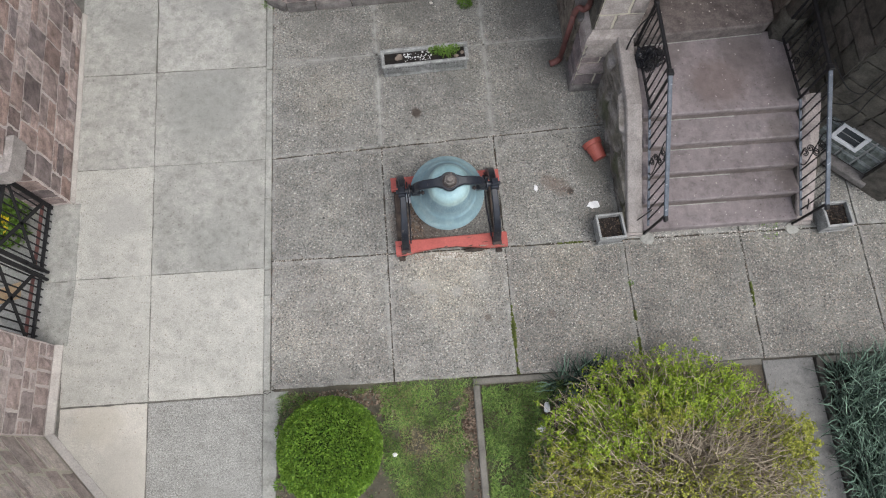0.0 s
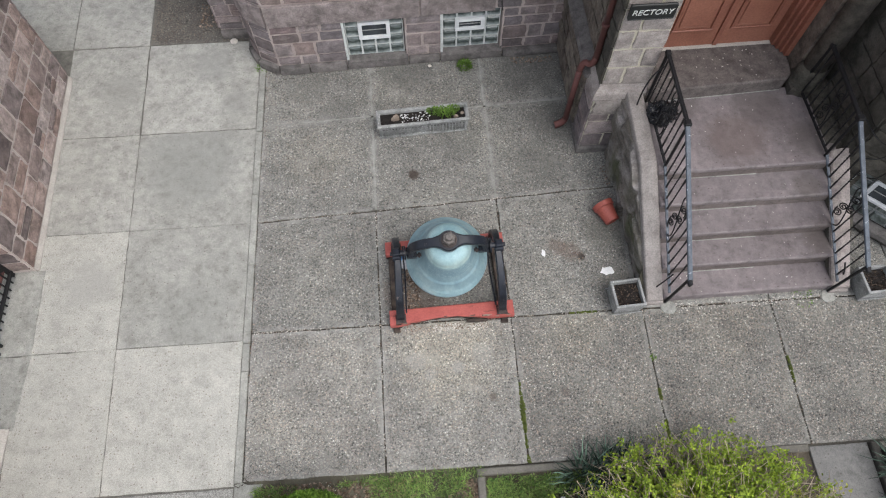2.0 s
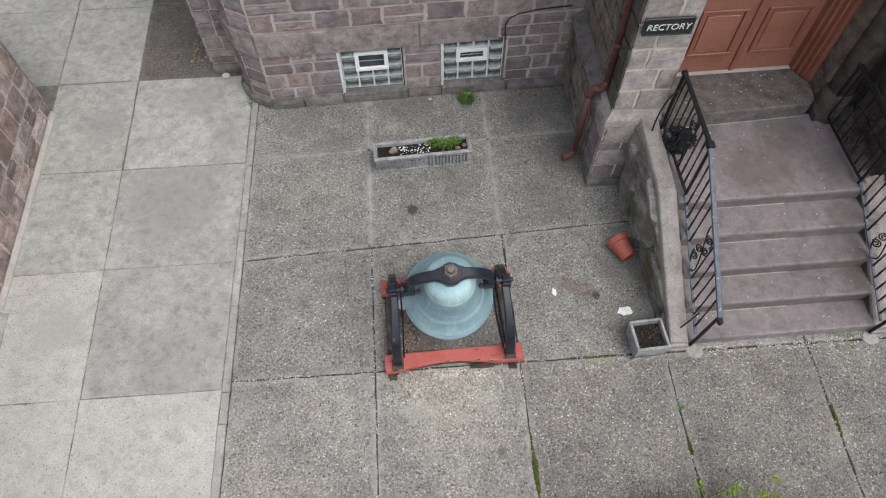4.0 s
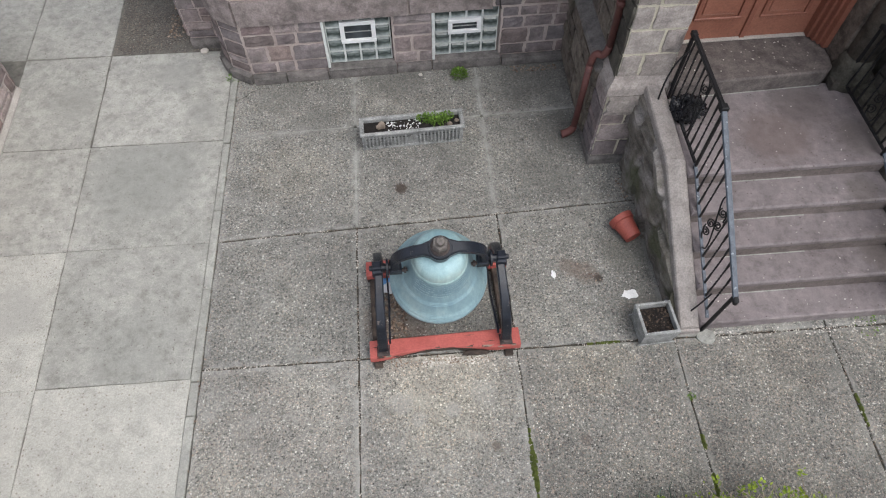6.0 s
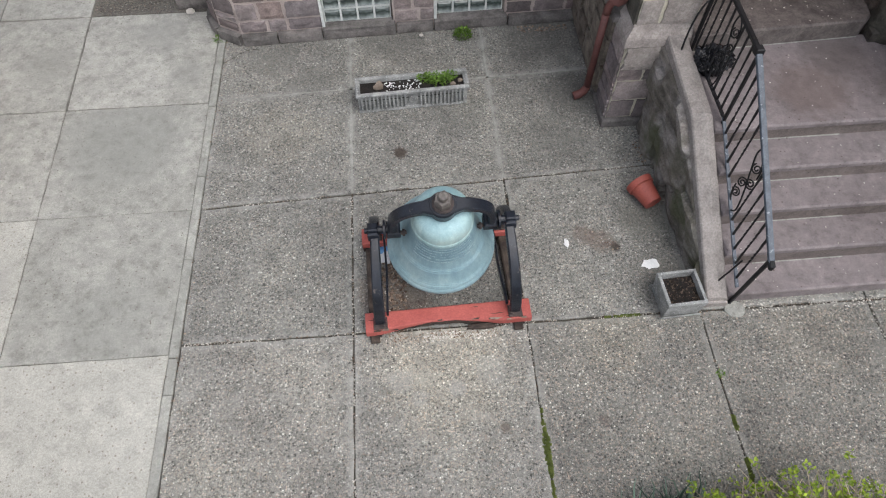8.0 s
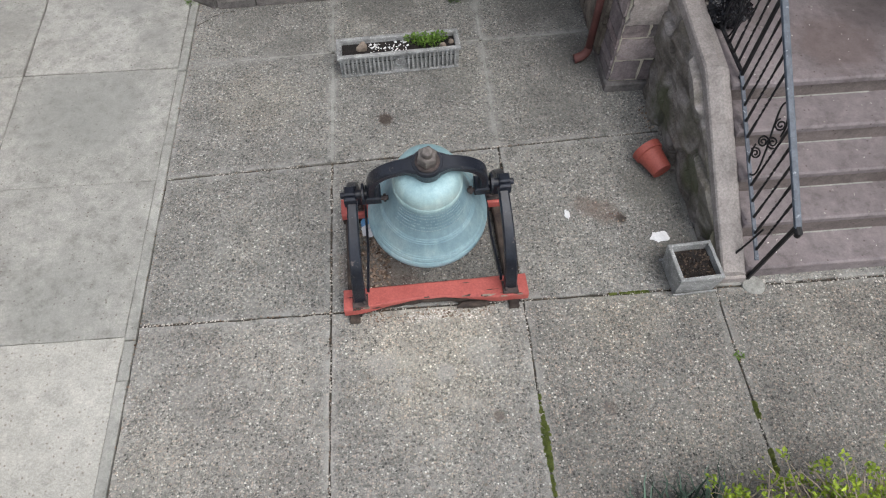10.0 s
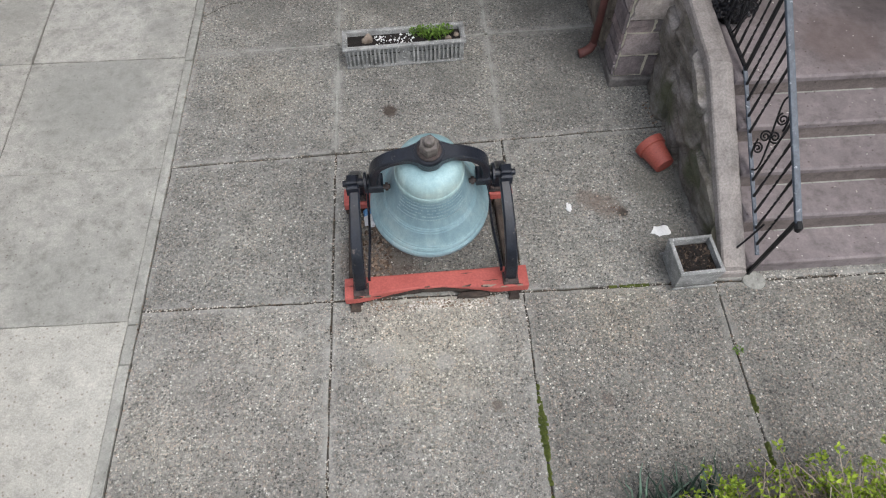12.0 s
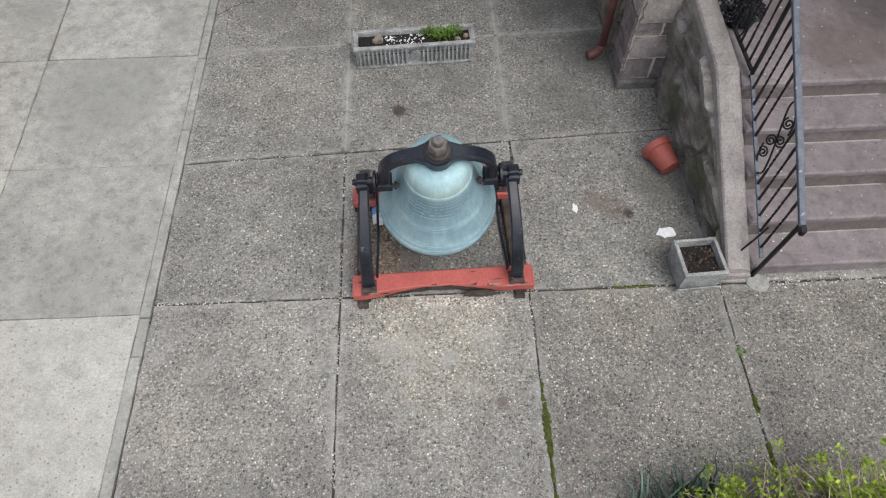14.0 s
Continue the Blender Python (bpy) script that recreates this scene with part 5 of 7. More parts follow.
def mossy_stone():
    m, nt, sh, where = start("mossy_rough_stone")
    c = ramp_node(nt, noise_node(nt, where, 3.0, 6, 0.6), [(0.34, (0.085, 0.076, 0.064)), (0.48, (0.165, 0.147, 0.128)), (0.64, (0.29, 0.268, 0.256))])
    mp = nt.nodes.new("ShaderNodeMapping")
    mp.inputs["Scale"].default_value = (3, 2.2, 13)
    nt.links.new(where, mp.inputs[0])
    strata = noise_node(nt, mp.outputs[0], 1.0, 6, 0.6)
    c = mix_node(nt, "MULTIPLY", c, ramp_node(nt, strata, [(0.36, (0.62,) * 3), (0.6, (1.2,) * 3)]), 1.0)
    fine = noise_node(nt, where, 60, 7, 0.7)
    c = mix_node(nt, "MULTIPLY", c, ramp_node(nt, fine, [(0.38, (0.78,) * 3), (0.62, (1.16,) * 3)]), 1.0)
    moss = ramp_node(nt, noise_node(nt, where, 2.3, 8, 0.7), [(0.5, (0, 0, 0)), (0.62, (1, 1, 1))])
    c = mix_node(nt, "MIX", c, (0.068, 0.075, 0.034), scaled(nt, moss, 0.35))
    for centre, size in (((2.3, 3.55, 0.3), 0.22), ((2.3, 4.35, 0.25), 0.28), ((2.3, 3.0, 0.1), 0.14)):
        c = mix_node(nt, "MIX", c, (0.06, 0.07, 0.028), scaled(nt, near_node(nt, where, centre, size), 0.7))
    finish(nt, sh, c, 0.95, mix_node(nt, "ADD", strata, fine, 0.5), 0.9, 0.02)
    return m


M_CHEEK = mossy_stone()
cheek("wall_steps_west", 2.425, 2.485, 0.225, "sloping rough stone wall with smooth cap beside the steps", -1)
cheek("wall_steps_east", 4.655, 4.72, 0.225, "shaded sloping stone wall with smooth cap beside the steps", 1)


def railing(label, base, top, post_foot, braces):
    """A wrought-iron handrail: base and top are polylines of near end, kink and far end."""
    r = thing("stair_railing", label, "railing", group="railings beside the steps")

    def along(line, yy):
        (a, b, c) = line
        p, q = (a, b) if yy < b[1] else (b, c)
        t = (yy - p[1]) / (q[1] - p[1])
        return Vector(p) + (Vector(q) - Vector(p)) * t
    part("handrail", Build().add(*bar([top[0], along(top, top[0][1] + 0.03), top[1]], 0.05, 0.028)), M_BLUE_IRON, r, "worn blue-grey painted handrail")
    part("handrail", Build().add(*bar([top[1], top[2]], 0.042, 0.034)), M_IRON, r, "black upper handrail")
    part("rail_end", Build().add(*tube([Vector(top[0]) + Vector((0, 0.01, 0.0)), Vector(top[0]) + Vector((0, -0.03, -0.015)), Vector(top[0]) + Vector((0, -0.03, -0.045))], [0.028, 0.03, 0.022], 10)), M_IRON, r)
    part("joint_collar", Build().add(*box(-0.034, 0.034, -0.035, 0.035, -0.035, 0.03, 0.008), m=Matrix.Translation(top[1])), M_IRON, r)
    part("bottom_channel", Build().add(*bar([base[0], base[1]], 0.032, 0.014)), M_BLUE_IRON, r, "worn bottom channel")
    part("bottom_channel", Build().add(*bar([base[1], base[2]], 0.032, 0.016)), M_IRON, r)
    part("post", Build().add(*bar([post_foot, Vector(top[0]) + Vector((0, 0.02, -0.01))], 0.03, 0.03, (1, 0, 0))), M_IRON, r)
    far = Vector(top[2])
    part("post", Build().add(*bar([(base[2][0], far.y, 0.97), far], 0.034, 0.034, (1, 0, 0))), M_IRON, r)
    part("rail_head", Build().add(*box(-0.026, 0.026, -0.03, 0.03, -0.03, 0.022, 0.006), m=Matrix.Translation(far)), M_IRON, r)
    kink = base[1][1] - 0.02
    part("post", Build().add(*bar([(base[1][0], kink, 0.75), along(top, kink)], 0.028, 0.028, (1, 0, 0))), M_IRON, r)
    yy = base[0][1] + 0.07
    skip = ((3.2, 3.42), (4.28, 4.46))
    while yy < far.y - 0.06:
        if not any(a < yy < b for a, b in skip) and abs(yy - kink) > 0.04:
            p, q = along(base, yy), along(top, yy)
            part("baluster", Build().add(*twisted(p, q, 0.0075)), M_IRON, r)
        yy += 0.108
    for a, b in skip:
        # a stem in an S with four volutes: u runs from the far to the near bar, v from foot to top
        def spot(u, v):
            p, q = along(base, b - (b - a) * u), along(top, b - (b - a) * u)
            return p + (q - p) * v
        stem = smooth_line([tuple(spot(u, v)) for u, v in ((0.12, 0.2), (0.2, 0.04), (0.62, -0.01), (0.9, 0.16), (0.7, 0.42), (0.42, 0.62), (0.22, 0.82), (0.42, 0.97), (0.85, 0.9), (0.92, 0.76))], 5)
        part("scroll", Build().add(*tube(stem, 0.0075, 6)), M_IRON, r)
        for u, v, turn, hand in ((0.34, 0.17, 0.0, 1), (0.36, 0.37, 2.2, -1), (0.76, 0.58, 3.6, 1), (0.64, 0.78, 0.6, -1)):
            m = spot(u, v)
            part("volute", Build().add(*tube([(m.x, m.y + du + 0.5 * (0.63 * du - 0.78 * dv), m.z + dv - 0.62 * (0.63 * du - 0.78 * dv)) for du, dv in spiral(0, 0, 0.045, 1.7, turn, 24, hand)], 0.0075, 5)), M_IRON, r)
    for pts in braces:
        part("brace", Build().add(*tube(pts, 0.009, 6)), M_IRON, r)
    return r


def twisted(p, q, s):
    """A square bar with a twist in its middle."""
    v, f = [], []
    n = 14
    for i in range(n + 1):
        t = i / n
        a = math.pi / 4 + 3 * math.pi * max(0.0, min(1.0, (t - 0.25) / 0.5))
        c = p + (q - p) * t
        v += [(c.x + 1.41 * s * math.cos(a + k * math.pi / 2), c.y + 1.41 * s * math.sin(a + k * math.pi / 2), c.z) for k in range(4)]
    for i in range(n):
        f += [(i * 4 + k, i * 4 + (k + 1) % 4, (i + 1) * 4 + (k + 1) % 4, (i + 1) * 4 + k) for k in range(4)]
    return v, f


railing("black wrought-iron stair railing with a worn blue-grey handrail", [(2.615, 2.69, 0.26), (2.61, 3.965, 1.03), (2.59, 4.8, 1.08)],
        [(2.625, 2.59, 0.85), (2.612, 3.97, 1.765), (2.605, 4.88, 1.81)], (2.635, 2.672, -0.01),
        [[(2.49, 2.79, 0.2), (2.55, 2.8, 0.36), (2.61, 2.82, 0.5)], bez((2.41, 4.72, 1.12), (2.41, 4.76, 1.6), (2.61, 4.84, 1.64), 8)])
railing("shaded black wrought-iron stair railing with a worn blue-grey handrail", [(4.6, 2.69, 0.26), (4.49, 3.985, 1.03), (4.44, 4.8, 1.08)],
        [(4.59, 2.61, 0.83), (4.465, 3.95, 1.7), (4.46, 4.9, 1.77)], (4.62, 2.675, -0.01),
        [[(4.74, 2.79, 0.2), (4.67, 2.8, 0.36), (4.6, 2.82, 0.5)]])
for x, yy in ((2.67, 2.6), (4.6, 2.61)):
    b = Build()
    pts = [(x + 0.09 * math.cos(a) * (1 + 0.2 * noise.noise((a, x, 0))), yy + 0.08 * math.sin(a) * (1 + 0.2 * noise.noise((a, x, 3)))) for a in (2 * math.pi * k / 20 for k in range(20))]
    part("mortar_patch", b.add(*prism(pts, -0.02, 0.008, 0.004)), M_CURB, court, "pale mortar patch at the rail's foot")

# sign on the pier
sign = thing("sign", "black painted sign board with pale letters on the pier", "sign", Matrix.Translation((2.25, 4.9, 2.42)))
part("board", Build().add(*box(-0.235, 0.235, -0.03, 0.0, -0.1, 0.09, 0.008)), M_SIGN, sign)
rim = Build()
for a in ((-0.235, 0.235, -0.1, -0.086), (-0.235, 0.235, 0.076, 0.09), (-0.235, -0.222, -0.086, 0.076), (0.222, 0.235, -0.086, 0.076)):
    rim.add(*box(a[0], a[1], -0.036, -0.03, a[2], a[3], 0.002))
part("border", rim, M_SIGN, sign)
text = bpy.data.curves.new("lettering", "FONT")
text.body, text.size, text.align_x, text.align_y, text.extrude, text.shear = "RECTORY", 0.094, "CENTER", "CENTER", 0.002, 0.12
probe = new("lettering", text)
bpy.context.view_layer.update()
letters = bpy.data.meshes.new_from_object(probe.evaluated_get(bpy.context.evaluated_depsgraph_get()))
bpy.data.objects.remove(probe)
letters.materials.clear()
part("lettering", letters, M_SIGN_TEXT, sign, "pale capital letters", m=Matrix.Translation((0, -0.033, -0.008)) @ Matrix.Rotation(radians(90), 4, "X"))

# downspout
spout = thing("downspout", "old red-painted iron downspout on the side wall", "drain pipe")
part("pipe", Build().add(*tube([(1.95, 5.2, 5.8), (1.95, 5.2, 1.42)], 0.037, 12)), M_PIPE, spout, smooth=True)
part("pipe_offset", Build().add(*tube(bez((1.95, 5.2, 1.45), (1.95, 5.21, 1.33), (1.91, 5.23, 1.3), 5) + bez((1.87, 5.26, 1.3), (1.835, 5.28, 1.28), (1.83, 5.29, 1.14), 5), 0.039, 12)), M_PIPE, spout, smooth=True)
part("pipe", Build().add(*tube([(1.83, 5.29, 1.16), (1.83, 5.32, 0.16)], 0.037, 12)), M_PIPE, spout, smooth=True)
part("shoe", Build().add(*tube(bez((1.83, 5.32, 0.18), (1.83, 5.325, 0.07), (1.7, 5.31, 0.045), 6), [0.039, 0.042, 0.044, 0.045, 0.046, 0.047, 0.048], 12)), M_PIPE, spout, smooth=True)
for z, x in ((1.95, 1.95), (3.4, 1.95)):
    part("bracket", Build().add(*lathe([(0.044, -0.025), (0.05, -0.01), (0.05, 0.01), (0.044, 0.025)], 14), m=Matrix.Translation((x, 5.2 if x > 1.9 else 5.3, z))), M_PIPE, spout)


# ---- the bell on its stand ----
STAND = Matrix.Translation((0.075, 3.11, 0)) @ Matrix.Rotation(radians(1.6), 4, "Z")
stand = thing("bell_stand", "cast-iron bell frame on red-painted timber beams", "bell stand", STAND)


def slab_beam(xs, lo, hi, z0, z1):
    """A plank with a wandering near edge, made of cross-sections along x."""
    v, f = [], []
    for x, a, b, z0 in zip(xs, lo, hi, z0 if isinstance(z0, list) else [z0] * len(xs)):
        c = 0.01
        v += [(x, a, z0), (x, a, z1 - c), (x, a + c, z1), (x, b - c, z1), (x, b, z1 - c), (x, b, z0)]
    for i in range(len(xs) - 1):
        f += [(i * 6 + k, (i + 1) * 6 + k, (i + 1) * 6 + (k + 1) % 6, i * 6 + (k + 1) % 6) for k in range(6)]
    f += [tuple(range(5, -1, -1)), tuple((len(xs) - 1) * 6 + k for k in range(6))]
    return Build().add(v, [t[::-1] for t in f])


xs = [-0.715 + 1.44 * i / 24 for i in range(25)]
lo = [-0.532 + (0.05 * math.sin(math.pi * min(1, max(0, (x + 0.62) / 1.05))) if -0.62 < x < 0.43 else 0.0) + 0.006 * noise.noise((x * 9, 0, 0)) for x in xs]
part("beam", slab_beam(xs, lo, [-0.345 + 0.004 * noise.noise((x * 5, 4, 0)) for x in xs], [0.075 + (0.06 * max(0.0, math.sin(math.pi * (x + 0.5) / 1.0)) if -0.5 < x < 0.5 else 0.0) for x in xs], 0.155), M_RED, stand)
part("beam_foot", slab_beam(xs, [a + 0.02 + 0.02 * noise.noise((x * 14, 2, 0)) for x, a in zip(xs, lo)], [-0.36] * 25, 0.03, 0.074), M_ROT, stand, "rotten dark wood under the front beam")
part("beam_splinter", Build().add(*prism([(0.16, -0.535), (0.3, -0.55), (0.42, -0.54), (0.4, -0.5), (0.2, -0.5)], 0.02, 0.07, 0.01)), M_ROT, stand, "split rotten wood")
part("beam", slab_beam(xs, [0.37 + 0.004 * noise.noise((x * 6, 9, 0)) for x in xs], [0.545] * 25, 0.085, 0.155), M_RED, stand)
part("beam_foot", slab_beam(xs, [0.39] * 25, [0.53] * 25, -0.005, 0.084), M_ROT, stand)
rb = random.Random(4)
for _ in range(13):
    x = rb.choice([rb.uniform(-0.7, -0.35), rb.uniform(-0.3, 0.2), rb.uniform(0.2, 0.69), rb.uniform(0.3, 0.69)])
    i = min(23, int((x + 0.715) / 0.06))
    shape = prism([(x, lo[i] - 0.002), (x + rb.uniform(0.02, 0.06), lo[i] - 0.003), (x + rb.uniform(0.02, 0.07), lo[i] + rb.uniform(0.006, 0.018)), (x + 0.004, lo[i] + rb.uniform(0.003, 0.014))], 0.15, 0.157 + rb.uniform(0, 0.004), 0.001)
    part("peeled_edge", Build().add(*shape), M_ROT if rb.random() < 0.55 else M_PEBBLE, stand, "bare wood where the red paint has peeled")
for x, yy, w, t in ((0.2, -0.385, 0.09, 0.004), (0.36, -0.465, 0.14, 0.004), (0.5, -0.5, 0.1, 0.006), (-0.69, -0.42, 0.06, 0.004), (-0.5, -0.53, 0.08, 0.005), (0.6, -0.52, 0.08, 0.006)):
    shape = prism([(x, yy), (x + w * 0.5, yy - t), (x + w, yy + t * 0.4), (x + w * 0.55, yy + t)], 0.15, 0.1565, 0.0005)
    part("crack", Build().add(*shape), M_ROT, stand, "dark crack in the red timber")
for x in (-0.64, 0.62):
    part("runner", Build().add(*box(x - 0.05, x + 0.05, -0.52, 0.52, -0.005, 0.084, 0.01)), M_ROT, stand, "dark wooden runner on the slabs")
    part("foot_block", Build().add(*box(x - 0.045, x + 0.035, -0.575, -0.5, -0.005, 0.05, 0.01)), M_ROT, stand)
for s in (-1, 1):
    x = 0.56 * s
    for d, foot in ((-1, -0.46), (1, 0.45)):
        pts = bez((x + 0.025 * s, foot, 0.16), (x + 0.015 * s, foot + 0.02 * d, 0.62), (x - 0.01 * s, 0.03, 0.84), 24)
        w = [0.1 - 0.025 * i / 24 for i in range(25)]
        part("leg", Build().add(*bar(pts, w, [0.045 + 0.02 * i / 24 for i in range(25)])), M_CAST, stand)
        part("foot_plate", Build().add(*box(x - 0.06 + 0.025 * s, x + 0.06 + 0.025 * s, foot - 0.06, foot + 0.05, 0.155, 0.18, 0.006)), M_RUSTY, stand, "rusty foot plate")
        part("bolt", Build().add(*lathe([(0.016, 0.18), (0.016, 0.2), (0.008, 0.206)], 6), m=Matrix.Translation((x + 0.02 * s - 0.03 * s, foot - 0.035, 0))), M_RUSTY, stand)
    part("tie_bar", Build().add(*bar([(x - 0.045 * s, -0.42, 0.24), (x - 0.06 * s, 0.0, 0.21), (x - 0.055 * s, 0.42, 0.24)], 0.018, 0.05)), M_CAST, stand)
    part("bearing_block", Build().add(*box(x - 0.045, x + 0.045, -0.035, 0.095, 0.8, 0.9, 0.014)), M_CAST, stand)
    part("bearing_cap", Build().add(*box(x - 0.04, x + 0.04, -0.01, 0.07, 0.9, 0.93, 0.01)), M_CAST, stand)

PIVOT = STAND @ Matrix.Translation((0, 0.03, 0.87)) @ Matrix.Rotation(radians(14), 4, "X")
bell = thing("bell", "large bronze church bell with pale blue-green patina", "bell", PIVOT)
crown = [(0.002, 0.32), (0.1, 0.318), (0.155, 0.31), (0.195, 0.292), (0.222, 0.264), (0.237, 0.226), (0.243, 0.185)]
flank = [(0.243, 0.185), (0.2465, 0.15), (0.252, 0.1), (0.265, 0.05), (0.281, -0.01), (0.303, -0.08), (0.331, -0.15), (0.347, -0.185), (0.364, -0.22), (0.383, -0.255), (0.407, -0.3), (0.432, -0.345), (0.452, -0.38), (0.466, -0.412), (0.471, -0.43)]
RINGS = [(0.168, 0.006), (0.152, 0.005), (0.138, 0.005), (0.122, 0.004), (-0.17, 0.004), (-0.19, 0.006), (-0.212, 0.005), (-0.33, 0.004), (-0.348, 0.006), (-0.362, 0.004), (-0.388, 0.006), (-0.404, 0.005)]
profile = crown + [(r + sum(h * math.exp(-((z - c) / 0.0042) ** 2) for c, h in RINGS), z) for r, z in smooth_line(flank, 14)[1:]]
profile += [(0.472, -0.44), (0.466, -0.455), (0.45, -0.461), (0.428, -0.449), (0.385, -0.37), (0.325, -0.25), (0.265, -0.1), (0.235, 0.1), (0.212, 0.22), (0.14, 0.28), (0.002, 0.29)]
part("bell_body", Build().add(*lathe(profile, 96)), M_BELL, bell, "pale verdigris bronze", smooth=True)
ins = Build()
rl = random.Random(8)
for row in range(6):
    z = 0.095 - row * 0.034
    rad = 0.2565 + 0.22 * (0.095 - z) + 0.4 * (0.095 - z) ** 2
    a = -2.5
    while a < -0.6:
        w = rl.uniform(0.025, 0.05)
        if rl.random() < 0.85:
            m = Matrix.Rotation(a + math.pi / 2, 4, "Z") @ Matrix.Translation((0, -rad, z))
            ins.add(*box(-w * rad * 0.5, w * rad * 0.5, -0.002, 0.003, -0.007, 0.007, 0.001), m=m)
        a += w + 0.02
tagged(part("inscription", ins, M_LETTERS, bell), "raised lettering too worn to read", kind="stuff")
arm = [(-0.395, -0.035), (-0.402, 0.06), (-0.395, 0.16), (-0.365, 0.255), (-0.3, 0.33), (-0.21, 0.375), (-0.12, 0.39), (0, 0.392)]
arm = [tuple(p) for p in smooth_line(arm + [(-x, z) for x, z in arm[-2::-1]], 5)]
part("yoke", Build().add(*bar([(x, 0, z) for x, z in arm], [0.1 + 0.11 * max(0.0, 1 - abs(x) / 0.15) for x, z in arm], [0.06 + 0.025 * max(0.0, 1 - abs(x) / 0.3) for x, z in arm], (0, 1, 0))), M_CAST, bell, "black cast-iron yoke")
part("yoke_hub", Build().add(*lathe([(0.09, 0.315), (0.106, 0.335), (0.11, 0.42), (0.1, 0.436), (0.002, 0.438)], 32)), M_CAST, bell)
part("washer", Build().add(*lathe([(0.082, 0.434), (0.084, 0.45), (0.074, 0.458), (0.002, 0.458)], 24)), M_RUSTY, bell)
part("nut", Build().add(*lathe([(0.066, 0.457), (0.07, 0.462), (0.07, 0.532), (0.062, 0.545), (0.002, 0.546)], 6), m=Matrix.Rotation(0.3, 4, "Z")), M_WORN, bell, "large worn grey nut")
part("bolt_end", Build().add(*lathe([(0.038, 0.544), (0.038, 0.574), (0.03, 0.586), (0.002, 0.588)], 16)), M_WORN, bell)
for s in (-1, 1):
    turn = Matrix.Rotation(radians(90), 4, "Y")
    part("gudgeon", Build().add(*lathe([(0.034, 0.38), (0.034, 0.6), (0.026, 0.605), (0.024, 0.63)], 16), m=Matrix.Scale(s, 4, (1, 0, 0)) @ turn), M_CAST, bell)
    part("collar", Build().add(*lathe([(0.06, 0.455), (0.08, 0.458), (0.08, 0.475), (0.06, 0.478)], 20), m=Matrix.Scale(s, 4, (1, 0, 0)) @ turn), M_CAST, bell)
    part("yoke_foot", Build().add(*box(-0.055, 0.055, -0.06, 0.06, -0.075, 0.03, 0.012), m=Matrix.Translation((0.395 * s, 0, 0))), M_CAST, bell)
    part("clamp_bolt", Build().add(*tube([(0.38 * s, -0.03, -0.03), (0.29 * s, -0.03, -0.03)], 0.018, 6)).add(*tube([(0.325 * s, -0.03, -0.03), (0.305 * s, -0.03, -0.03)], 0.03, 6)), M_RUSTY, bell)


# ---- planters, pot and litter ----
def crumbs(place, rx, ry, z, n, size, seed, lift=0.3):
    """Small faceted bits strewn over a patch, as one shape."""
    r = random.Random(seed)
    b = Build()
    for _ in range(n):
        x, yy = place[0] + r.uniform(-rx, rx), place[1] + r.uniform(-ry, ry)
        s = size * r.uniform(0.5, 1.3)
        a = r.uniform(0, 6.28)
        c, d = math.cos(a) * s, math.sin(a) * s
        h = s * r.uniform(lift, lift * 2.4)
        b.add([(x + c, yy + d, z), (x - d * 0.7, yy + c * 0.7, z), (x - c, yy - d, z), (x + d * 0.7, yy - c * 0.7, z), (x, yy, z + h)], [(0, 1, 4), (1, 2, 4), (2, 3, 4), (3, 0, 4)])
    return b


def leaf(b, p, d, up, length, wide):
    """A folded leaf of four triangles from p along d."""
    d, up = d.normalized(), up
    s = d.cross(up)
    if s.length < 1e-3:
        s = d.orthogonal()
    s.normalize()
    n = s.cross(d)
    m = p + d * (length * 0.45)
    o = len(b.v)
    b.v += [tuple(p), tuple(m + s * wide + n * wide * 0.35), tuple(p + d * length), tuple(m - s * wide + n * wide * 0.35), tuple(m)]
    b.f += [(o, o + 1, o + 4), (o + 1, o + 2, o + 4), (o + 2, o + 3, o + 4), (o + 3, o, o + 4)]


def sprig(b, place, rad, height, n, length, wide, seed):
    """A low tuft of leaves."""
    r = random.Random(seed)
    for _ in range(n):
        a, q = r.uniform(0, 6.28), rad * math.sqrt(r.random())
        p = Vector((place[0] + q * math.cos(a), place[1] + q * math.sin(a), place[2] + height * r.random() * (1 - 0.6 * q / rad)))
        d = Vector((math.cos(a) * r.uniform(0.2, 1) + r.uniform(-0.4, 0.4), math.sin(a) * r.uniform(0.2, 1) + r.uniform(-0.4, 0.4), r.uniform(-0.1, 0.9)))
        leaf(b, p, d, Vector((0, 0, 1)), length * r.uniform(0.6, 1.2), wide * r.uniform(0.7, 1.2))


def hollow_box(x, yy, h, taper, wall):
    """An open tub: outer half sizes x, yy at the top."""
    b = Build()
    o = [(-x, -yy), (x, -yy), (x, yy), (-x, yy)]
    low = [(a * (1 - taper / x), c * (1 - taper / yy)) for a, c in o]
    inn = [(a * (1 - wall / x), c * (1 - wall / yy)) for a, c in o]
    e = 0.006
    rings = [[(a, c, 0) for a, c in low], [(a * (1 - e / x), c * (1 - e / yy), h - e) for a, c in o], [(a * (1 - 2 * e / x), c * (1 - 2 * e / yy), h) for a, c in o], [(a, c, h) for a, c in inn], [(a, c, h - 0.09) for a, c in inn]]
    v = [p for ring in rings for p in ring]
    f = [(3, 2, 1, 0), (16, 17, 18, 19)]
    for k in range(4):
        f += [(k * 4 + i, k * 4 + (i + 1) % 4, (k + 1) * 4 + (i + 1) % 4, (k + 1) * 4 + i) for i in range(4)]
    return b.add(v, f)


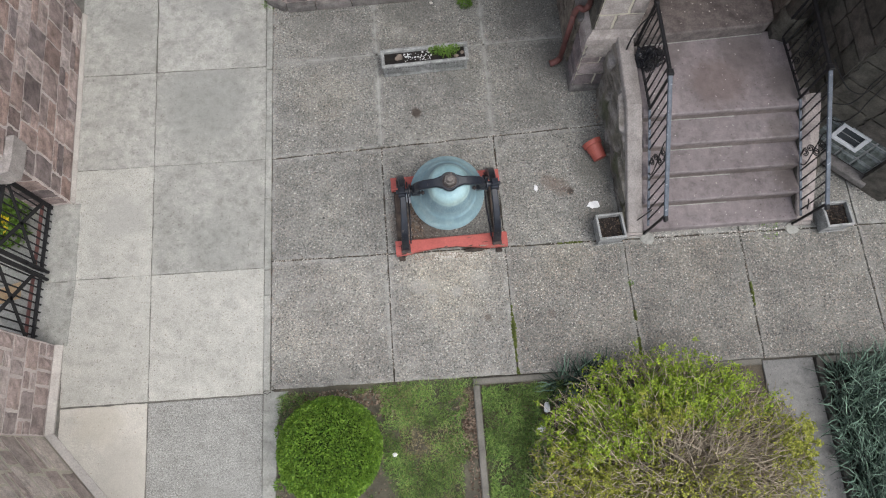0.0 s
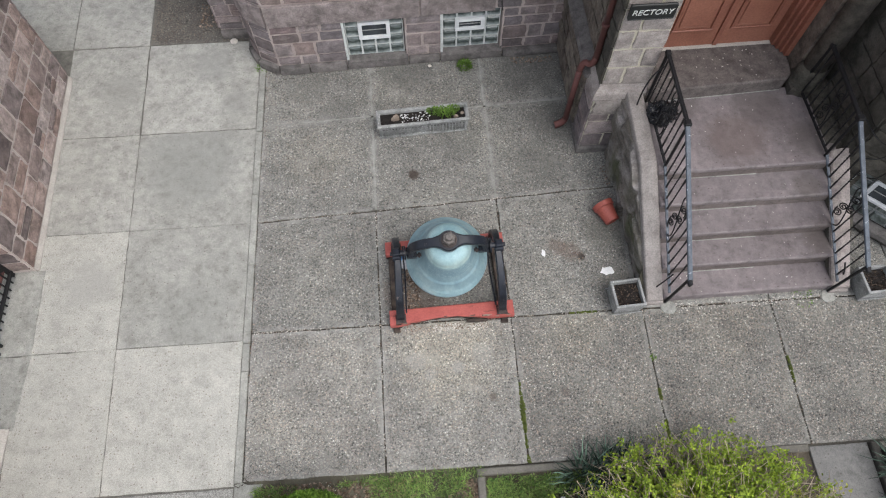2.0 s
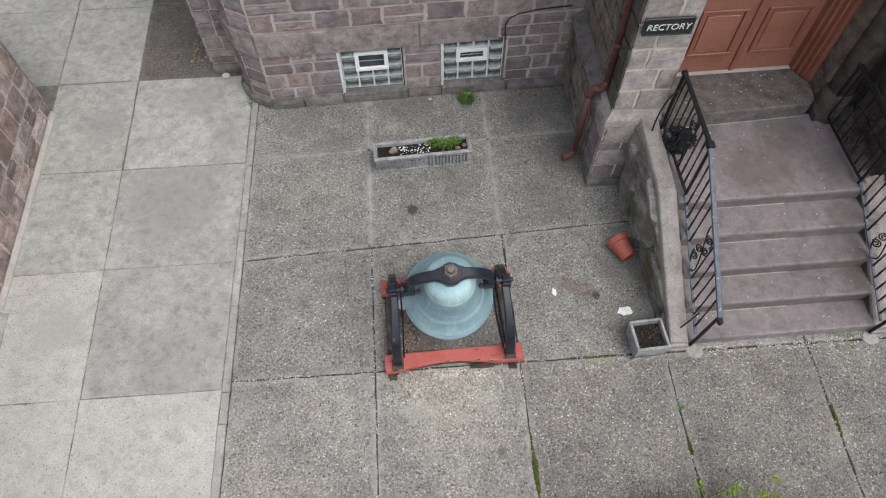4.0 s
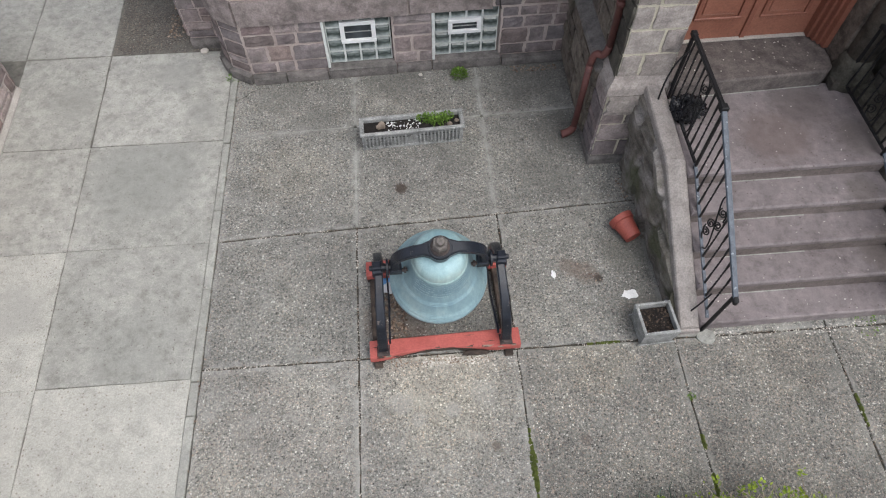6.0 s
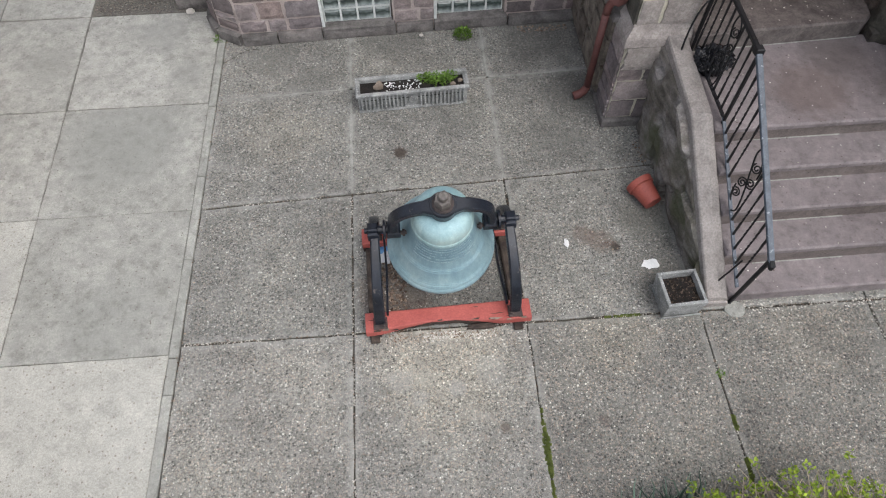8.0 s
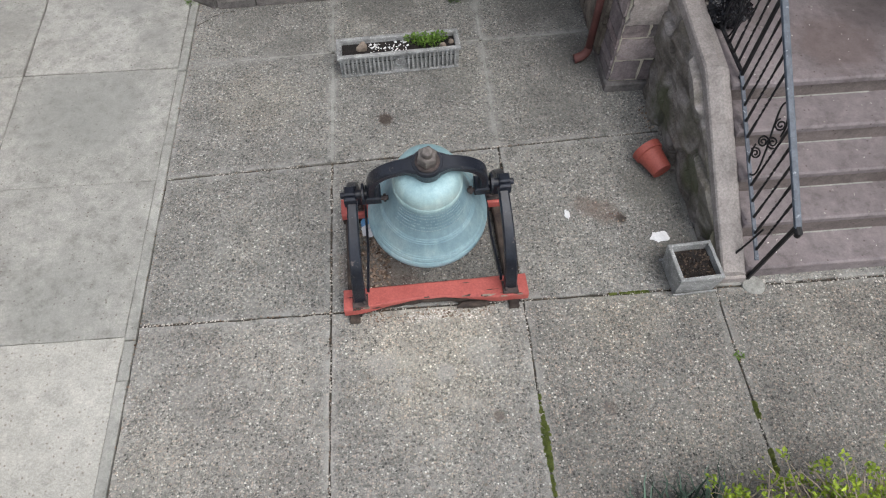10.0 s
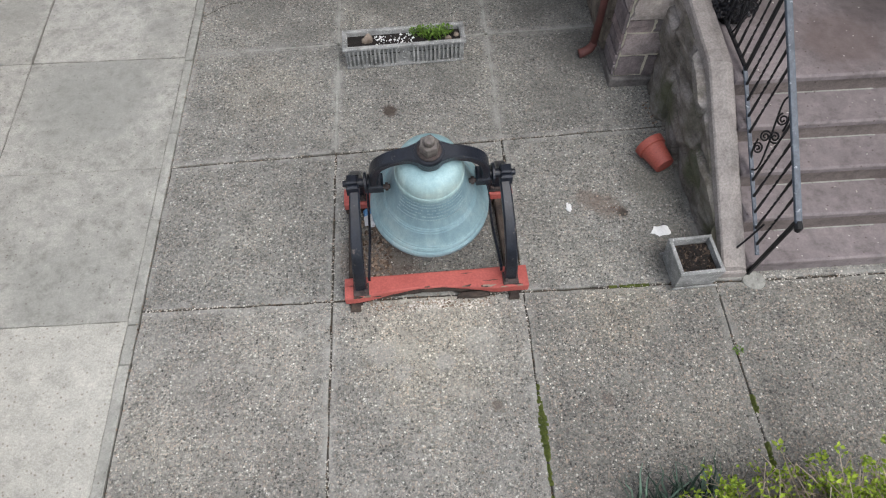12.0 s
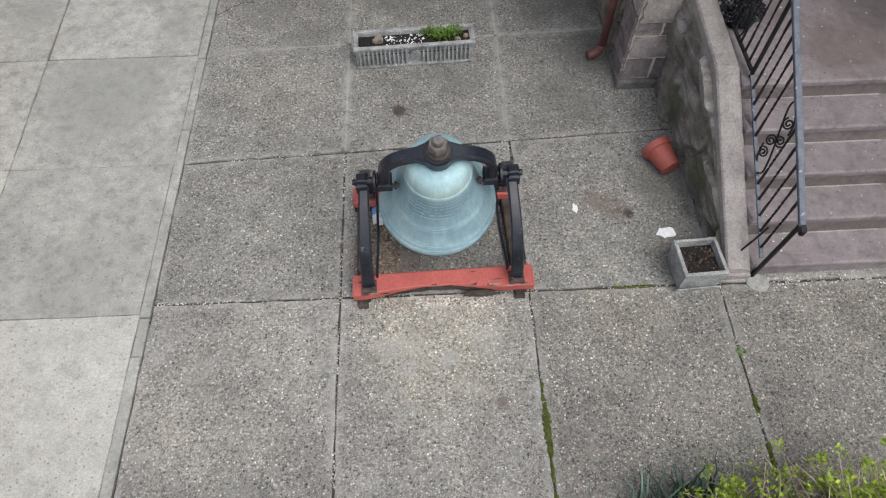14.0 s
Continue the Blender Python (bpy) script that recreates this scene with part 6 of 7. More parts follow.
trough = thing("planter_trough", "long grey fluted planter trough with soil and sprouting plants", "planter", Matrix.Translation((-0.085, 5.435, 0)) @ Matrix.Rotation(radians(3.0), 4, "Z"))
part("tub", hollow_box(0.585, 0.118, 0.26, 0.022, 0.02), M_PLANTER, trough)
rim = Build()
for a in ((-0.615, 0.615, -0.148, -0.108), (-0.615, 0.615, 0.108, 0.148), (-0.615, -0.575, -0.108, 0.108), (0.575, 0.615, -0.108, 0.108)):
    rim.add(*box(a[0], a[1], a[2], a[3], 0.235, 0.272, 0.008))
part("rim", rim, M_PLANTER, trough)
foot = Build()
for a in ((-0.595, 0.595, -0.13, -0.09), (-0.595, 0.595, 0.09, 0.13), (-0.595, -0.555, -0.09, 0.09), (0.555, 0.595, -0.09, 0.09)):
    foot.add(*box(a[0], a[1], a[2], a[3], 0.0, 0.03, 0.006))
part("foot_band", foot, M_PLANTER, trough)
flute = Build().add(*box(-0.0095, 0.0095, -0.018, 0.006, 0.03, 0.234, 0.005)).mesh("flute")
flute.materials.append(M_PLANTER)
for i in range(27):
    x = -0.559 + i * 0.043
    if abs(i - 13) < 2:
        continue
    for s in (-1, 1):
        part("flute", flute, M_PLANTER, trough, m=Matrix.Translation((x, s * 0.112, 0)) @ Matrix.Rotation(0 if s < 0 else math.pi, 4, "Z"))
for i in range(5):
    for s in (-1, 1):
        part("flute", flute, M_PLANTER, trough, m=Matrix.Translation((s * 0.582, -0.084 + i * 0.042, 0)) @ Matrix.Rotation(-s * math.pi / 2 * -1, 4, "Z"))
part("medallion", Build().add(*lathe([(0.055, 0), (0.055, 0.01), (0.04, 0.016), (0.03, 0.012), (0.002, 0.014)], 20), m=Matrix.Translation((0, -0.105, 0.13)) @ Matrix.Rotation(radians(90), 4, "X")), M_PLANTER, trough)
tagged(part("soil", Build().add(*box(-0.57, 0.57, -0.106, 0.106, 0.14, 0.222, 0.01)), M_SOIL, trough), "dark potting soil")
tagged(part("perlite", crumbs((-0.1, 0.015), 0.2, 0.07, 0.222, 70, 0.012, 3, 0.7), M_PAPER, trough), "white perlite grains", kind="stuff")
for k, (x, yy, s) in enumerate(((-0.36, 0.0, 0.06), (0.44, -0.05, 0.035), (0.53, 0.0, 0.03))):
    me = Build().add(*lathe([(0.6, 0), (1.0, 0.3), (0.9, 0.9), (0.5, 1.3), (0.05, 1.4)], 9))
    me.v = [(x1 * (1 + 0.35 * noise.noise((x1 * 1.3 + k, y1 * 1.3, z1))), y1 * (0.8 + 0.4 * noise.noise((x1, y1 + k, z1 * 2))), z1 * (1 + 0.3 * noise.noise((x1 + 5, y1, k)))) for x1, y1, z1 in me.v]
    part("pebble", me, M_PEBBLE, trough, m=Matrix.Translation((x, yy, 0.212)) @ Matrix.Diagonal((s, s * 0.8, s * 1.1, 1)))
tuft = Build()
for k, (x, yy) in enumerate(((0.2, 0.06), (0.28, 0.07), (0.36, 0.05), (0.43, 0.07), (0.27, 0.0), (0.14, 0.07), (0.36, 0.0))):
    sprig(tuft, (x, yy, 0.222), 0.065, 0.09, 80, 0.034, 0.011, 30 + k)
part("plant", tuft, M_WEED, trough, "fresh green seedlings")


def tub(x, yy, turn, seed, label):
    t = thing("square_planter", label, "planter", Matrix.Translation((x, yy, 0)) @ Matrix.Rotation(radians(turn), 4, "Z"), group="square planters beside the steps")
    part("tub", hollow_box(0.183, 0.178, 0.27, 0.03, 0.035), M_PLANTER, t)
    part("soil", Build().add(*box(-0.15, 0.15, -0.14, 0.14, 0.15, 0.205, 0.01)), M_SOIL, t, "dark soil with dead leaves")
    tagged(part("dead_leaves", crumbs((0, 0), 0.14, 0.13, 0.205, 240, 0.012, seed, 0.7), M_MULCH, t), "dry brown leaf bits", kind="stuff")
    for a in ((-0.18, 0.18, -0.172, -0.162), (-0.18, 0.18, 0.162, 0.172)):
        part("base_band", Build().add(*box(a[0], a[1], a[2], a[3], 0.03, 0.055, 0.003)), M_PLANTER, t)


tub(2.14, 2.722, 3, 4, "square grey planter with bare soil beside the steps")
tub(5.085, 2.69, 2, 5, "square grey planter with bare soil at the bay corner")

pot = thing("flower_pot", "terracotta-coloured plastic flower pot tipped on its side", "flower pot", Matrix.Translation((2.09, 3.99, 0.137)) @ Matrix.Rotation(radians(-68), 4, "Z") @ Matrix.Rotation(radians(97), 4, "Y") @ Matrix.Scale(0.88, 4))
part("pot_body", Build().add(*lathe([(0.085, 0.3), (0.1, 0.3), (0.128, 0.07), (0.12, 0.07), (0.118, 0.08), (0.09, 0.285), (0.003, 0.285)], 36)), M_TERRACOTTA, pot, smooth=False)
part("pot_rim", Build().add(*lathe([(0.13, 0.075), (0.146, 0.07), (0.152, 0.0), (0.14, -0.004), (0.132, 0.0), (0.124, 0.07)], 36)), M_TERRACOTTA, pot)
part("pot_base", Build().add(*lathe([(0.003, 0.295), (0.094, 0.296), (0.09, 0.302), (0.055, 0.302), (0.05, 0.297), (0.003, 0.298)], 36)), M_TERRACOTTA, pot)


def crumple(name, place, size, material, label, category, seed, rings=14, amount=0.3):
    b = Build()
    v, f = [], []
    n = rings * 2
    for i in range(rings + 1):
        t = math.pi * i / rings
        for k in range(n):
            a = 2 * math.pi * k / n
            p = Vector((math.sin(t) * math.cos(a), math.sin(t) * math.sin(a), math.cos(t)))
            q = p * (1 + amount * noise.noise(p * 2.3 + Vector((seed, 0, 0))) + amount * 0.6 * abs(noise.noise(p * 6 + Vector((0, seed, 0)))) + (amount * 0.5 * abs(noise.noise(p * 15)) if rings > 30 else 0.0))
            v.append((place[0] + q.x * size[0], place[1] + q.y * size[1], place[2] + max(-0.98, q.z) * size[2]))
    for i in range(rings):
        f += [(i * n + k, (i + 1) * n + k, (i + 1) * n + (k + 1) % n, i * n + (k + 1) % n) for k in range(n)]
    return tagged(part(name, b.add(v, f), material), label, category)


crumple("rubbish_bag", (2.68, 4.6, 1.1), (0.15, 0.135, 0.125), M_BAG, "crumpled shiny black plastic bag tied to the railing", "plastic bag", 3, 44, 0.42)
crumple("paper_scrap", (1.286, 3.415, 0.012), (0.02, 0.04, 0.012), M_PAPER, "small crumpled white paper scrap on the slabs", "litter", 5, 10, 0.7)
crumple("plastic_scrap", (2.03, 3.125, 0.012), (0.07, 0.045, 0.012), M_PAPER, "thin whitish plastic scrap beside the planter", "litter", 6, 10, 0.6)
crumple("wrapper", (-0.435, 3.39, 0.025), (0.06, 0.065, 0.03), M_PAPER, "crumpled white wrapper under the bell", "litter", 7, 8, 0.5)
crumple("blue_wrapper", (-0.437, 3.455, 0.025), (0.06, 0.05, 0.032), M_BLUE, "crumpled blue wrapper under the bell", "litter", 8, 8, 0.5)
crumple("paper_scrap", (-0.767, 0.134, 0.05), (0.03, 0.024, 0.01), M_PAPER, "white paper scrap lying in the grass", "litter", 9, 8)
crumple("paper_scrap", (1.085, 0.55, 0.05), (0.035, 0.06, 0.018), M_PAPER, "whitish wrapper lying on the bed", "litter", 10, 8, 0.5)
crumple("paper_scrap", (0.99, 0.3, 0.04), (0.042, 0.036, 0.02), M_PAPER, "white paper ball lying on the bed", "litter", 11, 8, 0.5)
# added lump in place of a white bird splash on the plinth
crumple("pebble", (0.07, 6.5, 0.012), (0.028, 0.02, 0.016), M_GRIT, "pale lump standing in for a white bird dropping at the wall's foot", "stone", 12, 6)
crumple("pebble", (-2.77, 7.17, 0.02), (0.055, 0.045, 0.025), M_GRIT, "pale lump of mortar at the wall's foot", "stone", 13, 8)

joint_grit(COURT_LINES, 85, M_GRIT, "pale grit caught in the slab joints", 41, 0.008)
joint_grit(COURT_LINES, 30, M_CHIP, "dead brown bits caught in the slab joints", 42, 0.008)
grit = crumbs((3.6, 2.6), 1.0, 0.05, 0.001, 170, 0.012, 21)
grit2 = crumbs((0.18, 2.545), 0.32, 0.04, 0.001, 240, 0.009, 22)
grit3 = crumbs((0.0, 2.53), 0.5, 0.05, 0.001, 90, 0.007, 23)
for b in (grit2, grit3, crumbs((-1.4, 0.84), 0.7, 0.09, 0.002, 130, 0.007, 26), crumbs((1.0, 0.2), 0.3, 0.5, 0.002, 60, 0.008, 27), crumbs((-0.35, 3.05), 0.28, 0.4, 0.001, 90, 0.009, 24)):
    grit.add(b.v, b.f)
tagged(part("pale_grit", grit, M_GRIT), "pale grit and fallen petals on the slabs", "grit", kind="stuff")
petals = Build()
rp = random.Random(77)
for k, (yy, z) in enumerate(NOSES):
    y1 = NOSES[k + 1][0] if k < 4 else 4.85
    for _ in range(16 if k < 4 else 40):
        c = crumbs((rp.uniform(2.7, 4.5), rp.uniform(yy + 0.02, y1 - 0.02)), 0.001, 0.001, z, 1, 0.009, rp.random(), 0.3)
        petals.add(c.v, c.f)
for _ in range(45):
    c = crumbs((rp.uniform(2.75, 4.2), rp.uniform(4.98, 5.46)), 0.001, 0.001, 1.17, 1, 0.011, rp.random(), 0.3)
    petals.add(c.v, c.f)
tagged(part("petals", petals, M_GRIT), "tiny pale petals fallen on the steps", "petals", kind="stuff")
leaves = crumbs((-0.42, 3.0), 0.15, 0.4, 0.002, 380, 0.018, 31, 0.5)
for c in (crumbs((1.55, 6.52), 0.3, 0.05, 0.002, 70, 0.018, 32, 0.4), crumbs((1.7, 3.36), 0.07, 0.05, 0.002, 16, 0.014, 45, 0.5), crumbs((1.55, 3.45), 0.15, 0.08, 0.002, 14, 0.01, 46, 0.5), crumbs((2.25, 4.25), 0.04, 0.4, 0.002, 40, 0.015, 33, 0.4), crumbs((-2.25, 4.0), 0.03, 2.8, 0.002, 110, 0.01, 34, 0.3), crumbs((-3.2, 8.3), 0.12, 0.8, 0.002, 200, 0.02, 35, 0.4), crumbs((0.15, 0.45), 0.1, 0.4, 0.004, 420, 0.017, 36, 0.6), crumbs((0.17, 0.1), 0.08, 0.75, 0.004, 260, 0.017, 43, 0.6), crumbs((0.05, 0.4), 0.16, 0.35, 0.03, 90, 0.016, 44, 0.5), crumbs((-1.35, 0.82), 0.75, 0.11, 0.0, 620, 0.018, 37, 0.5), crumbs((-1.3, 0.3), 0.85, 0.6, 0.0, 500, 0.016, 38, 0.5), crumbs((-0.75, 0.75), 0.22, 0.16, 0.001, 200, 0.02, 39, 0.5), crumbs((0.05, 2.56), 0.5, 0.04, 0.001, 120, 0.012, 40, 0.4), crumbs((1.0, 0.2), 0.3, 0.6, 0.0, 260, 0.016, 41, 0.5)):
    leaves.add(c.v, c.f)
tagged(part("leaf_litter", leaves, M_CHIP), "dry brown leaf litter in corners and under the bell", "leaf litter", kind="stuff")

# cables on the bay wall
for pts in ([(4.69, 4.18, 1.5), (4.77, 3.84, 1.45), (4.88, 3.7, 1.5), (4.9, 3.68, 1.73), (4.88, 3.72, 2.2)],
            [(4.78, 3.83, 1.1), (4.87, 3.71, 1.26), (4.9, 3.69, 1.47), (4.88, 3.71, 1.71), (4.89, 3.71, 2.3)],
            [(4.88, 3.78, 0.83), (4.97, 3.64, 0.95), (5, 3.61, 1.19), (4.98, 3.63, 1.48), (4.95, 3.67, 2.4)],
            [(5.13, 3.64, 0.01), (5.27, 3.48, 0.012), (5.4, 3.34, 0.012), (5.53, 3.22, 0.012), (5.77, 3.08, 0.012), (6, 2.96, 0.012), (6.73, 2.88, 0.012)]):
    fine = []
    for i in range(len(pts) - 1):
        a, b, c, d = (Vector(pts[max(0, min(len(pts) - 1, i + k))]) for k in (-1, 0, 1, 2))
        fine += [0.5 * ((2 * b) + (c - a) * t + (2 * a - 5 * b + 4 * c - d) * t * t + (3 * b - a - 3 * c + d) * t ** 3) for t in (0, 0.2, 0.4, 0.6, 0.8)]
    tagged(part("cable", Build().add(*tube(fine + [Vector(pts[-1])], 0.008, 6)), M_CABLE, smooth=True), "loose black cable hanging at the bay wall", "cable", "cables at the bay wall")

fine = [on_back(u, o, z) for u, o, z in ((3.12, 0.06, 0.88), (3.1, 0.062, 0.98), (3.09, 0.062, 1.1), (3.13, 0.064, 1.2), (3.24, 0.066, 1.26), (3.5, 0.06, 1.3), (3.9, 0.05, 1.31))]
tagged(part("cable", Build().add(*tube(fine, 0.009, 6)), M_CABLE, smooth=True), "black cable fixed to the rectory wall above the window", "cable")

# ---- gate in the church wall ----
gate = thing("iron_gate", "closed black wrought-iron double gate in the church wall", "gate")
GX = -5.15
for k, (y0, y1) in enumerate(((1.75, 2.63), (2.67, 3.58))):
    leaf_part = part("gate_leaf", Build().add(*box(GX - 0.02, GX + 0.02, y0, y0 + 0.045, 0.05, 2.0, 0.005)).add(*box(GX - 0.02, GX + 0.02, y1 - 0.045, y1, 0.05, 2.0, 0.005)), M_IRON, gate)
    part("gate_rail", Build().add(*box(GX - 0.03, GX - 0.005, y0, y1, 0.2, 0.25, 0.005)), M_PIPE, leaf_part, "red-brown lower rail")
    part("gate_rail", Build().add(*box(GX - 0.005, GX + 0.03, y0, y1, 0.11, 0.15, 0.005)), M_IRON, leaf_part)
    for z in (1.0, 1.85):
        part("gate_rail", Build().add(*box(GX - 0.02, GX + 0.02, y0, y1, z, z + 0.045, 0.005)), M_IRON, leaf_part)
    for a, b in (((y0 + 0.04, 0.28), (y1 - 0.04, 1.0)), ((y1 - 0.04, 0.28), (y0 + 0.04, 1.0))):
        part("gate_brace", Build().add(*bar([(GX + 0.022, a[0], a[1]), (GX + 0.022, b[0], b[1])], 0.05, 0.012, (0, 1, 0))), M_IRON, leaf_part)
    yy = y0 + 0.1
    while yy < y1 - 0.06:
        part("picket", Build().add(*tube([(GX, yy, 0.03), (GX, yy, 1.95), (GX, yy, 2.08)], [0.011, 0.011, 0.002], 6)), M_IRON, leaf_part)
        yy += 0.1
part("lock_plate", Build().add(*box(GX - 0.03, GX + 0.035, 2.57, 2.7, 0.95, 1.15, 0.008)), M_IRON, gate)
for yy in (2.58, 2.68):
    part("drop_bolt", Build().add(*tube([(GX + 0.035, yy, 0.02), (GX + 0.035, yy, 0.45)], 0.022, 8)), M_IRON, gate)
shrubby = Build()
for k in range(5):
    sprig(shrubby, (-5.62 - 0.1 * (k % 3), 3.22 + 0.1 * (k % 2) + 0.06 * k, 0.0), 0.18, 0.35, 150, 0.09, 0.03, 60 + k)
tagged(part("flowering_plant", shrubby, M_WEED), "bright green flowering plant behind the gate", "plant")
blooms = Build()
for k in range(3):
    sprig(blooms, (-5.66 - 0.08 * k, 3.2 + 0.08 * k, 0.2), 0.16, 0.25, 26, 0.06, 0.03, 70 + k)
tagged(part("yellow_flowers", blooms, M_FLOWER), "yellow blooms on the plant behind the gate", "flowers")
tagged(part("cardboard_sheet", Build().add(*prism([(-5.68, 2.3), (-5.42, 2.36), (-5.45, 2.58), (-5.7, 2.5)], 0.016, 0.022, 0.001)), M_CARD), "flat brown cardboard piece behind the gate", "cardboard")


# ---- planting ----
def weed(place, rad, height, n, length, wide, seed, label):
    b = Build()
    sprig(b, place, rad, height, n, length, wide, seed)
    tagged(part("weed", b, M_WEED), label, "weed", "weeds in the joints")


weed((0.57, 6.45, 0), 0.09, 0.13, 260, 0.045, 0.009, 1, "bright green weed tuft at the wall's foot")
weed((-2.33, 6.62, 0), 0.08, 0.05, 50, 0.045, 0.007, 2, "small weed tuft in the curb joint")
weed((2.355, 2.02, 0), 0.03, 0.015, 26, 0.028, 0.007, 3, "tiny weed in a slab joint")
weed((-2.13, 0.5, 0), 0.05, 0.07, 60, 0.05, 0.009, 4, "green weed tuft beside the hedge")
weed((-2.12, -0.1, 0), 0.05, 0.07, 60, 0.05, 0.009, 5, "green weed tuft beside the hedge")
weed((4.3, 2.62, 0.0), 0.14, 0.02, 40, 0.03, 0.009, 6, "sparse weeds along the lowest step")


def grass_patch(name, x0, x1, y0, y1, n, material, label, density, height=0.06, seed=1):
    r = random.Random(seed)
    b = Build()
    while n > 0:
        x, yy = r.uniform(x0, x1), r.uniform(y0, y1)
        n -= 1
        if density(x, yy) < r.random():
            continue
        a, h, w = r.uniform(0, 6.28), height * r.uniform(0.4, 1.5), 0.0029 * r.uniform(0.7, 1.4)
        c, d = math.cos(a), math.sin(a)
        k = r.uniform(0.3, 1.1) * h
        o = len(b.v)
        b.v += [(x - d * w, yy + c * w, -0.012), (x + d * w, yy - c * w, -0.012), (x + c * k * 0.4 + d * w * 0.8, yy + d * k * 0.4 - c * w * 0.8, h * 0.6), (x + c * k * 0.4 - d * w * 0.8, yy + d * k * 0.4 + c * w * 0.8, h * 0.6), (x + c * k, yy + d * k, h)]
        b.f += [(o, o + 1, o + 2, o + 3), (o + 3, o + 2, o + 4)]
    tagged(part(name, b, material), label, "grass", kind="stuff")


def turf(x, yy):
    k = 0.62 + 1.3 * noise.noise((x * 2.2, yy * 2.2, 1)) + 0.9 * noise.noise((x * 7, yy * 7, 5)) + 0.5 * noise.noise((x * 21, yy * 21, 3))
    if x > 0.02 and yy > -0.5:
        k -= 1.8 * max(0, min(1, (x + 0.14 * noise.noise((yy * 3.5, x * 2, 9)) - 0.09 + 0.16 * (yy - 0.45) ** 2) * 9))
    if x < -0.62 and (x + 1.44) ** 2 + (yy - 0.17) ** 2 < (0.62 if x < -1.1 or yy > 0.6 else 0.36) + 0.35 * noise.noise((x * 4, yy * 4, 2)):
        k -= 0.9
    return k


grass_patch("grass", -2.15, 0.21, -2.2, 0.92, 105000, M_GRASS, "short patchy spring grass", turf, 0.05)
grass_patch("dry_grass", -2.15, 0.21, -2.0, 0.92, 24000, M_DRY, "dry straw among the grass", lambda x, yy: 0.5 + 1.4 * noise.noise((x * 2.6, yy * 2.6, 7)) - (0.8 if x < -0.7 else 0) - max(0, x * 8), 0.045, 2)
grass_patch("grass", 0.32, 1.6, -2.2, 0.84, 60000, M_GRASS, "thin grass between bed edging and shrub", lambda x, yy: 0.85 + 1.1 * noise.noise((x * 3, yy * 3, 2)) + 0.7 * noise.noise((x * 9, yy * 9, 4)) - max(0, (x - 0.8)) * 0.7, 0.05, 3)
grass_patch("grass", -1.0, 0.28, 0.86, 0.96, 900, M_GRASS, "grass growing over the slab edge", lambda x, yy: 0.8, 0.05, 4)


def hedge_ball(centre, rx, rz, n, seed):
    h = thing("box_hedge", "clipped round box hedge of small bright green leaves", "hedge", Matrix.Translation((centre[0], centre[1], 0)))
    r = random.Random(seed)
    # added core whose dark colour stands in for shade between leaves
    inner = Build()
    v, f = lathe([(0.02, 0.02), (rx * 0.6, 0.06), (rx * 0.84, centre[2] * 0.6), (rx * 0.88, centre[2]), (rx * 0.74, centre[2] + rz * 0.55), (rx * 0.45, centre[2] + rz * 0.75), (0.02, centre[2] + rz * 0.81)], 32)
    part("inner_core", inner.add(v, f), M_BOX_IN, h, "dark green core standing in for shade between the leaves", smooth=True)
    b = Build()
    for _ in range(n):
        z = 1 - 1.75 * r.random()
        a = r.uniform(0, 6.28)
        q = math.sqrt(max(0, 1 - z * z))
        p = Vector((q * math.cos(a), q * math.sin(a), z))
        bump = 1 + 0.035 * noise.noise(p * 5) + 0.03 * noise.noise(p * 11)
        k = bump * r.uniform(0.93, 1.02)
        sq = 1.0 if z < 0 else 1 - 0.1 * z
        c = Vector((p.x * rx * k, p.y * rx * k, centre[2] + p.z * rz * k * sq))
        d = (p + Vector((r.uniform(-1, 1), r.uniform(-1, 1), r.uniform(-0.6, 1))) * 0.9).normalized()
        leaf(b, c, d, p + Vector((r.uniform(-0.6, 0.6), r.uniform(-0.6, 0.6), r.uniform(-0.6, 0.6))), r.uniform(0.02, 0.036), r.uniform(0.008, 0.0135))
    tagged(part("foliage", b, M_BOX, h), "small bright green leaves", kind="stuff")


hedge_ball((-1.465, 0.235, 0.43), 0.565, 0.455, 34000, 3)


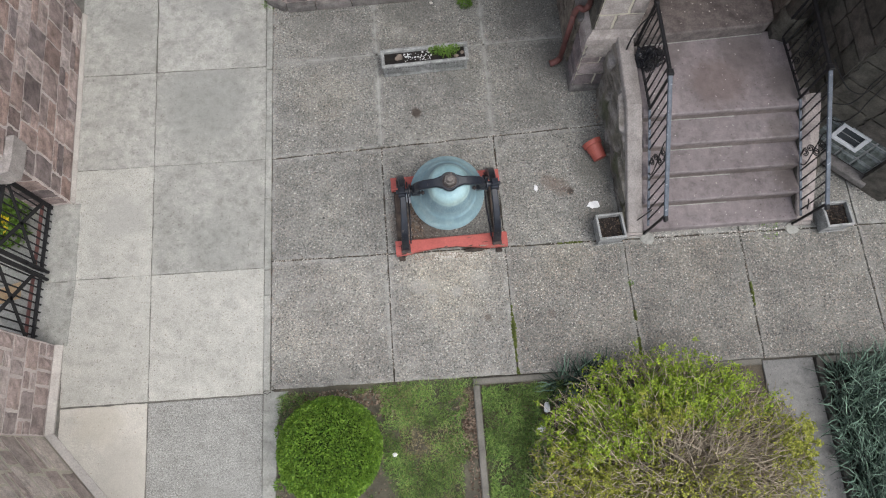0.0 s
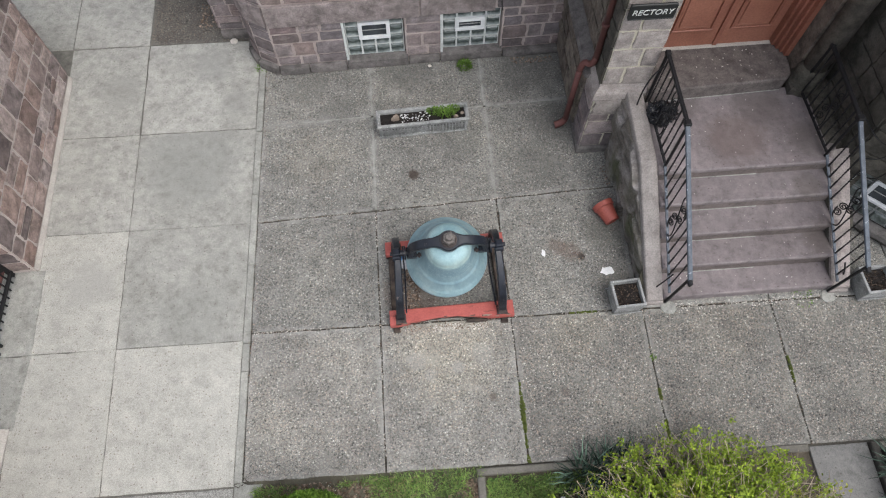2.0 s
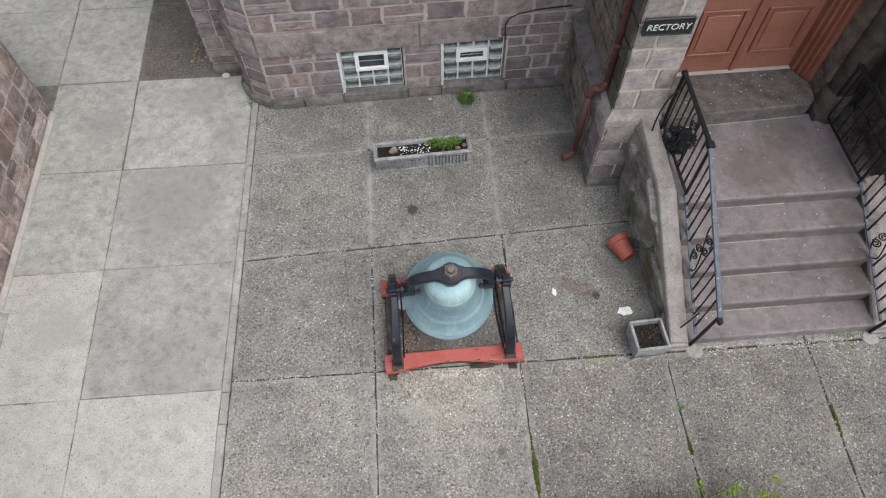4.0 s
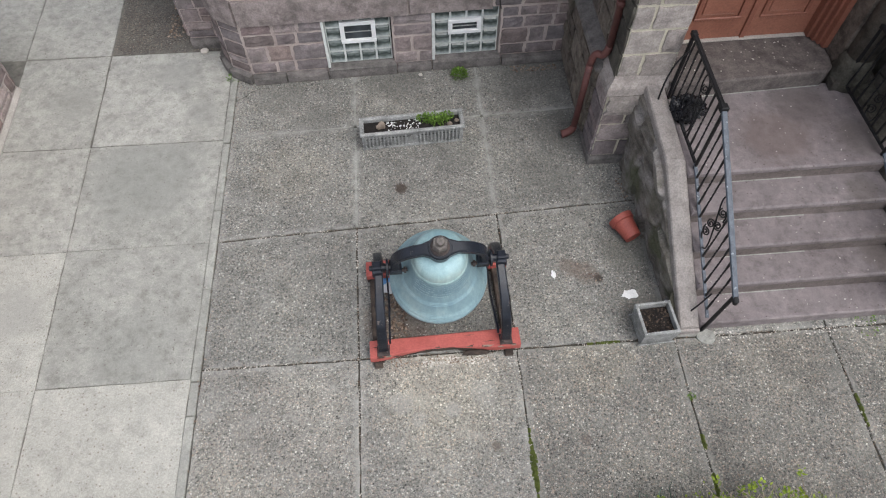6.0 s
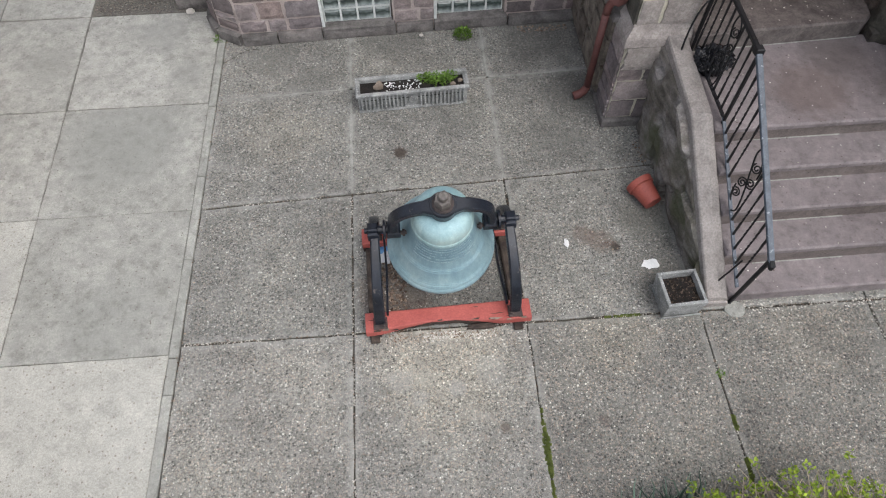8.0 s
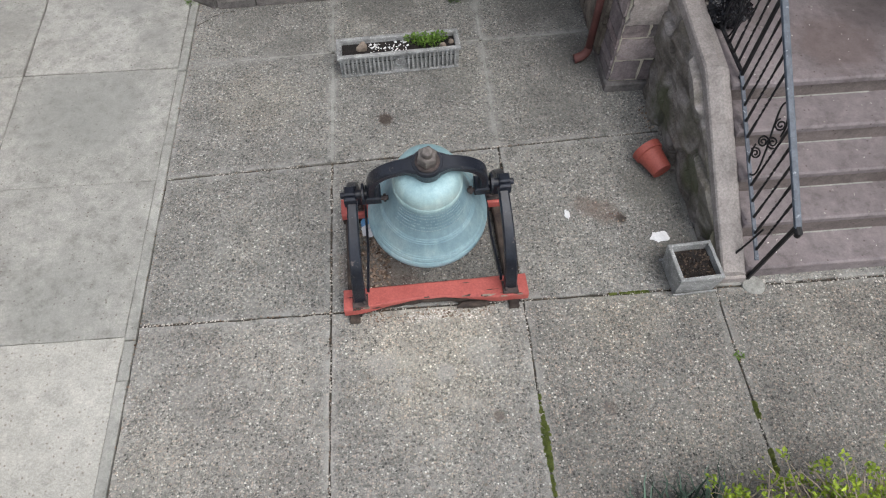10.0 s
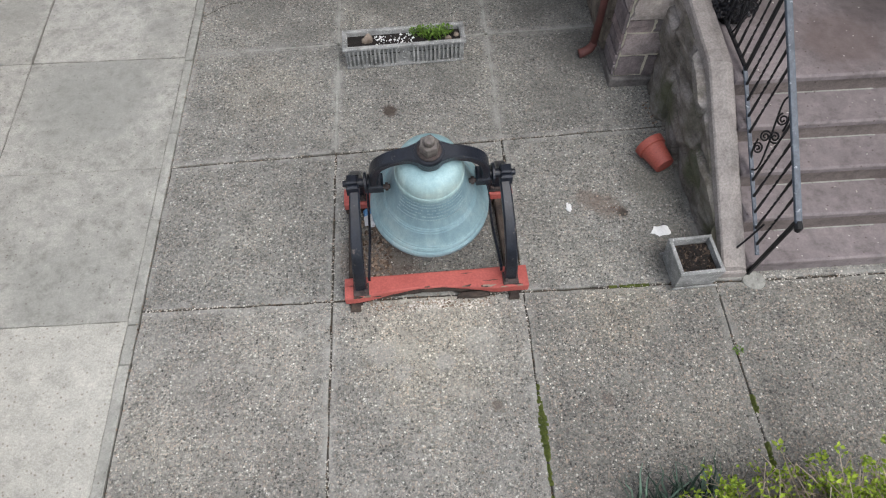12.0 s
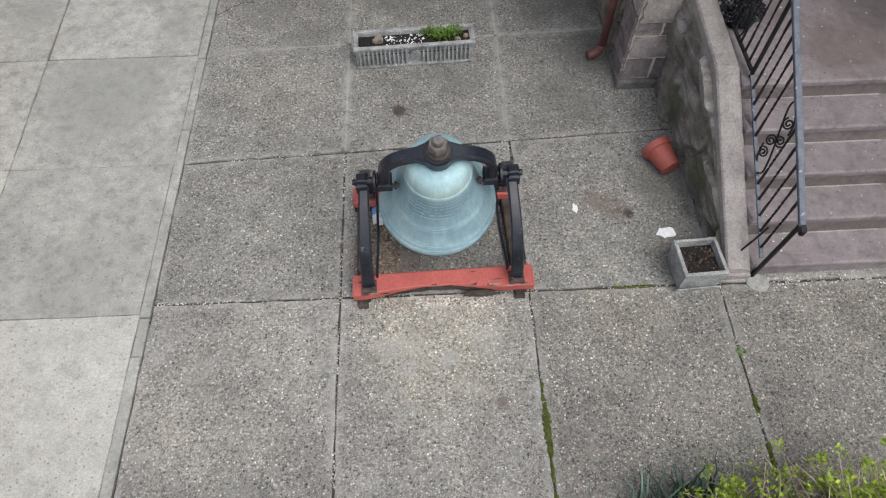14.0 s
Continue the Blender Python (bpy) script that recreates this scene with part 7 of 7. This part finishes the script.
def spring_shrub(centre, rx, ry, top, seed):
    s = thing("spring_shrub", "twiggy rounded shrub with fresh yellow-green leaves", "shrub", Matrix.Translation((centre[0], centre[1], 0)))
    r = random.Random(seed)
    twigs, olive, green = Build(), Build(), Build()
    for i in range(900):
        a = r.uniform(0, 6.28)
        q = math.sqrt(r.random())
        bend = 1 + 0.12 * noise.noise((math.cos(a) * 2, math.sin(a) * 2, 3))
        ex, ey = rx * q * math.cos(a) * bend, ry * q * math.sin(a) * bend
        dome = top * math.sqrt(max(0.05, 1 - 0.85 * q * q)) * r.uniform(0.72, 1.04)
        root = Vector((ex * 0.16 + r.uniform(-0.12, 0.12), ey * 0.16 + r.uniform(-0.12, 0.12), -0.05))
        knee = Vector((ex * 0.55 + r.uniform(-0.12, 0.12), ey * 0.55 + r.uniform(-0.12, 0.12), dome * r.uniform(0.6, 0.95)))
        tip = Vector((ex, ey, dome))
        pts = bez(root, knee, tip, 7)
        for k in range(1, 8):
            pts[k] = pts[k] + Vector((r.uniform(-1, 1), r.uniform(-1, 1), r.uniform(-1, 1))) * 0.022
        t0 = r.uniform(0.005, 0.0105)
        twigs.add(*tube(pts, [t0 * (1 - 0.1 * k) for k in range(8)], 4))
        ends = [(pts, 3)]
        for _ in range(r.randint(2, 4)):
            k = r.randint(3, 6)
            d = (pts[k + 1] - pts[k]).normalized() + Vector((r.uniform(-1, 1), r.uniform(-1, 1), r.uniform(-0.2, 0.9))) * 0.8
            side = [pts[k], pts[k] + d * r.uniform(0.06, 0.12), pts[k] + d * r.uniform(0.14, 0.24) + Vector((0, 0, 0.02))]
            twigs.add(*tube(side, [0.0045, 0.0035, 0.0025], 3))
            ends.append((side, 1))
        # leaves sit in bunches, denser toward the rim than in the bare middle
        leaves_ = green if ey > 0.7 + 0.4 * noise.noise((ex * 1.5, ey * 1.5, 8)) - 0.3 * (ex < -0.4) else olive
        bare = 0.25 if (ex * 0.75 - 0.1) ** 2 + (ey + 0.25) ** 2 < 0.62 + 0.3 * noise.noise((ex * 2, ey * 2, 4)) else 0.9
        for line, first in ends:
            for k in range(first, len(line)):
                wave = 0.5 + 0.9 * noise.noise((line[k].x * 1.6, line[k].y * 1.6, 6))
                for _ in range(int(r.uniform(7, 26) * (wave + (0.15 if ex < -0.3 and ey > 0.3 else 0.0) + (0.25 if ey > 0.7 else 0.0)) * bare)):
                    p = line[k] + Vector((r.uniform(-1, 1), r.uniform(-1, 1), r.uniform(-0.6, 1))) * 0.035
                    leaf(leaves_, p, Vector((r.uniform(-1, 1), r.uniform(-1, 1), r.uniform(-0.2, 0.9))), Vector((r.uniform(-1, 1), r.uniform(-1, 1), 1.2)), r.uniform(0.02, 0.044), r.uniform(0.0075, 0.013))
    # crossing twigs over the whole shell
    for _ in range(1800):
        a, q = r.uniform(0, 6.28), math.sqrt(r.random())
        p = Vector((rx * q * math.cos(a), ry * q * math.sin(a), top * math.sqrt(max(0.05, 1 - 0.85 * q * q)) * r.uniform(0.6, 0.98)))
        d = Vector((math.cos(a) + r.uniform(-1.2, 1.2), math.sin(a) + r.uniform(-1.2, 1.2), r.uniform(-0.3, 0.7))).normalized() * r.uniform(0.12, 0.34)
        twigs.add(*tube([p - d * 0.5, p + Vector((0, 0, 0.02)), p + d * 0.5], [0.005, 0.004, 0.0025], 3))
        leaves_ = green if p.y > 0.7 + 0.4 * noise.noise((p.x * 1.5, p.y * 1.5, 8)) - 0.3 * (p.x < -0.4) else olive
        if r.random() < (0.25 if q < 0.6 else 0.5):
            for _ in range(r.randint(2, 6)):
                leaf(leaves_, p + d * r.uniform(0.1, 0.5) + Vector((r.uniform(-1, 1), r.uniform(-1, 1), r.uniform(-0.3, 1))) * 0.03, Vector((r.uniform(-1, 1), r.uniform(-1, 1), r.uniform(-0.2, 0.9))), Vector((r.uniform(-1, 1), r.uniform(-1, 1), 1.2)), r.uniform(0.02, 0.044), r.uniform(0.007, 0.0125))
    tagged(part("branchwork", twigs, M_TWIG, s), "pale grey-brown tangle of thin twigs", kind="stuff")
    tagged(part("foliage", olive, M_SPRING, s), "yellow-green young leaves", kind="stuff")
    tagged(part("foliage", green, M_SPRING_GREEN, s), "fresh green young leaves", kind="stuff")


spring_shrub((2.38, -0.33), 1.62, 1.4, 1.02, 5)


def bulb_clump(name, spots, n, length, seed, label):
    """Arching strap leaves that fall over one another."""
    r = random.Random(seed)
    b = Build()
    for cx, cy, rad in spots:
        for _ in range(n):
            a, q = r.uniform(0, 6.28), rad * math.sqrt(r.random())
            p = Vector((cx + q * math.cos(a), cy + q * math.sin(a), -0.03))
            da = a + r.uniform(-0.9, 0.9)
            d = Vector((math.cos(da), math.sin(da), 0))
            lng, w = length * r.uniform(0.6, 1.15), r.uniform(0.006, 0.0105)
            reach, fall = r.uniform(0.35, 0.95), r.uniform(0.3, 0.9)
            side = Vector((-d.y, d.x, 0)) * w
            o = len(b.v)
            for k in range(6):
                t = k / 5
                c = p + d * (lng * reach * t) + Vector((0, 0, lng * (1.1 * t - fall * t * t))) + side * (3 * r.uniform(-1, 1) * t)
                if c.z < 0.0 and k > 0:
                    c.z = 0.0 + 0.004 * k
                ww = side * (1 - 0.85 * t * t)
                b.v += [tuple(c - ww), tuple(c + ww)]
            b.f += [(o + 2 * k, o + 2 * k + 1, o + 2 * k + 3, o + 2 * k + 2) for k in range(5)]
    tagged(part(name, b, M_BULB), label, "foliage", kind="stuff")


# soil sheet coloured near-black to paint the shade between leaves
structure("bulb_bed", Build().add(*prism([(4.57, -3.0), (9.0, -3.0), (9.0, 0.83), (4.57, 0.83)], -0.029, -0.01, 0.004)), M_SOIL, "near-black soil sheet deepening the shade under the bulb leaves", "soil")
bulb_clump("bulb_leaves", [(4.76 + 0.3 * i, 0.56 - 0.3 * j, 0.2) for i in range(6) for j in range(10)], 150, 0.48, 1, "dense blue-green strap leaves of spring bulbs")
bulb_clump("bulb_leaves", [(1.35, 0.78, 0.12), (1.57, 0.84, 0.12), (1.8, 0.85, 0.12)], 70, 0.38, 2, "clump of blue-green bulb leaves beside the bed edging")
